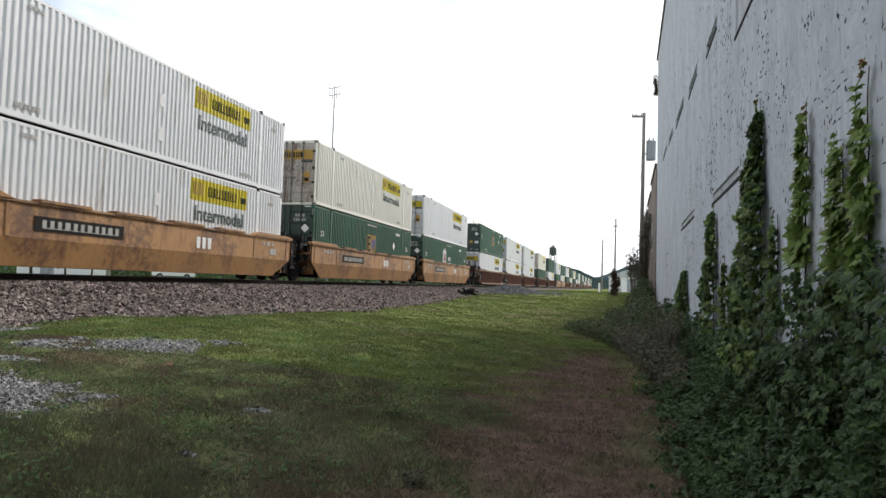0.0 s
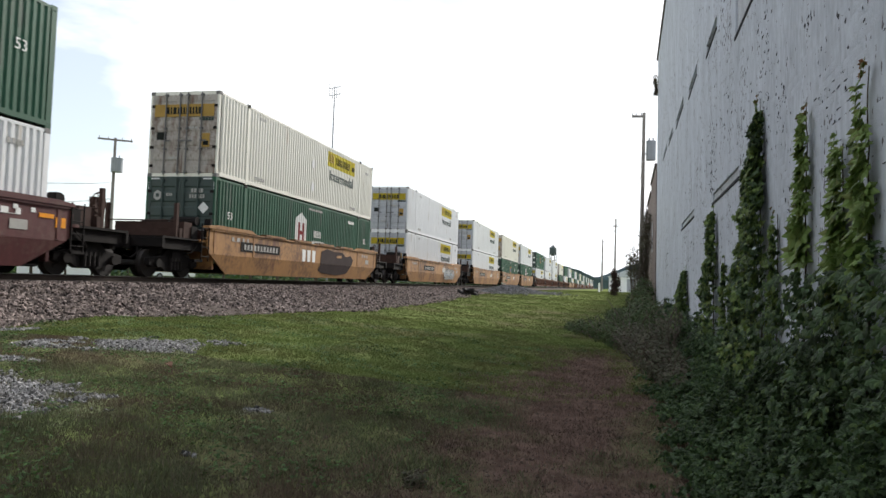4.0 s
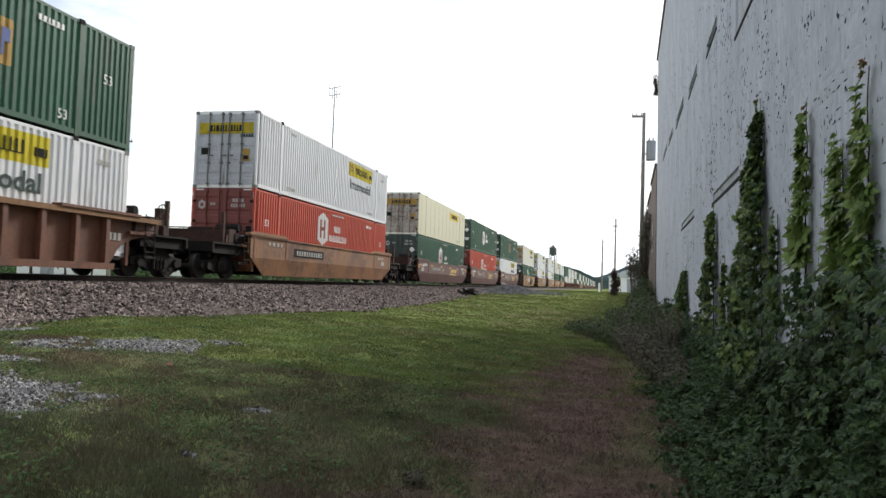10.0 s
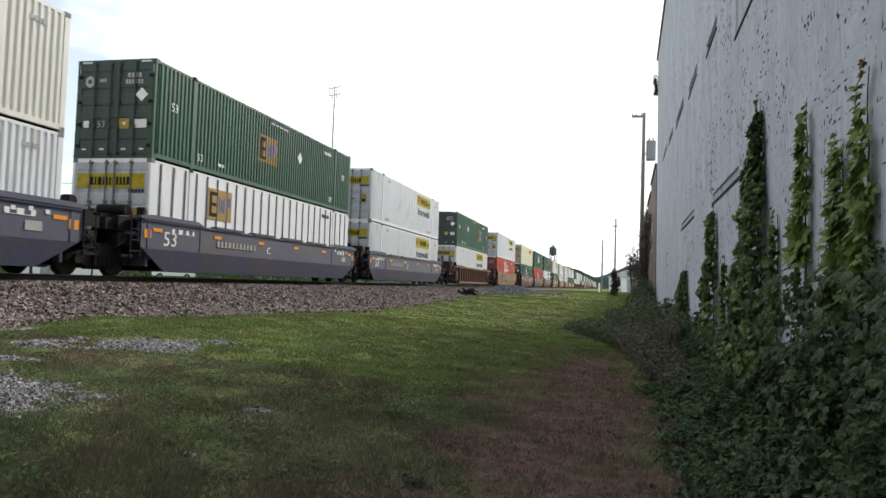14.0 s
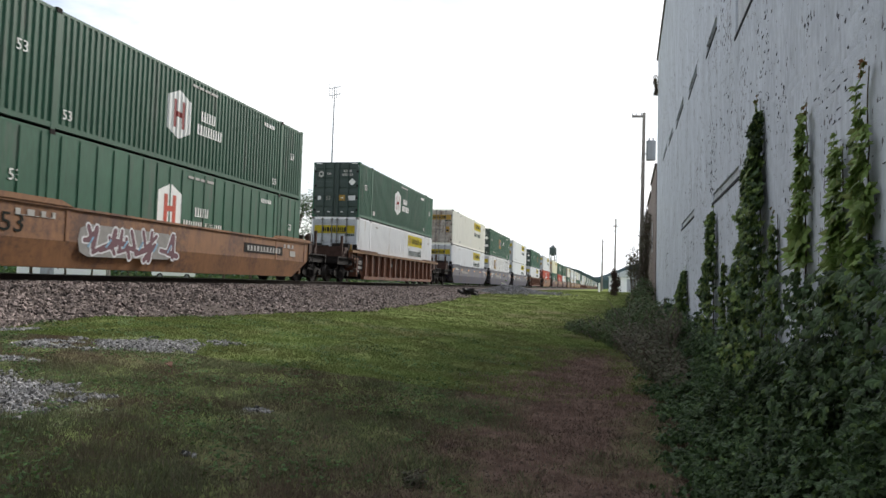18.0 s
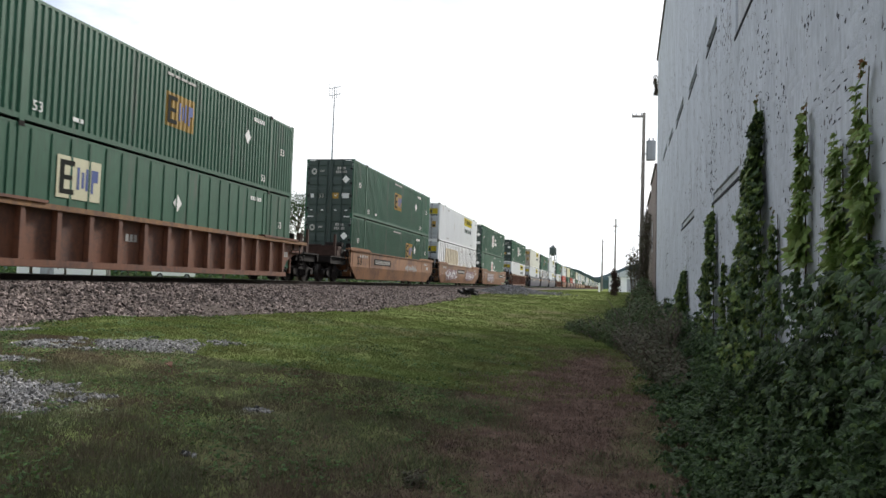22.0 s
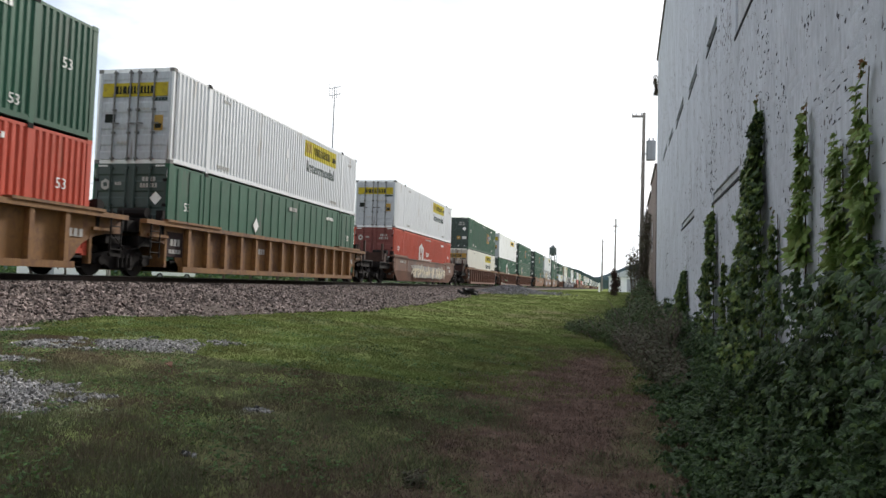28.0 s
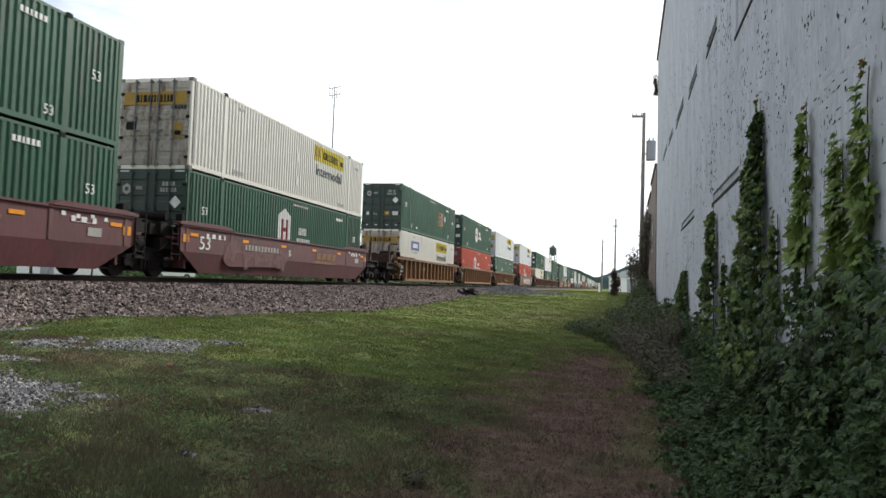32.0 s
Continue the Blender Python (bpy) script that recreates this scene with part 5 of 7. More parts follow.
def well_car(kind, paint_name, label, front, rear, n53=None, logo_y=2.2, panel_y=-3.3):
    """A well car unit: rail head at z = 0, well from -8 to 8 m. front, rear: whether these ends carry a coupler."""
    paint = M[paint_name]
    car = thing("well_car", label, "railcar", "well cars of the train")
    part("well_floor", shared(("wfloor",), lambda: finish("well_floor", boxes(*[(-1.33, 1.33, y, y + 0.5, 0.22, 0.5) for y in (-7.9, -6.2, -3.2, -0.25, 2.7, 5.7, 7.4)], (-1.33, -0.9, -7.9, 7.9, 0.2, 0.44), (0.9, 1.33, -7.9, 7.9, 0.2, 0.44)), M["iron"])), None, car, "dark cross bearers of the well")
    for s in (1, -1):
        turn = pose(0, 0, 0, 0, 0, 0 if s > 0 else 180)
        if kind == "smooth":
            def upper():
                bm = bmesh.new()
                prism(bm, [(-8.75, 0.95), (-8.55, 0.80), (8.55, 0.80), (8.75, 0.95), (8.75, 1.5), (8.6, 1.57), (-8.6, 1.57), (-8.75, 1.5)], "x", 1.44, 1.48)
                return finish("side_plate", bm, paint)
            def lower():
                bm = bmesh.new()
                o = [(-8.55, 0.797), (8.55, 0.797), (7.35, 0.17), (-7.35, 0.17)]
                xo = [1.48, 1.48, 1.37, 1.37]
                a, b = [bm.verts.new((x, y, z)) for (y, z), x in zip(o, xo)], [bm.verts.new((x - 0.04, y, z)) for (y, z), x in zip(o, xo)]
                bm.faces.new(a), bm.faces.new(b[::-1])
                for i in range(4):
                    bm.faces.new((a[i], a[(i + 1) % 4], b[(i + 1) % 4], b[i]))
                return finish("lower_plate", bm, paint)
            part("side_plate", shared(("up", paint_name), upper), None, car).matrix_basis = turn
            part("lower_plate", shared(("low", paint_name), lower), None, car).matrix_basis = turn
            part("top_chord", shared(("chord", paint_name), lambda: finish("top_chord", boxes((1.30, 1.52, -8.6, 8.6, 1.575, 1.63)), paint)), None, car).matrix_basis = turn
            for e in (1, -1) if s > 0 else ():
                def gusset():
                    bm = bmesh.new()
                    prism(bm, [(5.5, 1.632), (8.75, 1.632), (8.75, 1.70), (8.2, 1.76), (5.9, 1.76)], "x", 1.28, 1.54)
                    return finish("walkway", bm, paint)
                g = part("walkway", shared(("gus", paint_name), gusset), None, car)
                g.matrix_basis = turn if e > 0 else turn @ Matrix.Diagonal((1, -1, 1, 1))
            tab = shared(("tab", paint_name), lambda: finish("guide_plate", boxes((1.30, 1.545, -0.85, 0.85, 1.632, 1.70)), paint))
            for y in (-3.9, -1.3, 1.3, 3.9) if s > 0 and paint_name in ("tan", "navy") else ():
                part("guide_plate", tab, None, car).matrix_basis = turn @ pose(0, y, 0)
            rim = shared(("rim", paint_name), lambda: finish("stiffener", boxes((1.48, 1.495, -0.06, 0.06, 0.82, 1.56)), paint))
            for y in (-8.3, -5.6, 5.6, 8.3) if s > 0 else ():
                part("stiffener", rim, None, car).matrix_basis = turn @ pose(0, y, 0)
        else:
            def sheet():
                bm = bmesh.new()
                arch = [(7.45, 0.34)] + [(9.15 - 1.55 * math.cos(a), 0.40 + 0.72 * math.sin(a)) for a in np.linspace(0.15, 1.5, 7)]
                out = arch + [(9.35, 1.14), (9.35, 1.5)]
                prism(bm, out + [(-y, z) for y, z in out[::-1]], "x", 1.30, 1.34)
                return finish("side_plate", bm, paint)
            part("side_plate", shared(("sheet", paint_name), sheet), None, car).matrix_basis = turn
            chord = M["ochre"] if paint_name == "brown" else paint
            part("top_chord", shared(("rchord", chord.name), lambda: finish("top_chord", boxes((1.30, 1.53, -9.35, 9.35, 1.503, 1.63)), chord)), None, car).matrix_basis = turn
            part("bottom_chord", shared(("bchord", paint_name), lambda: finish("bottom_chord", boxes((1.32, 1.50, -7.45, 7.45, 0.17, 0.335)), paint)), None, car).matrix_basis = turn
            rib = shared(("rib", paint_name), lambda: finish("rib", boxes((1.342, 1.50, -0.07, 0.07, 0.337, 1.50)), paint))
            for k in range(14 if s > 0 else 0):
                part("rib", rib, None, car).matrix_basis = turn @ pose(0, -7.15 + k * 1.1, 0)
            for e in (1, -1):
                part("walkway", shared(("rwalk", paint_name), lambda: finish("walkway", boxes((1.22, 1.56, -1.5, 1.5, 1.632, 1.70)), paint)), None, car).matrix_basis = turn @ pose(0, e * 6.9, 0)
    for s, outer in ((1, front), (-1, rear)):
        end_fittings(car, s, outer, paint)
        ladder(car, s * 8.9 - 0.21, M["iron"])
    truck(car, -9.9 if rear else -9.75)
    if front:
        truck(car, 9.9)
    # reflectors and small markings on the near side
    x = 1.487 if kind == "smooth" else 1.503
    refl = shared("refl", lambda: finish("reflector", boxes((0, 0.008, -0.22, 0.22, 0, 0.10)), M["reflector"]))
    if paint_name in ("navy", "maroon", "faded_maroon"):
        for y in (-7.9, -4.6, -1.5, 1.6, 4.6, 7.9):
            part("reflector", refl, None, car).matrix_basis = pose(x, y, 1.30)
    ink = M["white_ink"] if paint_name in ("navy", "maroon", "faded_maroon") else M["grey_ink"]
    if kind == "smooth":
        back = plate(M["iron"], car, at_side(x, panel_y, 0.98), [(-1.55, 0), (1.55, 0), (1.55, 0.34), (-1.55, 0.34)], "number_panel", "dark panel with pale blocks") if "tan" in paint_name else None
        bars(M["grey_ink"], car, at_side(x + 0.01, panel_y, 1.05), (0.12, 0.12, 0.12, 0.16, 0.12, 0.12, 0.16, 0.12, 0.12, 0.16, 0.12), 0.19, 0.12)
        if "maroon" in paint_name:
            gold = M["gold_old" if paint_name == "faded_maroon" else "gold"]
            plate(gold, car, at_side(x, 2.9, 0.86), [(-1.6, -0.08), (1.25, -0.08), (1.28, -0.02), (-1.0, 0.06)], "stripe", "tapering gold stripe")
            bars(gold, car, at_side(x, 2.95, 0.98), (0.50, 0.52, 0.5, 0.46), 0.28, 0.10, "emblem", "four slanted gold blocks", slant=0.4)
        if paint_name == "tan":
            wide, high = (0.26, 0.36) if logo_y > 0 else (0.42, 0.5)
            for k in (-1, 0, 1):
                plate(M["white_ink"], car, at_side(x, logo_y + k * wide * 1.25, 0.95 if logo_y > 0 else 0.83), [(-wide * 0.34, 0), (wide * 0.34, 0), (wide * 0.42, high), (-wide * 0.42, high)], "emblem", "white emblem block")
        if paint_name in ("navy", "maroon", "faded_maroon"):
            for y in (-8.35, 8.35):
                plate(M["reflector"], car, at_side(x, y, 1.1), [(-0.16, 0), (0.16, 0), (0.16, 0.24), (-0.16, 0.24)], "reflector", "square amber reflector")
            for k in range(4):
                plate(M["white_ink"], car, at_side(x, 6.0 + 0.5 * k, 1.42 - 0.03 * (k % 2)), [(-0.07, 0), (0.07, 0), (0.05, 0.1), (-0.07, 0.1)], "tag", "small pale tag")
        bars(ink, car, at_side(x, 6.7, 1.3), (0.14, 0.2, 0.14), 0.14, 0.2)
        bars(ink, car, at_side(x, -6.6, 1.3), (0.14, 0.2, 0.14, 0.1), 0.14, 0.2)
        bars(M["grey_ink"], car, at_side(x, 7.1, 0.98), (0.5,), 0.22)
    else:
        plate(M["primer"], car, at_side(1.342, -7.7, 0.62), [(-0.42, 0), (0.42, 0), (0.42, 0.74), (-0.42, 0.74)], "number_panel", "dark stencil panel")
        for y in (-7.7, -2.1, 7.6):
            bars(M["grey_ink"], car, at_side(1.352, y, 0.95), (0.12, 0.12, 0.12), 0.2, 0.06)
        bars(M["grey_ink"], car, at_side(1.352, -7.7, 0.72), (0.12, 0.12, 0.12, 0.12), 0.12, 0.04)
    if n53:
        writing(n53, 0.42, M["white_ink"] if paint_name in ("navy", "maroon", "faded_maroon") else M["ink"], car, at_side(x, -7.25, 0.92), wide=1.2)
    return car


def graffiti(car, y, z, wide, high, mats, seed):
    """Sprayed swirls and shards: fat crossing strokes with an outline, over a cloud of paint."""
    r = random.Random(seed)
    fill, edge, shade, accent = mats
    n = max(3, round(wide / 0.62))
    fat = 0.12 if fill is M["graf_white"] else 0.24
    step = wide / n

    def spray(name, strokes, grow, low, material, label):
        bm = bmesh.new()
        for k, (x0, z0, x1, z1, w) in enumerate(strokes):
            d = Vector((x1 - x0, z1 - z0)).normalized()
            e, s = d * (w * 0.35 + grow), Vector((-d.y, d.x)) * (w / 2 + grow)
            a, b = Vector((x0, z0)), Vector((x1, z1))
            pts = [a - e - s * 0.7, a - e * 1.25, a - e + s * 0.7, a + s, b + s * 0.92, b + e + s * 0.6, b + e * 1.3, b + e - s * 0.6, b - s * 0.92, a - s]
            prism(bm, [tuple(p) for p in pts], "z", low - 0.001, low + 0.0004 * k)
        part(name, bm, material, car, label).matrix_basis = at_side(1.4855, y, z)

    cloud = [(-wide * 0.42, r.uniform(-0.1, 0.1) * high, wide * 0.42, r.uniform(-0.1, 0.1) * high, high * 0.86)]
    spray("graffiti", cloud, 0.0, 0.0015, shade, "cloud of sprayed paint")
    for i in range(n):
        cx, h, w = -wide / 2 + step * (i + 0.5), high * r.uniform(0.34, 0.48), step * fat
        strokes = []
        for j in range(4):
            a = r.uniform(-0.5, 0.5) + (math.pi / 2 if j % 2 else 0.25)
            ox, oz, long_ = cx + r.uniform(-0.42, 0.42) * step, r.uniform(-0.45, 0.45) * h, (h if j % 2 else step * 0.5) * r.uniform(0.5, 1.0)
            dx, dz = math.cos(a) * long_, math.sin(a) * long_
            strokes.append((ox - dx, max(-h, oz - dz), ox + dx, min(h, oz + dz), w * r.uniform(0.6, 1.15)))
        spray("graffiti", strokes, 0.045, 0.004, edge, "sprayed outline")
        spray("graffiti", strokes, 0.0, 0.007, fill, "sprayed swirl")
        spray("graffiti", [(cx, -h * 0.3, cx + step * 0.25, h * 0.25, w * 0.35)], 0.0, 0.0105, accent, "sprayed highlight")


LABELS = {
    "jb": "white corrugated 53-foot container with a yellow sign", "jbc": "weathered cream-white corrugated container with a yellow sign",
    "jblue": "weathered cream container with blue and yellow signs", "jbs": "smooth white sheet-sided container with an amber sign",
    "jby": "smooth aged cream container with an amber sign and rusty doors", "hub": "dark green corrugated container with a white six-sided emblem",
    "hubold": "dark green corrugated container with a tall white emblem", "hubred": "orange-red corrugated container with a white emblem",
    "hubred2": "orange-red corrugated container with a large white emblem", "emp": "dark green corrugated container with an amber square sign",
    "empr": "dark green corrugated container with an amber square sign", "empl": "dark green corrugated container with an amber square sign", "empm": "dark green corrugated container with a worn amber square sign",
    "postw": "white panelled container with black upright posts", "postwe": "white black-posted container with an amber square sign",
    "postg": "green panelled container with upright ribs", "posthub": "green rib-panelled container with a white and red emblem",
    "postemp": "dull green rib-panelled container with a pale square sign"}
CARS = {"rusty_tan": "rust-stained tan smooth-sided well car carrying stacked containers", "tan": "mustard-tan smooth-sided well car carrying stacked containers", "maroon": "maroon smooth-sided well car carrying stacked containers",
        "faded_maroon": "faded red-brown smooth-sided well car carrying stacked containers",
        "navy": "slate-blue smooth-sided well car carrying stacked containers", "brown": "rust-brown well car carrying stacked containers",
        "ochre": "ochre rib-sided well car carrying stacked containers"}
# upper, lower, car kind, paint, coupler in front, coupler behind, place of the rear container end at the start
TRAIN = {
    -2: ("jb", "hubold", "smooth", "tan", 1, 0, 49.6), -1: ("jbc", "emp", "smooth", "tan", 0, 0, 30.15), 0: ("jb", "jb", "smooth", "tan", 0, 1, 10.67),
    1: ("jb", "jb", "smooth", "tan", 1, 1, -12.8), 2: ("jbc", "hubold", "smooth", "tan", 1, 1, -36.35),
    3: ("emp", "jb", "smooth", "maroon", 1, 0, -59.9), 4: ("hub", "hubred", "smooth", "maroon", 0, 0, -79.25), 5: ("jby", "hubold", "smooth", "maroon", 0, 1, -98.65),
    6: ("jb", "hubred2", "smooth", "rusty_tan", 1, 1, -122.25), 7: ("empl", "jb", "ribbed", "brown", 1, 1, -145.7),
    8: ("jb", "jb", "smooth", "navy", 1, 0, -168.85), 9: ("empm", "postwe", "smooth", "navy", 0, 0, -188.5), 10: ("jbc", "jb", "smooth", "navy", 0, 1, -208.1),
    11: ("hub", "jb", "ribbed", "brown", 1, 1, -231.5), 12: ("hub", "posthub", "smooth", "rusty_tan", 1, 0, -255.0), 13: ("jb", "postw", "smooth", "rusty_tan", 0, 0, -274.45), 14: ("emp", "empr", "smooth", "rusty_tan", 0, 1, -293.85),
    15: ("emp", "postemp", "ribbed", "brown", 1, 0, -317.35), 16: ("jbs", "hubold", "ribbed", "brown", 0, 0, -336.8), 17: ("empr", "jbc", "ribbed", "brown", 0, 1, -356.25),
    18: ("jb", "hubred", "smooth", "brown", 1, 1, -380.1), 19: ("jb", "postg", "ribbed", "ochre", 1, 0, -403.45), 20: ("hub", "hubred", "ribbed", "ochre", 0, 0, -422.95), 21: ("empr", "jblue", "ribbed", "ochre", 0, 1, -442.5),
    22: ("jbc", "hubold", "smooth", "faded_maroon", 1, 0, -466.2), 23: ("hub", "hubold", "smooth", "faded_maroon", 0, 0, -485.7), 24: ("jb", "jb", "smooth", "faded_maroon", 0, 1, -505.2),
    -3: ("emp", "jb", "ribbed", "brown", 0, 1, 72.8), -4: ("jb", "jb", "ribbed", "brown", 0, 0, 92.2), -5: ("jb", "jb", "ribbed", "brown", 1, 0, 111.6),
    -6: ("jbc", "emp", "ribbed", "brown", 1, 1, 135.0), -7: ("emp", "jb", "ribbed", "brown", 1, 1, 158.4), -8: ("jb", "emp", "smooth", "tan", 0, 1, 181.8), -9: ("hub", "jb", "smooth", "tan", 1, 0, 201.2)}
place = 224.6
for k, (a, b) in enumerate((("jb", "emp"), ("emp", "jb"), ("jbc", "hubold"), ("hub", "jb"), ("jb", "jb"), ("emp", "emp"), ("jb", "postg"), ("hub", "jbc"), ("jb", "jb"), ("emp", "hubred"), ("jb", "jb"), ("jb", "jbc"), ("hub", "jb"), ("jb", "jb"))):
    TRAIN[-10 - k] = (a, b, "ribbed" if k % 3 == 0 else "smooth", ("rusty_tan", "brown", "maroon")[k % 3], 1, 1, place)
    place += 23.45


def travel(t):
    """How far the train has gone at t seconds; it gains speed slowly."""
    u = t / 32
    return t * (14.429 + 1.001 * u - 0.882 * u ** 2 + 1.114 * u ** 3 - 0.609 * u ** 4 + 0.147 * u ** 5)


MADE, RUNNING = {}, []


def stand(key, make, m):
    """The first of a kind is built, the next ones are copies."""
    if key in MADE:
        return copy_thing(MADE[key], m)
    MADE[key] = make()
    MADE[key].matrix_basis = m
    return MADE[key]


SPRAY = {1: (4.2, 0.85, 3.8, 0.95, ("graf_silver", "ink", "graf_grey", "graf_blue"), 3), 12: (-3.2, 0.85, 4.0, 0.95, ("graf_purple", "graf_white", "graf_grey", "graf_blue"), 5),
         13: (4.15, 0.85, 4.0, 0.95, ("graf_white", "graf_purple", "graf_purple", "graf_blue"), 8), 18: (0.5, 0.85, 9.6, 0.95, ("graf_cream", "graf_grey", "graf_grey", "primer"), 9),
         14: (2.9, 0.98, 2.5, 0.5, ("graf_grey", "rusty_tan", "rusty_tan", "graf_grey"), 12),
         22: (-3.6, 0.85, 5.0, 1.0, ("graf_smear", "faded_maroon", "faded_maroon", "graf_smear"), 17)}
for u in sorted(TRAIN, key=abs):
    up, low, kind, paint, front, rear, place = TRAIN[u]
    y = place + CL
    n53 = "53" if u in (4, 5, 8, 9, 12, 14, 22) else None
    key = (kind, paint, front, rear, n53, u if u in SPRAY or u in (2, 4, 5, 8, 9, 22) else None, u in (15, 16, 17))
    car = stand(key, lambda: well_car(kind, paint, CARS[paint], front, rear, n53 or ("" if u not in (15, 16, 17) else " "), -0.6 if u == 2 else 2.2, {12: 4.6, 13: 0.0, 1: -2.6, 2: -5.0}.get(u, -3.3)), pose(TRACK_X, y, RAIL_Z))
    if u in SPRAY:
        gy_, gz_, gw, gh, cols, seed = SPRAY[u]
        graffiti(car, gy_, gz_, gw, gh, [M[c] for c in cols], seed)
        if u == 13:
            graffiti(car, -4.0, 0.85, 4.2, 0.95, [M[c] for c in cols], 21)
        car["label"] = CARS[paint].replace("carrying", "with sprayed graffiti, carrying")
    if u == 2:
        plate(M["primer"], car, at_side(1.487, 2.7, 0.80), [(-2.0, 0), (2.0, 0), (2.25, 0.3), (1.9, 0.5), (1.2, 0.42), (0.7, 0.62), (-0.4, 0.60), (-1.2, 0.70), (-1.9, 0.55)], "patch", "dark primer patch")
        plate(M["primer"], car, at_side(1.487, 2.7, 0.795) @ pose(0, 0, 0, 10), [(-1.95, 0), (-2.15, -0.3), (-1.7, -0.42), (0.2, -0.5), (1.5, -0.38), (1.95, 0)], "patch", "dark primer patch")
        plate(M["tan"], car, at_side(1.494, 3.0, 1.12), [(-0.3, 0), (0.3, 0.02), (0.28, 0.14), (-0.28, 0.12)], "patch", "bare paint patch")
    letter = {4: "C", 5: "A", 8: "B", 9: "C", 22: "B"}.get(u)
    if letter:
        writing(letter, 0.26, M["white_ink"], car, at_side(1.487, -0.9, 0.98))
    RUNNING.append((car, y, RAIL_Z))
    for style, z in ((low, RAIL_Z + 0.502), (up, RAIL_Z + 0.502 + CH + 0.002)):
        c = stand(("box", style, u < -5), lambda: container(style, LABELS[style], u < -5), pose(TRACK_X, y, z))
        RUNNING.append((c, y, z))


def motions():
    """The train runs along +y on a straight track."""
    for ob, y, z in RUNNING:
        walk(ob, [(t, pose(TRACK_X, y + travel(t), z)) for t in range(0, 33, 2)])
    # wheels roll while they pass near by
    for car, y, z in RUNNING:
        if car.name.split(".")[0] != "well_car" or not -515 < y < 40:
            continue
        for tr in car.children:
            if tr.name.split(".")[0] != "truck":
                continue
            wy = y + tr.matrix_basis.translation.y
            for w in tr.children:
                rows, t, turn, last = [], 0.0, 0.0, 0.0
                here = w.matrix_basis.translation.copy()
                keys = [0.0]
                while t < 32.0:
                    gone = wy + travel(t)
                    t += 0.0334 if 4 < gone < 40 else 0.5
                    keys.append(min(t, 32.0))
                prev = None
                for t in keys:
                    if prev is not None:
                        step = (travel(t) - travel(prev)) / 0.42
                        turn -= math.degrees(step) if t - prev < 0.1 else 0.0
                    rows.append((t, pose(here.x, here.y, here.z, turn)))
                    prev = t
                walk(w, rows)


# ---- plants ----
def leaf_cloud(name, pts, dirs, sizes, material, parent, leaflets=5, label="", kind=""):
    """Many leaves in one mesh: each leaf is a fan of folded leaflets that droops along its own axis."""
    n = len(pts)
    P, D, S = np.asarray(pts, float), np.asarray(dirs, float), np.asarray(sizes, float)
    D /= np.linalg.norm(D, axis=1, keepdims=True) + 1e-9
    up = np.tile((0.0, 0.0, 1.0), (n, 1)) + rng.normal(0, 0.35, (n, 3))
    A = np.cross(D, up)
    A /= np.linalg.norm(A, axis=1, keepdims=True) + 1e-9
    B = np.cross(A, D)                       # in the leaf's plane, upwards
    V, F = [], []
    fan = {5: (-1.35, -0.7, 0.0, 0.7, 1.35), 3: (-1.0, 0.0, 1.0), 1: (0.0,)}[leaflets]
    for j, a in enumerate(fan):
        long_ = 1.0 - 0.16 * abs(a)
        ax, bx = math.sin(a), -math.cos(a)   # leaflets hang
        tip = P + S[:, None] * long_ * (A * ax + B * bx + D * 0.10)
        w = 0.26 if leaflets > 1 else 0.42
        mid = P + S[:, None] * long_ * 0.5 * (A * ax + B * bx) + D * S[:, None] * 0.14
        l = mid + S[:, None] * w * (A * -bx + B * ax) - D * S[:, None] * 0.08
        r = mid - S[:, None] * w * (A * -bx + B * ax) - D * S[:, None] * 0.08
        base = j * 5
        V += [P, l, tip, r, mid]
        F += [(base, base + 1, base + 4), (base + 1, base + 2, base + 4), (base + 2, base + 3, base + 4), (base + 3, base, base + 4)]
    k = 5 * len(fan)
    V = np.stack(V, 1).reshape(-1, 3)
    F = (np.array(F)[None] + k * np.arange(n)[:, None, None]).reshape(-1, 3)
    ob = new(name, raw(name, V.tolist(), F.tolist(), material))
    ob.parent = parent
    return tagged(ob, label, kind=kind)


# the ground's cover on a fine grid, to sow the grass by
GX, GY, GS = -11.0, 2.8, 0.1
gw, gh = 137, 467
COVER = np.zeros((gh, gw, 5))
for j in range(gh):
    y = GY + j * GS
    toe = toe_x(y)
    for i in range(gw):
        x = GX + i * GS
        COVER[j, i] = (ground_z(x, y), bare_at(x, y), gravel_at(x, y), x - toe, noise.noise((x * 1.6, y * 1.6, 40)) + 0.6 * noise.noise((x * 5, y * 5, 44)))


def sampled(x, y):
    i, j = np.clip((x - GX) / GS, 0, gw - 1.001), np.clip((y - GY) / GS, 0, gh - 1.001)
    a, b = i.astype(int), j.astype(int)
    u, v = (i - a)[:, None], (j - b)[:, None]
    return (COVER[b, a] * (1 - u) + COVER[b, a + 1] * u) * (1 - v) + (COVER[b + 1, a] * (1 - u) + COVER[b + 1, a + 1] * u) * v


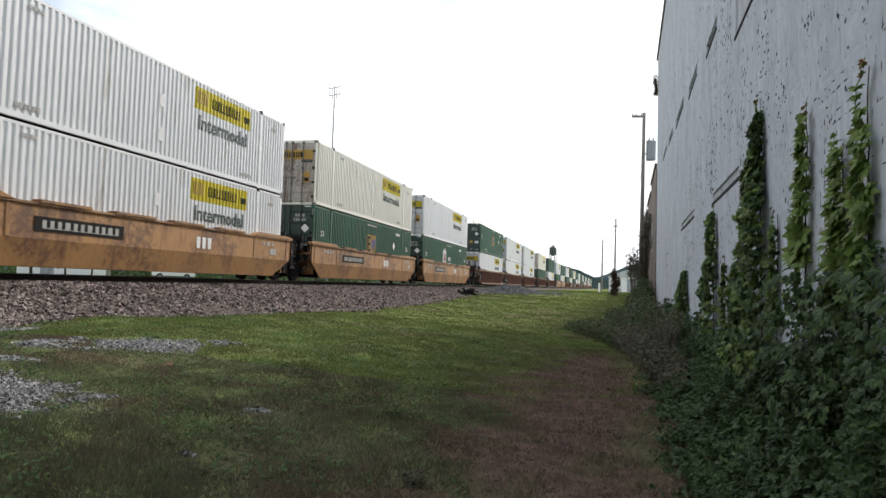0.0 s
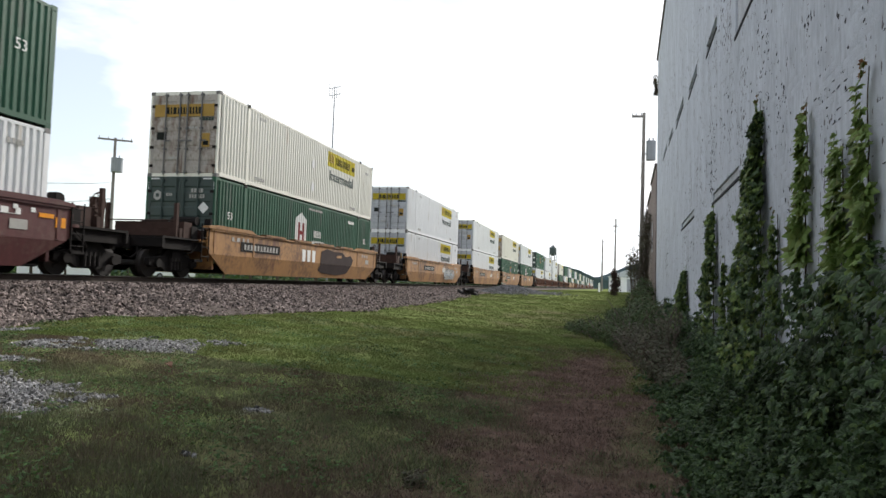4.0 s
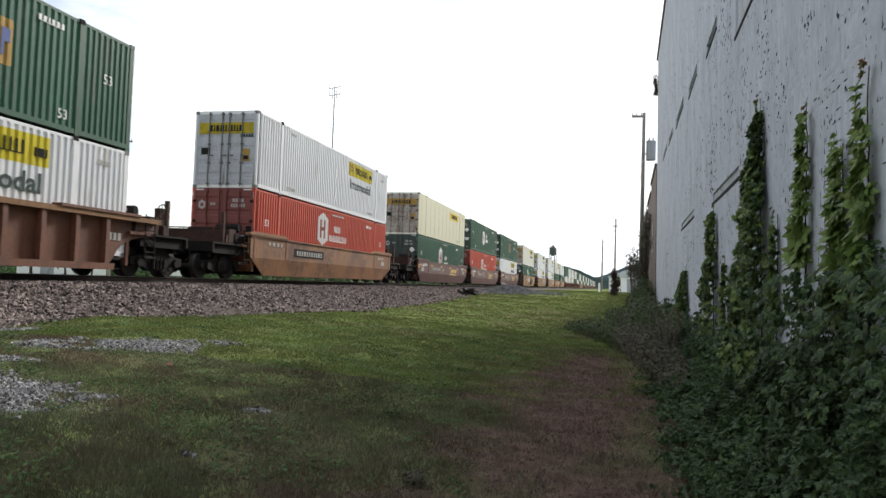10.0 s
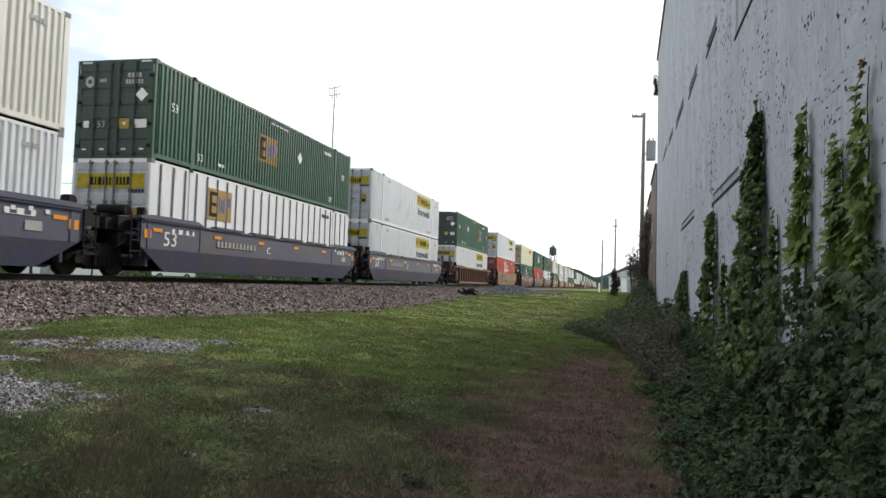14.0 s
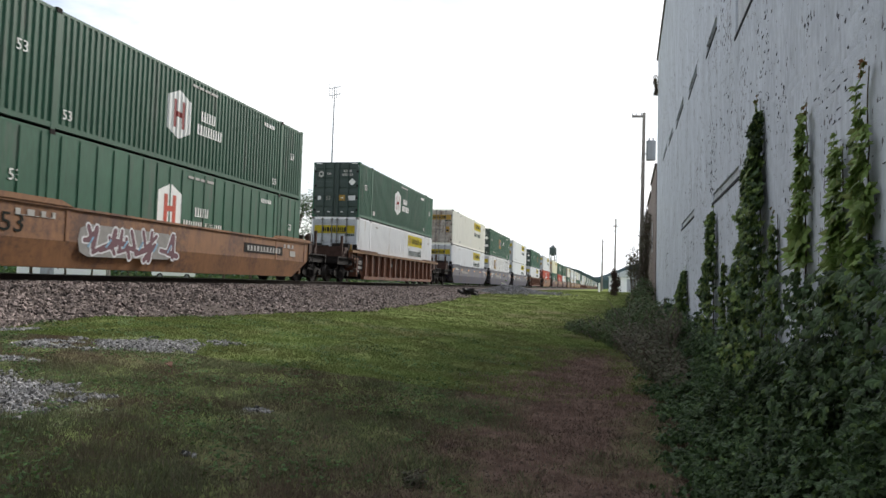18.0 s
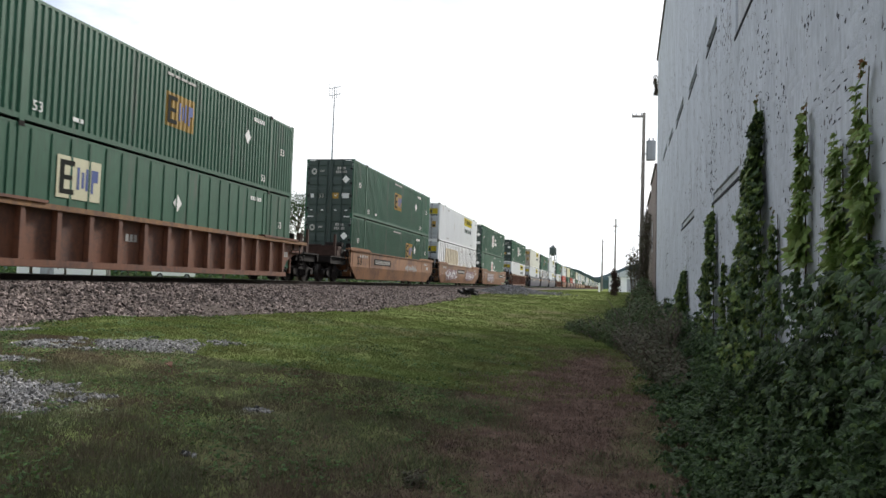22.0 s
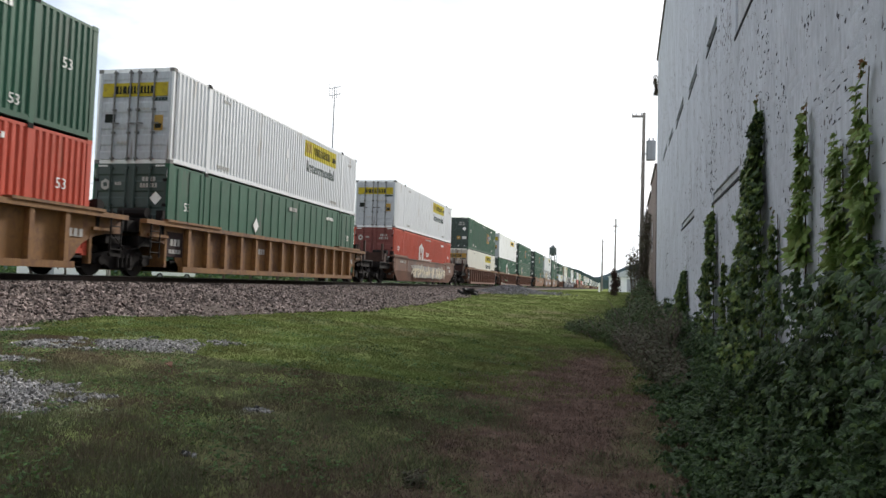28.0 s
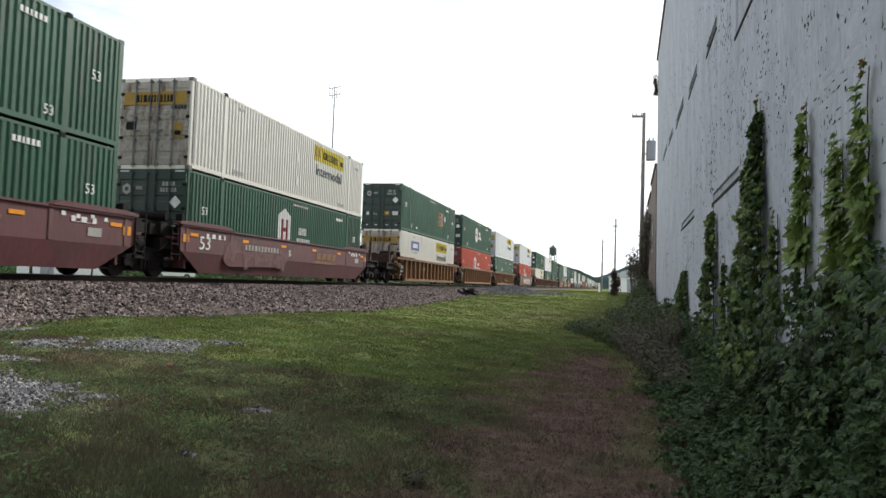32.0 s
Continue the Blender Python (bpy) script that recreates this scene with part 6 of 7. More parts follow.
def blades(name, x0, x1, y0, y1, tries, height, width, dry, label):
    """Grass: leaning blades of one triangle, none on gravel, dry and flat on the bare strip."""
    x, y = rng.uniform(x0, x1, tries), y0 + (y1 - y0) * rng.random(tries) ** 1.15
    z, bare, grav, off, tuft = sampled(x, y).T
    if y0 > 45:
        z = np.array([ground_z(a, b) for a, b in zip(x, y)])
    keep = (off > rng.uniform(-0.5, 0.25, tries)) & (x < WALL_X + WALL_K * y - 0.3) & (grav < rng.uniform(0.05, 0.9, tries)) & (tuft > rng.uniform(-1.6, -0.6, tries))
    keep &= (bare > 0.12 + 0.5 * rng.random(tries)) if dry else (bare < rng.uniform(0.3, 1.0, tries))
    if dry:
        keep &= x > -2.4 + rng.normal(0, 0.3, tries)
    P = np.stack([x, y, z - 0.004], 1)[keep]
    n = len(P)
    H = height * rng.uniform(0.5, 1.3, n) * (0.85 + 0.55 * tuft[keep])
    a, tilt = rng.uniform(0, math.tau, n), np.abs(rng.normal(0, 0.45, n)) * (4.0 if dry or y0 >= 20 else 2.0)
    lean = np.stack([np.cos(a) * tilt, np.sin(a) * tilt, np.ones(n)], 1)
    lean /= np.linalg.norm(lean, axis=1, keepdims=True)
    b = rng.uniform(0, math.pi, n)
    side = np.stack([np.cos(b), np.sin(b), np.zeros(n)], 1) * (width * rng.uniform(0.6, 1.3, n))[:, None]
    V = np.stack([P - side, P + side, P + lean * H[:, None]], 1).reshape(-1, 3)
    me = bpy.data.meshes.new(name)
    me.vertices.add(3 * n), me.loops.add(3 * n), me.polygons.add(n)
    me.vertices.foreach_set("co", V.ravel())
    me.loops.foreach_set("vertex_index", np.arange(3 * n, dtype=np.int32))
    me.polygons.foreach_set("loop_start", np.arange(0, 3 * n, 3, dtype=np.int32))
    me.update(calc_edges=True)
    # The near strips get the shaded colour, those beyond 9 m the sunlit one.
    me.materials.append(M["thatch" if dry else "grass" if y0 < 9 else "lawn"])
    return tagged(new(name, me), label, "grass", kind="stuff")


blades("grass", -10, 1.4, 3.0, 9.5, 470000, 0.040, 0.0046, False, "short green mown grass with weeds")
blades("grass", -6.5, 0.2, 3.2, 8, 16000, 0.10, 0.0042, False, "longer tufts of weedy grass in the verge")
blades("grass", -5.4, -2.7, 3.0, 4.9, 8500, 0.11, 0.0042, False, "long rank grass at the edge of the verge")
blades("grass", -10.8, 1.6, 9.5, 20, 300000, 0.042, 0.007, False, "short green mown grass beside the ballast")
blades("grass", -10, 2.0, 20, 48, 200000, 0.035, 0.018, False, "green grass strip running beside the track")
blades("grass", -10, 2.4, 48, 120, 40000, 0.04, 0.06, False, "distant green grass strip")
blades("dry_grass", -10, 1.3, 3.8, 20, 260000, 0.065, 0.0046, True, "dry brown cut grass on the trodden strip")

# weeds with broad leaves that stand among the grass
pts, dirs, siz = [], [], []
while len(pts) < 11000:
    x, y = random.uniform(-10, 0.6), 3.4 + 14 * random.random() ** 1.5
    if x < toe_x(y) + 0.1 or noise.noise((x * 1.1, y * 1.1, 60)) < 0.05 or gravel_at(x, y) > 0.3 or bare_at(x, y) > 0.55:
        continue
    pts.append((x, y, ground_z(x, y) + random.uniform(0.015, 0.06))), dirs.append((random.gauss(0, 0.5), random.gauss(0, 0.5), 1)), siz.append(random.uniform(0.015, 0.045))
leaf_cloud("weeds", pts, dirs, siz, M["clover"], None, 3, "low broad-leaved weeds in the lawn", "stuff")
bpy.data.objects["weeds"]["category"] = "weeds"

# creepers on the white wall, in the wall's own space: near y, far y, top of the leaves, top of the tip, how far they stand out, leaves, size
VINES = [(16.2, 19.6, 1.98, 2.15, 0.46, 1500, 0.085), (11.15, 13.4, 2.8, 2.95, 0.26, 1500, 0.08), (10.6, 11.2, 1.9, 2.1, 0.06, 250, 0.075), (7.1, 9.3, 3.42, 3.64, 0.31, 2300, 0.08), (9.0, 10.2, 1.9, 2.1, 0.25, 700, 0.075), (7.08, 7.5, 2.15, 2.35, 0.09, 350, 0.07), (5.5, 6.9, 2.78, 3.0, 0.12, 90, 0.112), (4.8, 5.65, 2.45, 2.6, 0.12, 85, 0.112), (4.15, 5.15, 2.52, 2.9, 0.13, 105, 0.112), (3.0, 4.3, 2.3, 2.6, 0.16, 170, 0.112)]
for k, (a, b, top, tip, out_most, count, size) in enumerate(VINES):
    r = random.Random(100 + k)
    vine = thing("creeper_vine", "green creeper climbing the white brick wall", "vine", "creepers on the wall", at=WALL)
    mid, half = (a + b) / 2, (b - a) / 2
    line, p = [], Vector((-0.03, mid, 0.1))
    while p.z < tip:
        line.append(p.copy())
        p += Vector((r.uniform(-0.004, 0.004), r.uniform(-0.03, 0.03), 0.12))
        p.x = min(-0.012, max(-0.05, p.x))
    stem = bmesh.new()
    pipe(stem, line, [0.010 * (1.15 - q.z / tip) + 0.002 for q in line], 5)
    part("stem", stem, M["bark"], vine, "thin woody stem")
    pts, dirs, siz = [], [], []
    while len(pts) < count * (1 if a > 7 else 1.35):
        u = r.random() ** (0.85 if a > 7 else 1.6)
        z = 0.1 + u * (top - 0.1)
        c = float(np.interp(z, [q.z for q in line], [q.y for q in line]))
        wob = 0.8 + 0.35 * noise.noise((z * 2.1, k * 7.0, 1)) + 0.3 * noise.noise((z * 7, k * 3.0, 5))
        y = c + (half * (1 - u) ** 0.85 + 0.04) * wob * r.uniform(-1, 1)
        out = 0.02 + (out_most * (1 - u) ** 0.6 + 0.06) * wob * r.random() ** 0.5
        pts.append((-out, y, z)), dirs.append((-1, r.gauss(0, 0.6), r.gauss(0.5 if a < 7 else 0.3, 0.5))), siz.append(size * r.uniform(0.5, 1.1))
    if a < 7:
        # low down the creeper is thick, shade put into its colour, higher up loose
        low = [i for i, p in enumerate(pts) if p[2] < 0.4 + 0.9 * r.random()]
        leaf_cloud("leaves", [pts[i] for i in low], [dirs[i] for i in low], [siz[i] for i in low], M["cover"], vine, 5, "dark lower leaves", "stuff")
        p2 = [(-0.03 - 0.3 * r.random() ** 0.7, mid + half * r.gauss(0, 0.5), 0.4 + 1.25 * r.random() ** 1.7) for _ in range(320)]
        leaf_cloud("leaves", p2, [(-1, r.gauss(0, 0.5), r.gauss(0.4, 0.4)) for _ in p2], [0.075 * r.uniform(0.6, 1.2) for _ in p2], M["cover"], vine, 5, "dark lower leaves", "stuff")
        keep = sorted(set(range(len(pts))) - set(low))
        pts, dirs, siz = [pts[i] for i in keep], [dirs[i] for i in keep], [siz[i] for i in keep]
    else:
        # half of the leaves, picked at random, take the shaded colour
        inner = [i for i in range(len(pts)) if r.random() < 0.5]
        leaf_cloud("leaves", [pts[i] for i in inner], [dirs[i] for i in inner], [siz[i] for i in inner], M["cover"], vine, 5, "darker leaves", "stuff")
        keep = sorted(set(range(len(pts))) - set(inner))
        pts, dirs, siz = [pts[i] for i in keep], [dirs[i] for i in keep], [siz[i] for i in keep]
    leaf_cloud("leaves", pts, dirs, siz, M["ivy"], vine, 5, "five-fingered leaves", "stuff")
    # single drooping leaves round the thin tip
    one = None
    n_tip = 26 if a < 10 else 8
    for j in range(n_tip):
        z = top - 1.0 + (tip - top + 1.0) * (j + 0.5) / n_tip
        y = float(np.interp(z, [q.z for q in line], [q.y for q in line])) + r.uniform(-0.09, 0.09)
        if one is None or j % 4 == 0:
            lf = leaf_cloud("leaf", [(0, 0, 0), (0.01, 0.03, -0.01)], [(-1, 0.5, 0.3), (-1, -0.5, 0.5)], [size * 1.55, size * 1.2], M["ivy_tip" if z > top + 0.1 else "ivy"], vine)
            one = lf.data
        else:
            lf = part("leaf", one, None, vine)
        lf.matrix_basis = pose(-0.06, y, z, r.uniform(-40, 40), r.uniform(-10, 25), r.uniform(-40, 40)) @ Matrix.Scale(r.uniform(0.7, 1.1) * (1.2 - 0.8 * j / n_tip), 4)

# the mass of creeper that spills over the ground along the wall
mass = thing("creeper_thicket", "thick dark green creeper spilling over the ground along the wall", "creeper", at=WALL)
r = random.Random(7)
for y0, y1, count, size in ((2.5, 6.5, 17000, 0.040), (6.5, 11, 12500, 0.048), (11, 17, 6000, 0.066), (17, 27, 2500, 0.11)):
    pts, dirs, siz = [], [], []
    while len(pts) < count:
        y = r.uniform(y0, y1)
        wide = (0.86 if y < 12 else 0.86 - 0.03 * (y - 12)) + 0.34 * noise.noise((y * 1.1, 0, 77)) + 0.16 * noise.noise((y * 3.7, 0, 79))
        u = r.random() ** 0.9
        lump = 1 + 0.55 * noise.noise((y * 1.7, u * 2.5, 70)) + 0.45 * noise.noise((y * 4.5, u * 6, 71))
        high = (0.82 + 0.6 * smooth(6.5, 4.5, y)) * lump
        top = high * (1 - u) ** 1.25 + 0.05
        z = ground_z(1.2, y) + max(0.02, top * (1 - 0.45 * r.random() ** 1.5))
        if noise.noise((y * 3.5, u * 5, z * 3.5)) < -0.2 or noise.noise((y * 9, u * 9, z * 8)) < -0.3:
            continue
        if u > 0.85 and r.random() < 0.4:
            u += abs(r.gauss(0, 0.12))
        k = 0.75 + 0.6 * (noise.noise((y * 2.3, u * 3, 90)) + 0.5)
        pts.append((-0.05 - wide * u, y, z)), dirs.append((-0.7 + r.gauss(0, 0.6), r.gauss(0, 0.7), 0.6 + r.gauss(0, 0.6))), siz.append(size * k * r.uniform(0.45, 1.25))
    # the thicket wears the shaded leaf colour throughout
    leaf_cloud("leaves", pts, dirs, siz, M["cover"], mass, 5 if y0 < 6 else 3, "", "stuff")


def bush(name, label, category, centre, lobes, count, size, material, twigs=20, seed=1):
    """A shrub: bent twigs and loose leaves in overlapping lobes (dx, dy, z, rx, ry, rz)."""
    r = random.Random(seed)
    x, y = centre
    b = thing(name, label, category, at=pose(x, y, ground_z(x, y)))
    bm = bmesh.new()
    for _ in range(twigs):
        l = r.choice(lobes)
        p = Vector((l[0] * 0.6 + r.gauss(0, 0.1), l[1] * 0.6 + r.gauss(0, 0.1), 0))
        end = Vector((l[0] + r.gauss(0, l[3] * 0.5), l[1] + r.gauss(0, l[4] * 0.5), l[2] + abs(r.gauss(0, l[5] * 0.6))))
        for i in range(3):
            q = p.lerp(end, (i + 1) / 3) + Vector((r.gauss(0, 0.03), r.gauss(0, 0.03), 0))
            tube(bm, p, q, 0.014 - 0.003 * i, n=4)
            p = q
    part("brushwood", bm, M["bark"], b, "bare brown twigs")["kind"] = "stuff"
    pts, dirs, siz = [], [], []
    while len(pts) < count:
        l = r.choice(lobes)
        v = Vector((r.gauss(0, 1), r.gauss(0, 1), r.gauss(0, 1))).normalized() * r.random() ** 0.4
        q = Vector((l[0] + v.x * l[3], l[1] + v.y * l[4], l[2] + v.z * l[5]))
        if q.z < 0.02 or noise.noise((q.x * 3, q.y * 3, q.z * 3)) < -0.25:
            continue
        pts.append(q), dirs.append((v.x + r.gauss(0, 0.5), v.y + r.gauss(0, 0.5), v.z + 0.4)), siz.append(size * r.uniform(0.6, 1.3))
    leaf_cloud("leaves", pts, dirs, siz, material, b, 3, "", "stuff")
    return b


bush("brush_clump", "dull brownish brush along the edge of the worn path", "brush", (0.85, 12.0), [(0.1, -1.2, 0.2, 0.3, 0.9, 0.25), (0, 0, 0.3, 0.35, 0.9, 0.35), (-0.1, 1.5, 0.35, 0.4, 0.9, 0.4), (-0.2, 3.2, 0.35, 0.45, 1.0, 0.45), (0.3, 3.0, 0.6, 0.4, 1.3, 0.5), (-0.35, 4.6, 0.35, 0.45, 1.0, 0.4)], 5500, 0.045, M["scrub"], 110, 3)
bush("weed_clump", "rank green weeds at the edge of the mown grass", "weeds", (0.3, 18.0), [(0, 0, 0.25, 0.45, 0.9, 0.3), (-0.3, 1.6, 0.3, 0.5, 0.9, 0.35), (-0.8, 3.0, 0.25, 0.5, 0.9, 0.35), (0.5, 2.2, 0.5, 0.6, 1.4, 0.45), (-1.2, 4.2, 0.2, 0.4, 0.8, 0.28), (0.1, 4.4, 0.5, 0.8, 1.2, 0.4)], 5500, 0.055, M["weeds"], 90, 4)
bush("weed_clump", "tall green weeds growing against the building", "weeds", (1.1, 25.0), [(0, 0, 0.4, 0.8, 2.2, 0.45), (0.2, 3.5, 0.5, 0.7, 2.4, 0.6), (-0.6, 1.5, 0.3, 0.6, 1.6, 0.3)], 4500, 0.08, M["weeds"], 70, 5)
bush("shrub", "straggling shrub overgrown with vines by the utility pole", "shrub", (1.75, 40.5), [(0.05, 0, 1.0, 0.75, 1.0, 1.0), (-0.15, 0.3, 2.4, 0.6, 0.8, 1.0), (0.12, 0.3, 3.6, 0.4, 0.7, 0.9), (-0.55, 0, 2.2, 0.4, 0.6, 0.9), (0.2, 0.6, 4.6, 0.25, 0.5, 0.7)], 2300, 0.07, M["scrub"], 160, 6)
bush("shrub", "low green shrub at the end of the warehouse", "shrub", (1.35, 35.0), [(0, 0, 0.5, 0.6, 1.2, 0.6), (0.3, 1.0, 0.8, 0.5, 1.0, 0.8)], 1800, 0.10, M["weeds"], 40, 7)
bush("shrub", "narrow dark reddish shrub standing in the grass strip", "shrub", (0.41, 60.0), [(0, 0, 0.5, 0.55, 0.4, 0.6), (0.1, 0, 1.1, 0.4, 0.3, 0.6), (-0.05, 0, 1.7, 0.25, 0.2, 0.5)], 1500, 0.085, M["redbush"], 40, 8)
tuft = bush("weed_tuft", "dry weeds hanging from a crack high on the warehouse corner", "weeds", (0.0, 0.0), [(0, 0, 0.35, 0.14, 0.25, 0.4), (-0.08, 0, 0.8, 0.12, 0.2, 0.4)], 130, 0.075, M["scrub"], 26, 14)
tuft.matrix_basis = WALL @ pose(-0.08, WALL_END - 0.3, 11.0)
bush("weed_tuft", "small dark dry weed tuft in the lawn", "weeds", (-1.35, 5.15), [(0, 0, 0.05, 0.11, 0.11, 0.07)], 240, 0.02, M["scrub"], 5, 9)


def tree(x, y, high, crown, leaves, leaf, seed, label):
    """A tapered trunk, limbs, and clumps of leaves at the limbs' ends."""
    r = random.Random(seed)
    t = thing("tree", label, "tree", "trees beyond the track", at=pose(x, y, ground_z(x, y) - 0.05))
    bm = bmesh.new()
    p, rad = Vector((0, 0, 0)), 0.022 * high
    for k in range(6):
        q = p + Vector((r.gauss(0, 0.03) * high * 0.3, r.gauss(0, 0.03) * high * 0.3, high * 0.14))
        tube(bm, p, q, rad, rad * 0.8, 8)
        p, rad = q, rad * 0.8
    part("trunk", bm, M["bark"], t, "tapered brown trunk")
    limbs, ends = bmesh.new(), []
    for k in range(16):
        a, z0 = k * 2.4 + r.random(), high * r.uniform(0.22, 0.75)
        reach = crown * r.uniform(0.55, 1.05) * (1.15 - 0.55 * abs(z0 / high - 0.45) * 2)
        e = Vector((math.cos(a) * reach, math.sin(a) * reach, z0 + high * r.uniform(0.08, 0.25)))
        m_ = Vector((0, 0, z0)).lerp(e, 0.5) + Vector((0, 0, 0.04 * high))
        tube(limbs, (0, 0, z0), m_, 0.007 * high, 0.004 * high, 5), tube(limbs, m_, e, 0.004 * high, 0.0015 * high, 5)
        ends += [e, m_ + Vector((r.gauss(0, 0.3), r.gauss(0, 0.3), 0.06 * high))]
    ends += [Vector((r.gauss(0, 0.2) * crown, r.gauss(0, 0.2) * crown, high * r.uniform(0.8, 0.95))) for _ in range(5)]
    part("limbs", limbs, M["bark"], t, "spreading limbs")
    pts, dirs, siz = [], [], []
    for _ in range(leaves):
        e = r.choice(ends)
        v = Vector((r.gauss(0, 1), r.gauss(0, 1), r.gauss(0, 0.8))) * crown * 0.2
        pts.append(e + v), dirs.append(v + Vector((0, 0, 0.3 * crown))), siz.append(leaf * r.uniform(0.6, 1.3))
    leaf_cloud("crown", pts, dirs, siz, M["tree"], t, 1, "uneven dark green crown", "stuff")


def polar(az, d):
    return d * math.sin(radians(az)), d * math.cos(radians(az))


TREES = [(-27.6, 72, 6.9, 2.6), (-25.6, 78, 9.6, 2.8), (-24.2, 75, 9.4, 3.0), (-22.8, 80, 10.2, 3.0), (-29.6, 76, 6.0, 2.4), (-44.5, 66, 5.6, 2.6), (-42.3, 70, 6.2, 2.8), (-40.2, 72, 4.6, 2.4), (-38.6, 74, 4.4, 2.6), (-36.2, 94, 4.8, 2.6), (-34.2, 96, 5.2, 2.5), (-31.8, 95, 5.2, 2.4), (-20.3, 90, 8.5, 3.2), (-17.6, 100, 8.0, 3.0), (-10.85, 130, 12.6, 2.6), (-14.5, 120, 7.5, 3.2), (-47, 66, 6.0, 2.8), (-50, 64, 6.5, 3.0)]
for k, (az, d, h, c) in enumerate(TREES):
    tree(*polar(az, d), h, c, 2600, 0.20, 300 + k, "broad green tree standing beyond the railway" if h > 7 else "low green tree in the hedgerow beyond the railway")
# undergrowth behind the line, low and continuous
pts, dirs, siz = [], [], []
for _ in range(9000):
    az, d = random.uniform(-52, -8), random.uniform(88, 104)
    x, y = polar(az, d)
    pts.append((x, y, 0.6 + abs(random.gauss(0, 1.0)))), dirs.append((0.5, -0.6, random.gauss(0.3, 0.5))), siz.append(random.uniform(0.25, 0.5))
hedge = leaf_cloud("hedgerow", pts, dirs, siz, M["tree"], None, 1, "low green hedgerow beyond the railway", "stuff")
hedge["category"] = "hedge"

# ---- poles and wires ----
def utility_pole(x, y, high, radius, label, arms=(), can=None):
    z = ground_z(x, y)
    p = thing("utility_pole", label, "utility pole", "utility poles", at=pose(x, y, z - 0.1))
    bm = bmesh.new()
    tube(bm, (0, 0, 0), (0, 0, high), radius, radius * 0.62, 10)
    part("pole", bm, M["pole"], p, "round weathered timber pole")
    for az, length, dz, off in arms:
        bm = boxes((-length / 2, length / 2, -0.05, 0.05, -0.06, 0.06))
        arm = part("crossarm", bm, M["pole"], p, "timber crossarm")
        arm.matrix_basis = pose(off, 0, high - dz, 0, 0, az)
        for e in (-0.46, -0.2, 0.2, 0.46):
            bm = bmesh.new()
            tube(bm, (e * length, 0, 0.06), (e * length, 0, 0.22), 0.035, 0.02, 8)
            part("insulator", bm, M["grey_can"], arm)
    if can:
        dx, dz, rad, tall = can
        bm = bmesh.new()
        tube(bm, (dx, 0, high - dz), (dx, 0, high - dz + tall), rad, n=14)
        tube(bm, (dx, 0, high - dz + tall), (dx, 0, high - dz + tall + 0.05), rad * 1.06, n=14)
        for e in (-0.4, 0.4):
            tube(bm, (dx + e * rad, 0, high - dz + tall), (dx + e * rad, 0, high - dz + tall + 0.25), 0.04, n=6)
        box(bm, min(0, dx), max(0, dx), -0.04, 0.04, high - dz + tall * 0.3, high - dz + tall * 0.4)
        part("transformer", bm, M["grey_can"], p, "grey transformer can")
    return Vector((x, y, z - 0.1 + high))


def wire(points, sag, radius=0.012):
    cable = bmesh.new()
    line = [Vector(points[0])]
    for a, b in zip(points, points[1:]):
        a, b = Vector(a), Vector(b)
        line += [a.lerp(b, k / 12) - Vector((0, 0, sag * 4 * (k / 12) * (1 - k / 12))) for k in range(1, 13)]
    pipe(cable, line, float(radius), 4)
    w = new("overhead_wire", finish("overhead_wire", cable, M["wire"]))
    tagged(w, "thin dark overhead wire slung between poles", "wire", "overhead wires")


t1 = utility_pole(1.74, 43, 11.1, 0.14, "tall weathered timber utility pole with a grey transformer", [(0, 0.75, 0.2, -0.3)], (0.42, 2.75, 0.27, 1.05))
t2 = utility_pole(*polar(0.39, 116), 11.5, 0.17, "weathered timber utility pole in the distance", [(0, 0.9, 1.2, 0)])
t3 = utility_pole(*polar(-0.56, 160), 11.2, 0.2, "plain grey timber pole in the distance")
t4 = utility_pole(*polar(-37.5, 60), 10.8, 0.15, "timber utility pole with crossarm and transformers beyond the track", [(37, 2.4, 0.15, 0)], (0.25, 2.6, 0.42, 1.0))
t5 = utility_pole(*polar(-6.2, 190), 9.0, 0.2, "timber pole far along the track")
t6 = utility_pole(*polar(-52, 66), 9.5, 0.15, "timber utility pole beyond the track", [(50, 2.4, 0.15, 0)])
wire([t1 - Vector((0.9, 0, 0.1)), t2 - Vector((0.5, 0, 1.5))], 1.0, 0.010)
wire([t1 - Vector((0, 0, 3.2)), t2 - Vector((0, 0, 4.0))], 1.0, 0.014)
wire([t2 - Vector((0, 0, 5.0)), t3 - Vector((0, 0, 3.8)), t5 - Vector((0, 0, 0.4))], 1.0, 0.016)
wire([t2 - Vector((0, 0, 1.5)), t3 - Vector((0, 0, 0.5))], 0.8, 0.02)
wire([t6 - Vector((0, 0, 1.4)), t4 - Vector((0, 0, 3.4))], 0.6, 0.016)
wire([t6 - Vector((0, 0, 2.6)), t4 - Vector((0, 0, 4.6))], 0.9, 0.016)

x, y = polar(-21.87, 55)
mast = thing("radio_mast", "slender galvanised radio mast with a dipole aerial", "antenna", at=pose(x, y, ground_z(x, y)))
bm = bmesh.new()
tube(bm, (0, 0, -0.1), (0, 0, 14.4), 0.08, 0.045, 8)
part("pole", bm, M["galv"], mast, "thin steel pole")
bm = bmesh.new()
tube(bm, (0, 0, 14.3), (0, 0, 15.4), 0.035, n=6)
for dz in (14.75, 15.3):
    tube(bm, (-0.5, 0.2, dz), (0.55, -0.22, dz), 0.028, n=6)
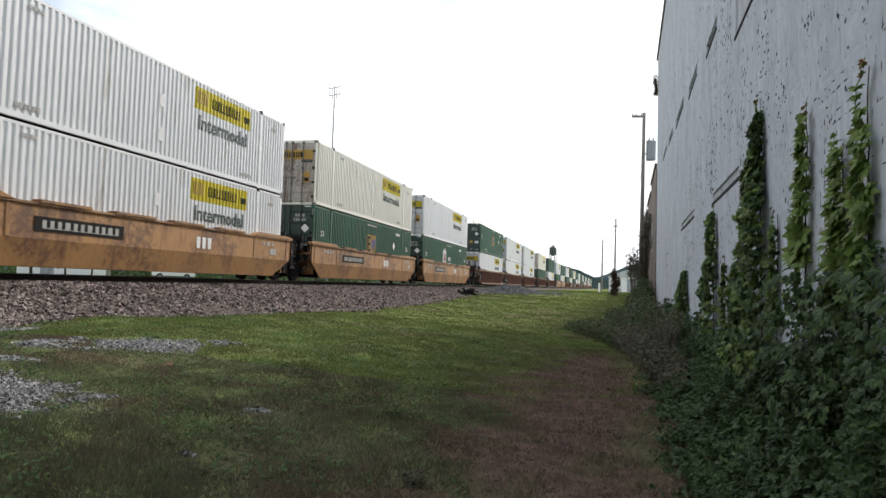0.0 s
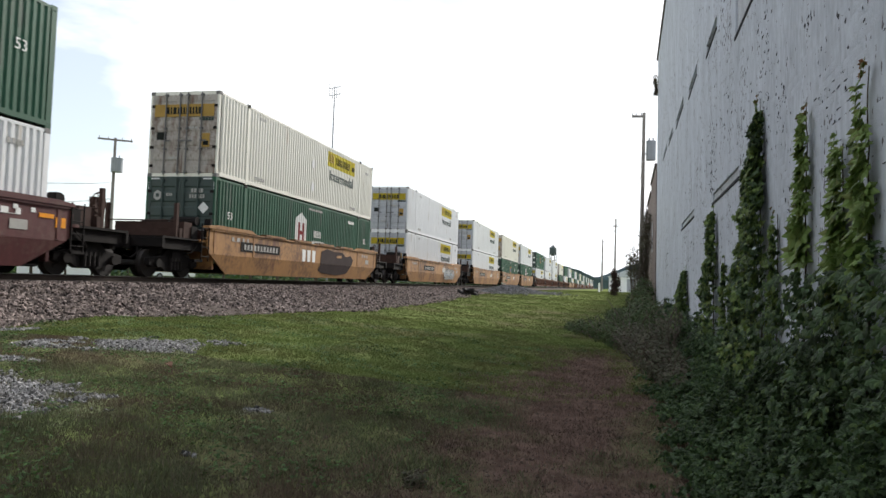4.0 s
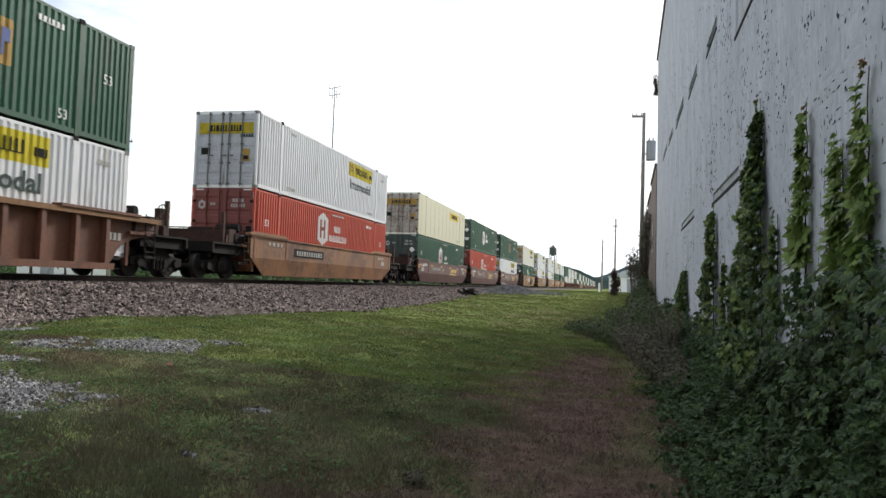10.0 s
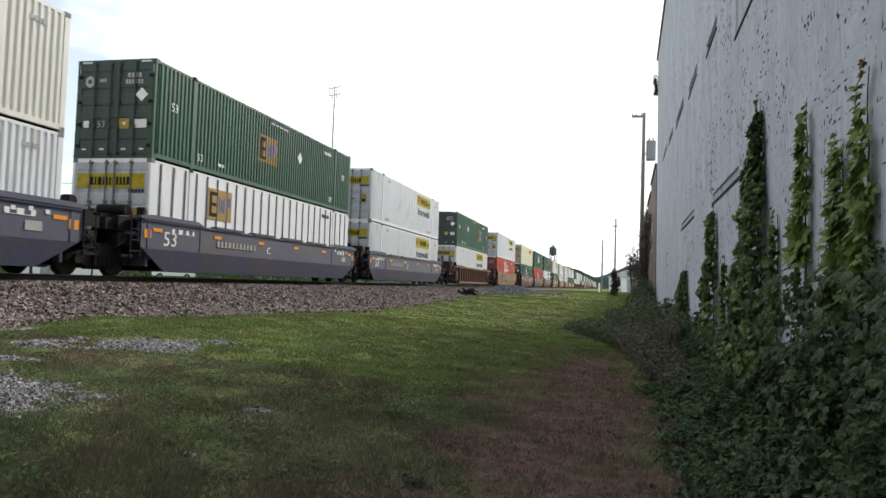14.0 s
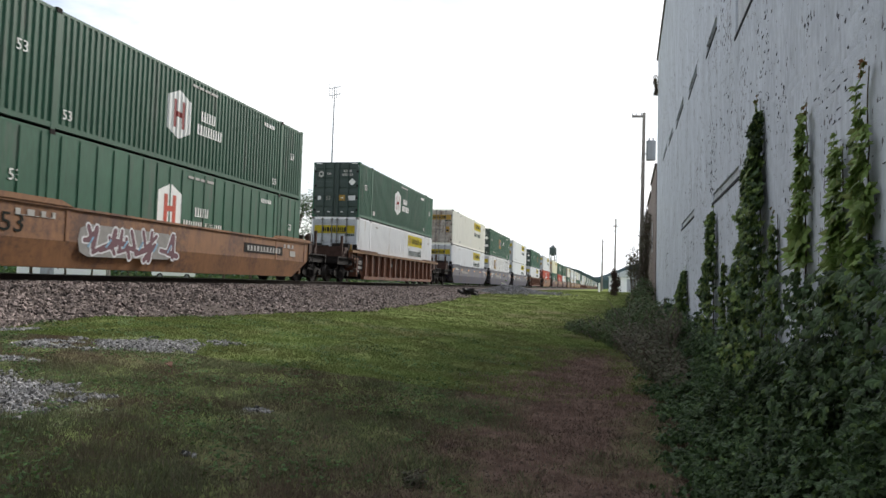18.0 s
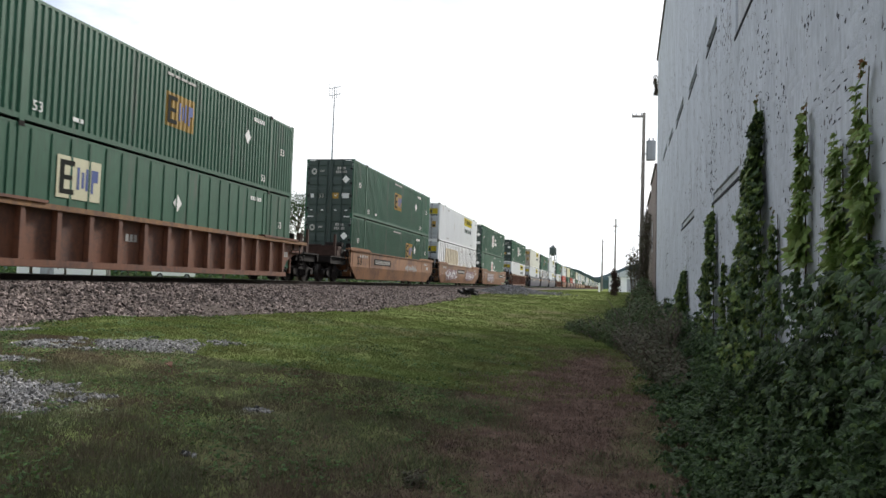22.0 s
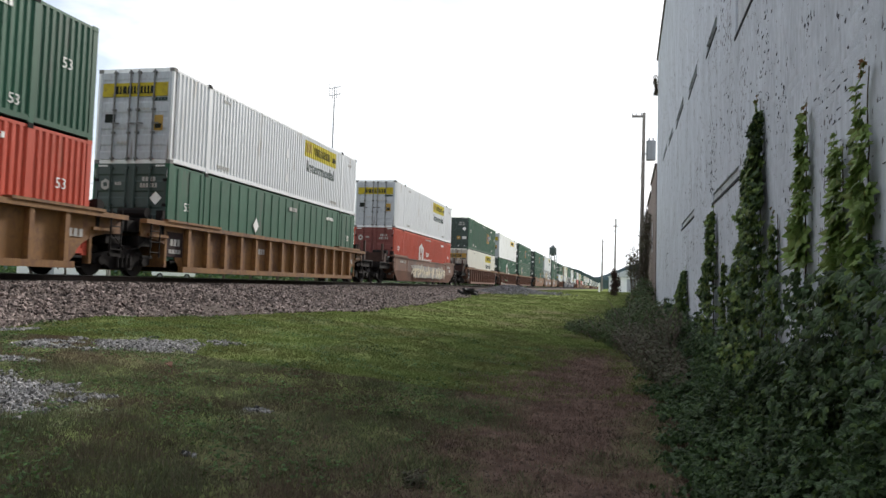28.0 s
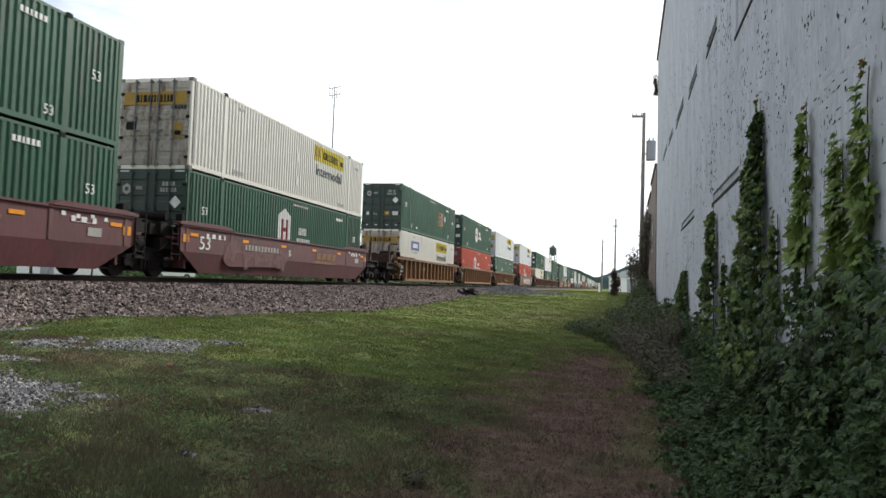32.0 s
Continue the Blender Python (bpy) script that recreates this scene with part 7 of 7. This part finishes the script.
for u in (-1, -0.35, 0.4, 1):
    tube(bm, (0.52 * u, -0.21 * u, 14.5), (0.52 * u, -0.21 * u, 15.35 if abs(u) < 1 else 15.2), 0.025, n=6)
tube(bm, (-0.5, 0.2, 15.2), (-0.5, 0.2, 15.85), 0.018, n=6)
part("aerial", bm, M["galv"], mast, "dipole array")

x, y = polar(-4.33, 600)
tower = thing("water_tower", "dark water tower on slender legs in the distance", "water tower", at=pose(x, y, 1.0))
bm = bmesh.new()
tube(bm, (0, 0, 27.5), (0, 0, 32.2), 2.9, 2.9, 20), tube(bm, (0, 0, 32.2), (0, 0, 34.6), 3.1, 0.3, 20), tube(bm, (0, 0, 25.8), (0, 0, 27.5), 1.2, 2.9, 20)
part("tank", bm, M["tank"], tower, "dark domed steel tank")
for k in range(6):
    a = k * math.tau / 6
    bm = bmesh.new()
    tube(bm, (3.4 * math.cos(a), 3.4 * math.sin(a), 0), (2.7 * math.cos(a), 2.7 * math.sin(a), 28), 0.3, n=6)
    part("leg", bm, M["grey_can"], tower)
for z in (9, 18):
    bm = bmesh.new()
    for k in range(6):
        a, b = k * math.tau / 6, (k + 1) * math.tau / 6
        tube(bm, (3.05 * math.cos(a), 3.05 * math.sin(a), z), (3.05 * math.cos(b), 3.05 * math.sin(b), z), 0.1, n=5)
    part("brace", bm, M["grey_can"], tower)

# ---- distance ----
def ridge(name, d, az0, az1, profile, material, label, seed):
    V, F = [], []
    n = 160
    for i in range(n + 1):
        az = az0 + (az1 - az0) * i / n
        h = np.interp(az, [p[0] for p in profile], [math.tan(radians(p[1])) * d for p in profile])
        h += d * 0.0012 * (noise.noise((az * 3.0, seed, 0)) + 0.6 * noise.noise((az * 11, seed, 4))) * (1 if h > 3 else 0)
        x, y = polar(az, d)
        xb, yb = polar(az, d * 0.86)
        xf, yf = polar(az, d * 1.25)
        V += [(xb, yb, 0.5), ((x + xb) / 2, (y + yb) / 2, 1 + h * 0.72), (x, y, 1.5 + h), (xf, yf, 0.5)]
    for i in range(n):
        for k in range(3):
            F.append((4 * i + k, 4 * i + 4 + k, 4 * i + 5 + k, 4 * i + 1 + k))
    ob = new(name, raw(name, V, F, material))
    tagged(ob, label, "hill", kind="structure")


ridge("backdrop", 1300, -30, 4, [(-30, 0.9), (-12, 1.1), (-7, 1.75), (-4.6, 1.78), (-3.85, 1.74), (-2.95, 1.56), (-2.1, 1.3), (-1.2, 0.88), (0.2, 0.6), (4, 0.2)], M["hill"], "wooded hillside in the distance", 2)
ridge("backdrop", 2600, -4, 30, [(-4, 0.2), (-2, 0.75), (-0.6, 0.95), (1.2, 1.75), (2.6, 2.15), (8, 2.6), (30, 1.0)], M["farhill"], "hazy blue-green far hill", 5)
ridge("backdrop", 1800, -100, -25, [(-100, 0.8), (-60, 1.2), (-40, 0.9), (-25, 0.7)], M["hill"], "low wooded ridge in the distance", 8)

# ---- small buildings, car and clutter ----
def shed(name, label, az, d, wide, deep, high, roof_h, door):
    x, y = polar(az, d)
    s = thing(name, label, "shed", at=pose(x, y, ground_z(x, y) - 0.05, 0, 0, -az))
    part("wall", boxes((-wide / 2, wide / 2, -deep / 2, deep / 2, 0, high)), M["shed"], s)
    bm = bmesh.new()
    prism(bm, [(-wide / 2 - 0.25, high + 0.004), (wide / 2 + 0.25, high + 0.004), (0, high + roof_h)], "y", -deep / 2 - 0.25, deep / 2 + 0.25)
    part("roof", bm, M["shed_roof"], s, "pale metal gable roof")
    part("door", boxes((door - 0.6, door + 0.6, -deep / 2 - 0.04, -deep / 2 - 0.004, 0.02, 2.2)), M["door_grey"], s, "grey door")
    part("window", boxes((-wide * 0.35, -wide * 0.35 + 1.0, -deep / 2 - 0.03, -deep / 2 - 0.004, 1.0, 2.0)), M["glass"], s)


shed("white_shed", "white sheet-metal shed beyond the railway", -40.3, 85, 8.2, 6, 2.9, 0.8, -1.5)
shed("white_house", "small white house with a pale metal roof", 1.35, 128, 6.0, 7, 2.5, 1.3, 0.5)


def parked_car(az, d, turn):
    x, y = polar(az, d)
    c = thing("parked_car", "white saloon car parked beyond the railway", "car", at=pose(x, y, ground_z(x, y), 0, 0, turn))
    bm = bmesh.new()
    prism(bm, [(-2.2, 0.35), (-2.25, 0.62), (-2.1, 0.88), (-1.35, 0.95), (1.1, 0.95), (2.0, 0.84), (2.25, 0.62), (2.2, 0.32)], "y", -0.86, 0.86)
    bmesh.ops.bevel(bm, geom=list(bm.edges), offset=0.05, segments=2, affect="EDGES")
    part("body", bm, M["car_white"], c)
    bm = bmesh.new()
    lo, hi = [(-1.7, -0.8), (1.1, -0.8), (1.1, 0.8), (-1.7, 0.8)], [(-1.05, -0.62), (0.35, -0.62), (0.35, 0.62), (-1.05, 0.62)]
    a, b = [bm.verts.new((*p, 0.94)) for p in lo], [bm.verts.new((*p, 1.40)) for p in hi]
    bm.faces.new(b), bm.faces.new(a[::-1])
    for i in range(4):
        bm.faces.new((a[i], a[(i + 1) % 4], b[(i + 1) % 4], b[i]))
    part("glasshouse", bm, M["glass"], c, "dark window glass")
    part("roof", boxes((-1.08, 0.38, -0.64, 0.64, 1.403, 1.45)), M["car_white"], c)
    for sx in (-1.4, 1.35):
        for sy in (-0.8, 0.8):
            bm = bmesh.new()
            tube(bm, (sx, sy - 0.1, 0.31), (sx, sy + 0.1, 0.31), 0.31, n=16)
            w = part("wheel", bm, M["rubber"], c, "black tyre")
            bm = bmesh.new()
            tube(bm, (sx, sy - 0.11, 0.31), (sx, sy + 0.11, 0.31), 0.19, n=12)
            part("rim", bm, M["galv"], w)
    for sy in (-0.6, 0.6):
        part("headlight", boxes((2.17, 2.26, sy - 0.18, sy + 0.18, 0.62, 0.74)), M["galv"], c)


parked_car(-33.1, 85, 33)

x, y = polar(-10.75, 43)
pile = thing("timber_pile", "heap of charred broken railway timbers on the gravel", "timber pile", at=pose(x, y, ground_z(x, y) + 0.0))
r = random.Random(5)
for k in range(13):
    bm = bmesh.new()
    box(bm, -r.uniform(0.15, 0.4), r.uniform(0.15, 0.4), -0.08, 0.08, -0.07, 0.07)
    for v in bm.verts:
        v.co += Vector((r.gauss(0, 0.03), r.gauss(0, 0.02), r.gauss(0, 0.02)))
    part("timber", bm, M["charred"], pile).matrix_basis = pose(r.uniform(-0.42, 0.42), r.uniform(-0.3, 0.3), 0.08 + 0.28 * r.random() * (1 if k > 4 else 0.1), r.uniform(-25, 25), r.uniform(-25, 25), r.uniform(0, 180))

x, y = polar(-0.75, 100)
post = thing("marker_post", "short white marker post beside the grass strip", "post", at=pose(x, y, ground_z(x, y)))
part("post", boxes((-0.12, 0.12, -0.06, 0.06, -0.1, 1.2)), M["shed"], post)
part("cap", boxes((-0.14, 0.14, -0.08, 0.08, 1.202, 1.26)), M["galv"], post)

# a curled dead leaf on the lawn
V, F = [], []
for i in range(9):
    u = i / 8
    w = 0.045 * math.sin(math.pi * min(1, u * 1.1 + 0.03)) + 0.004
    for s in (-1, 0, 1):
        V.append((u * 0.2 - 0.1, s * w, 0.02 + 0.03 * s * s + 0.02 * math.sin(u * 5)))
for i in range(8):
    for k in range(2):
        F.append((3 * i + k, 3 * i + 3 + k, 3 * i + 4 + k, 3 * i + 1 + k))
leaf_thing = thing("dead_leaf", "curled dead brown leaf lying on the grass", "leaf", at=pose(-5.35, 8.2, ground_z(-5.35, 8.2) + 0.03, 0, 0, -35))
part("blade", raw("blade", V, F, M["dead_leaf"]), None, leaf_thing)
bm = bmesh.new()
tube(bm, (-0.1, 0, 0.02), (-0.17, 0.01, 0.01), 0.004, n=5)
part("stalk", bm, M["dead_leaf"], leaf_thing)

# bricks that show through the paint near the foot of the wall
brick_mesh = finish("brick", boxes((-0.012, 0.01, 0.006, 0.209, 0.0055, 0.0695)), M["brick"])
made = 0
for row in range(25, 46):
    off = 0.1075 if row % 2 == 0 else 0.0
    for k in range(20, 44):
        y, z = k * 0.215 - off, row * 0.075
        if made >= 290 or random.random() < 0.2 or noise.noise((y * 1.6, z * 2.2, 90)) < 0.1:
            continue
        part("brick", brick_mesh, None, building).matrix_basis = pose(random.uniform(0.0114, 0.0117), y, z, 0, random.uniform(-0.1, 0.1), random.uniform(-0.05, 0.05))
        made += 1


motions()
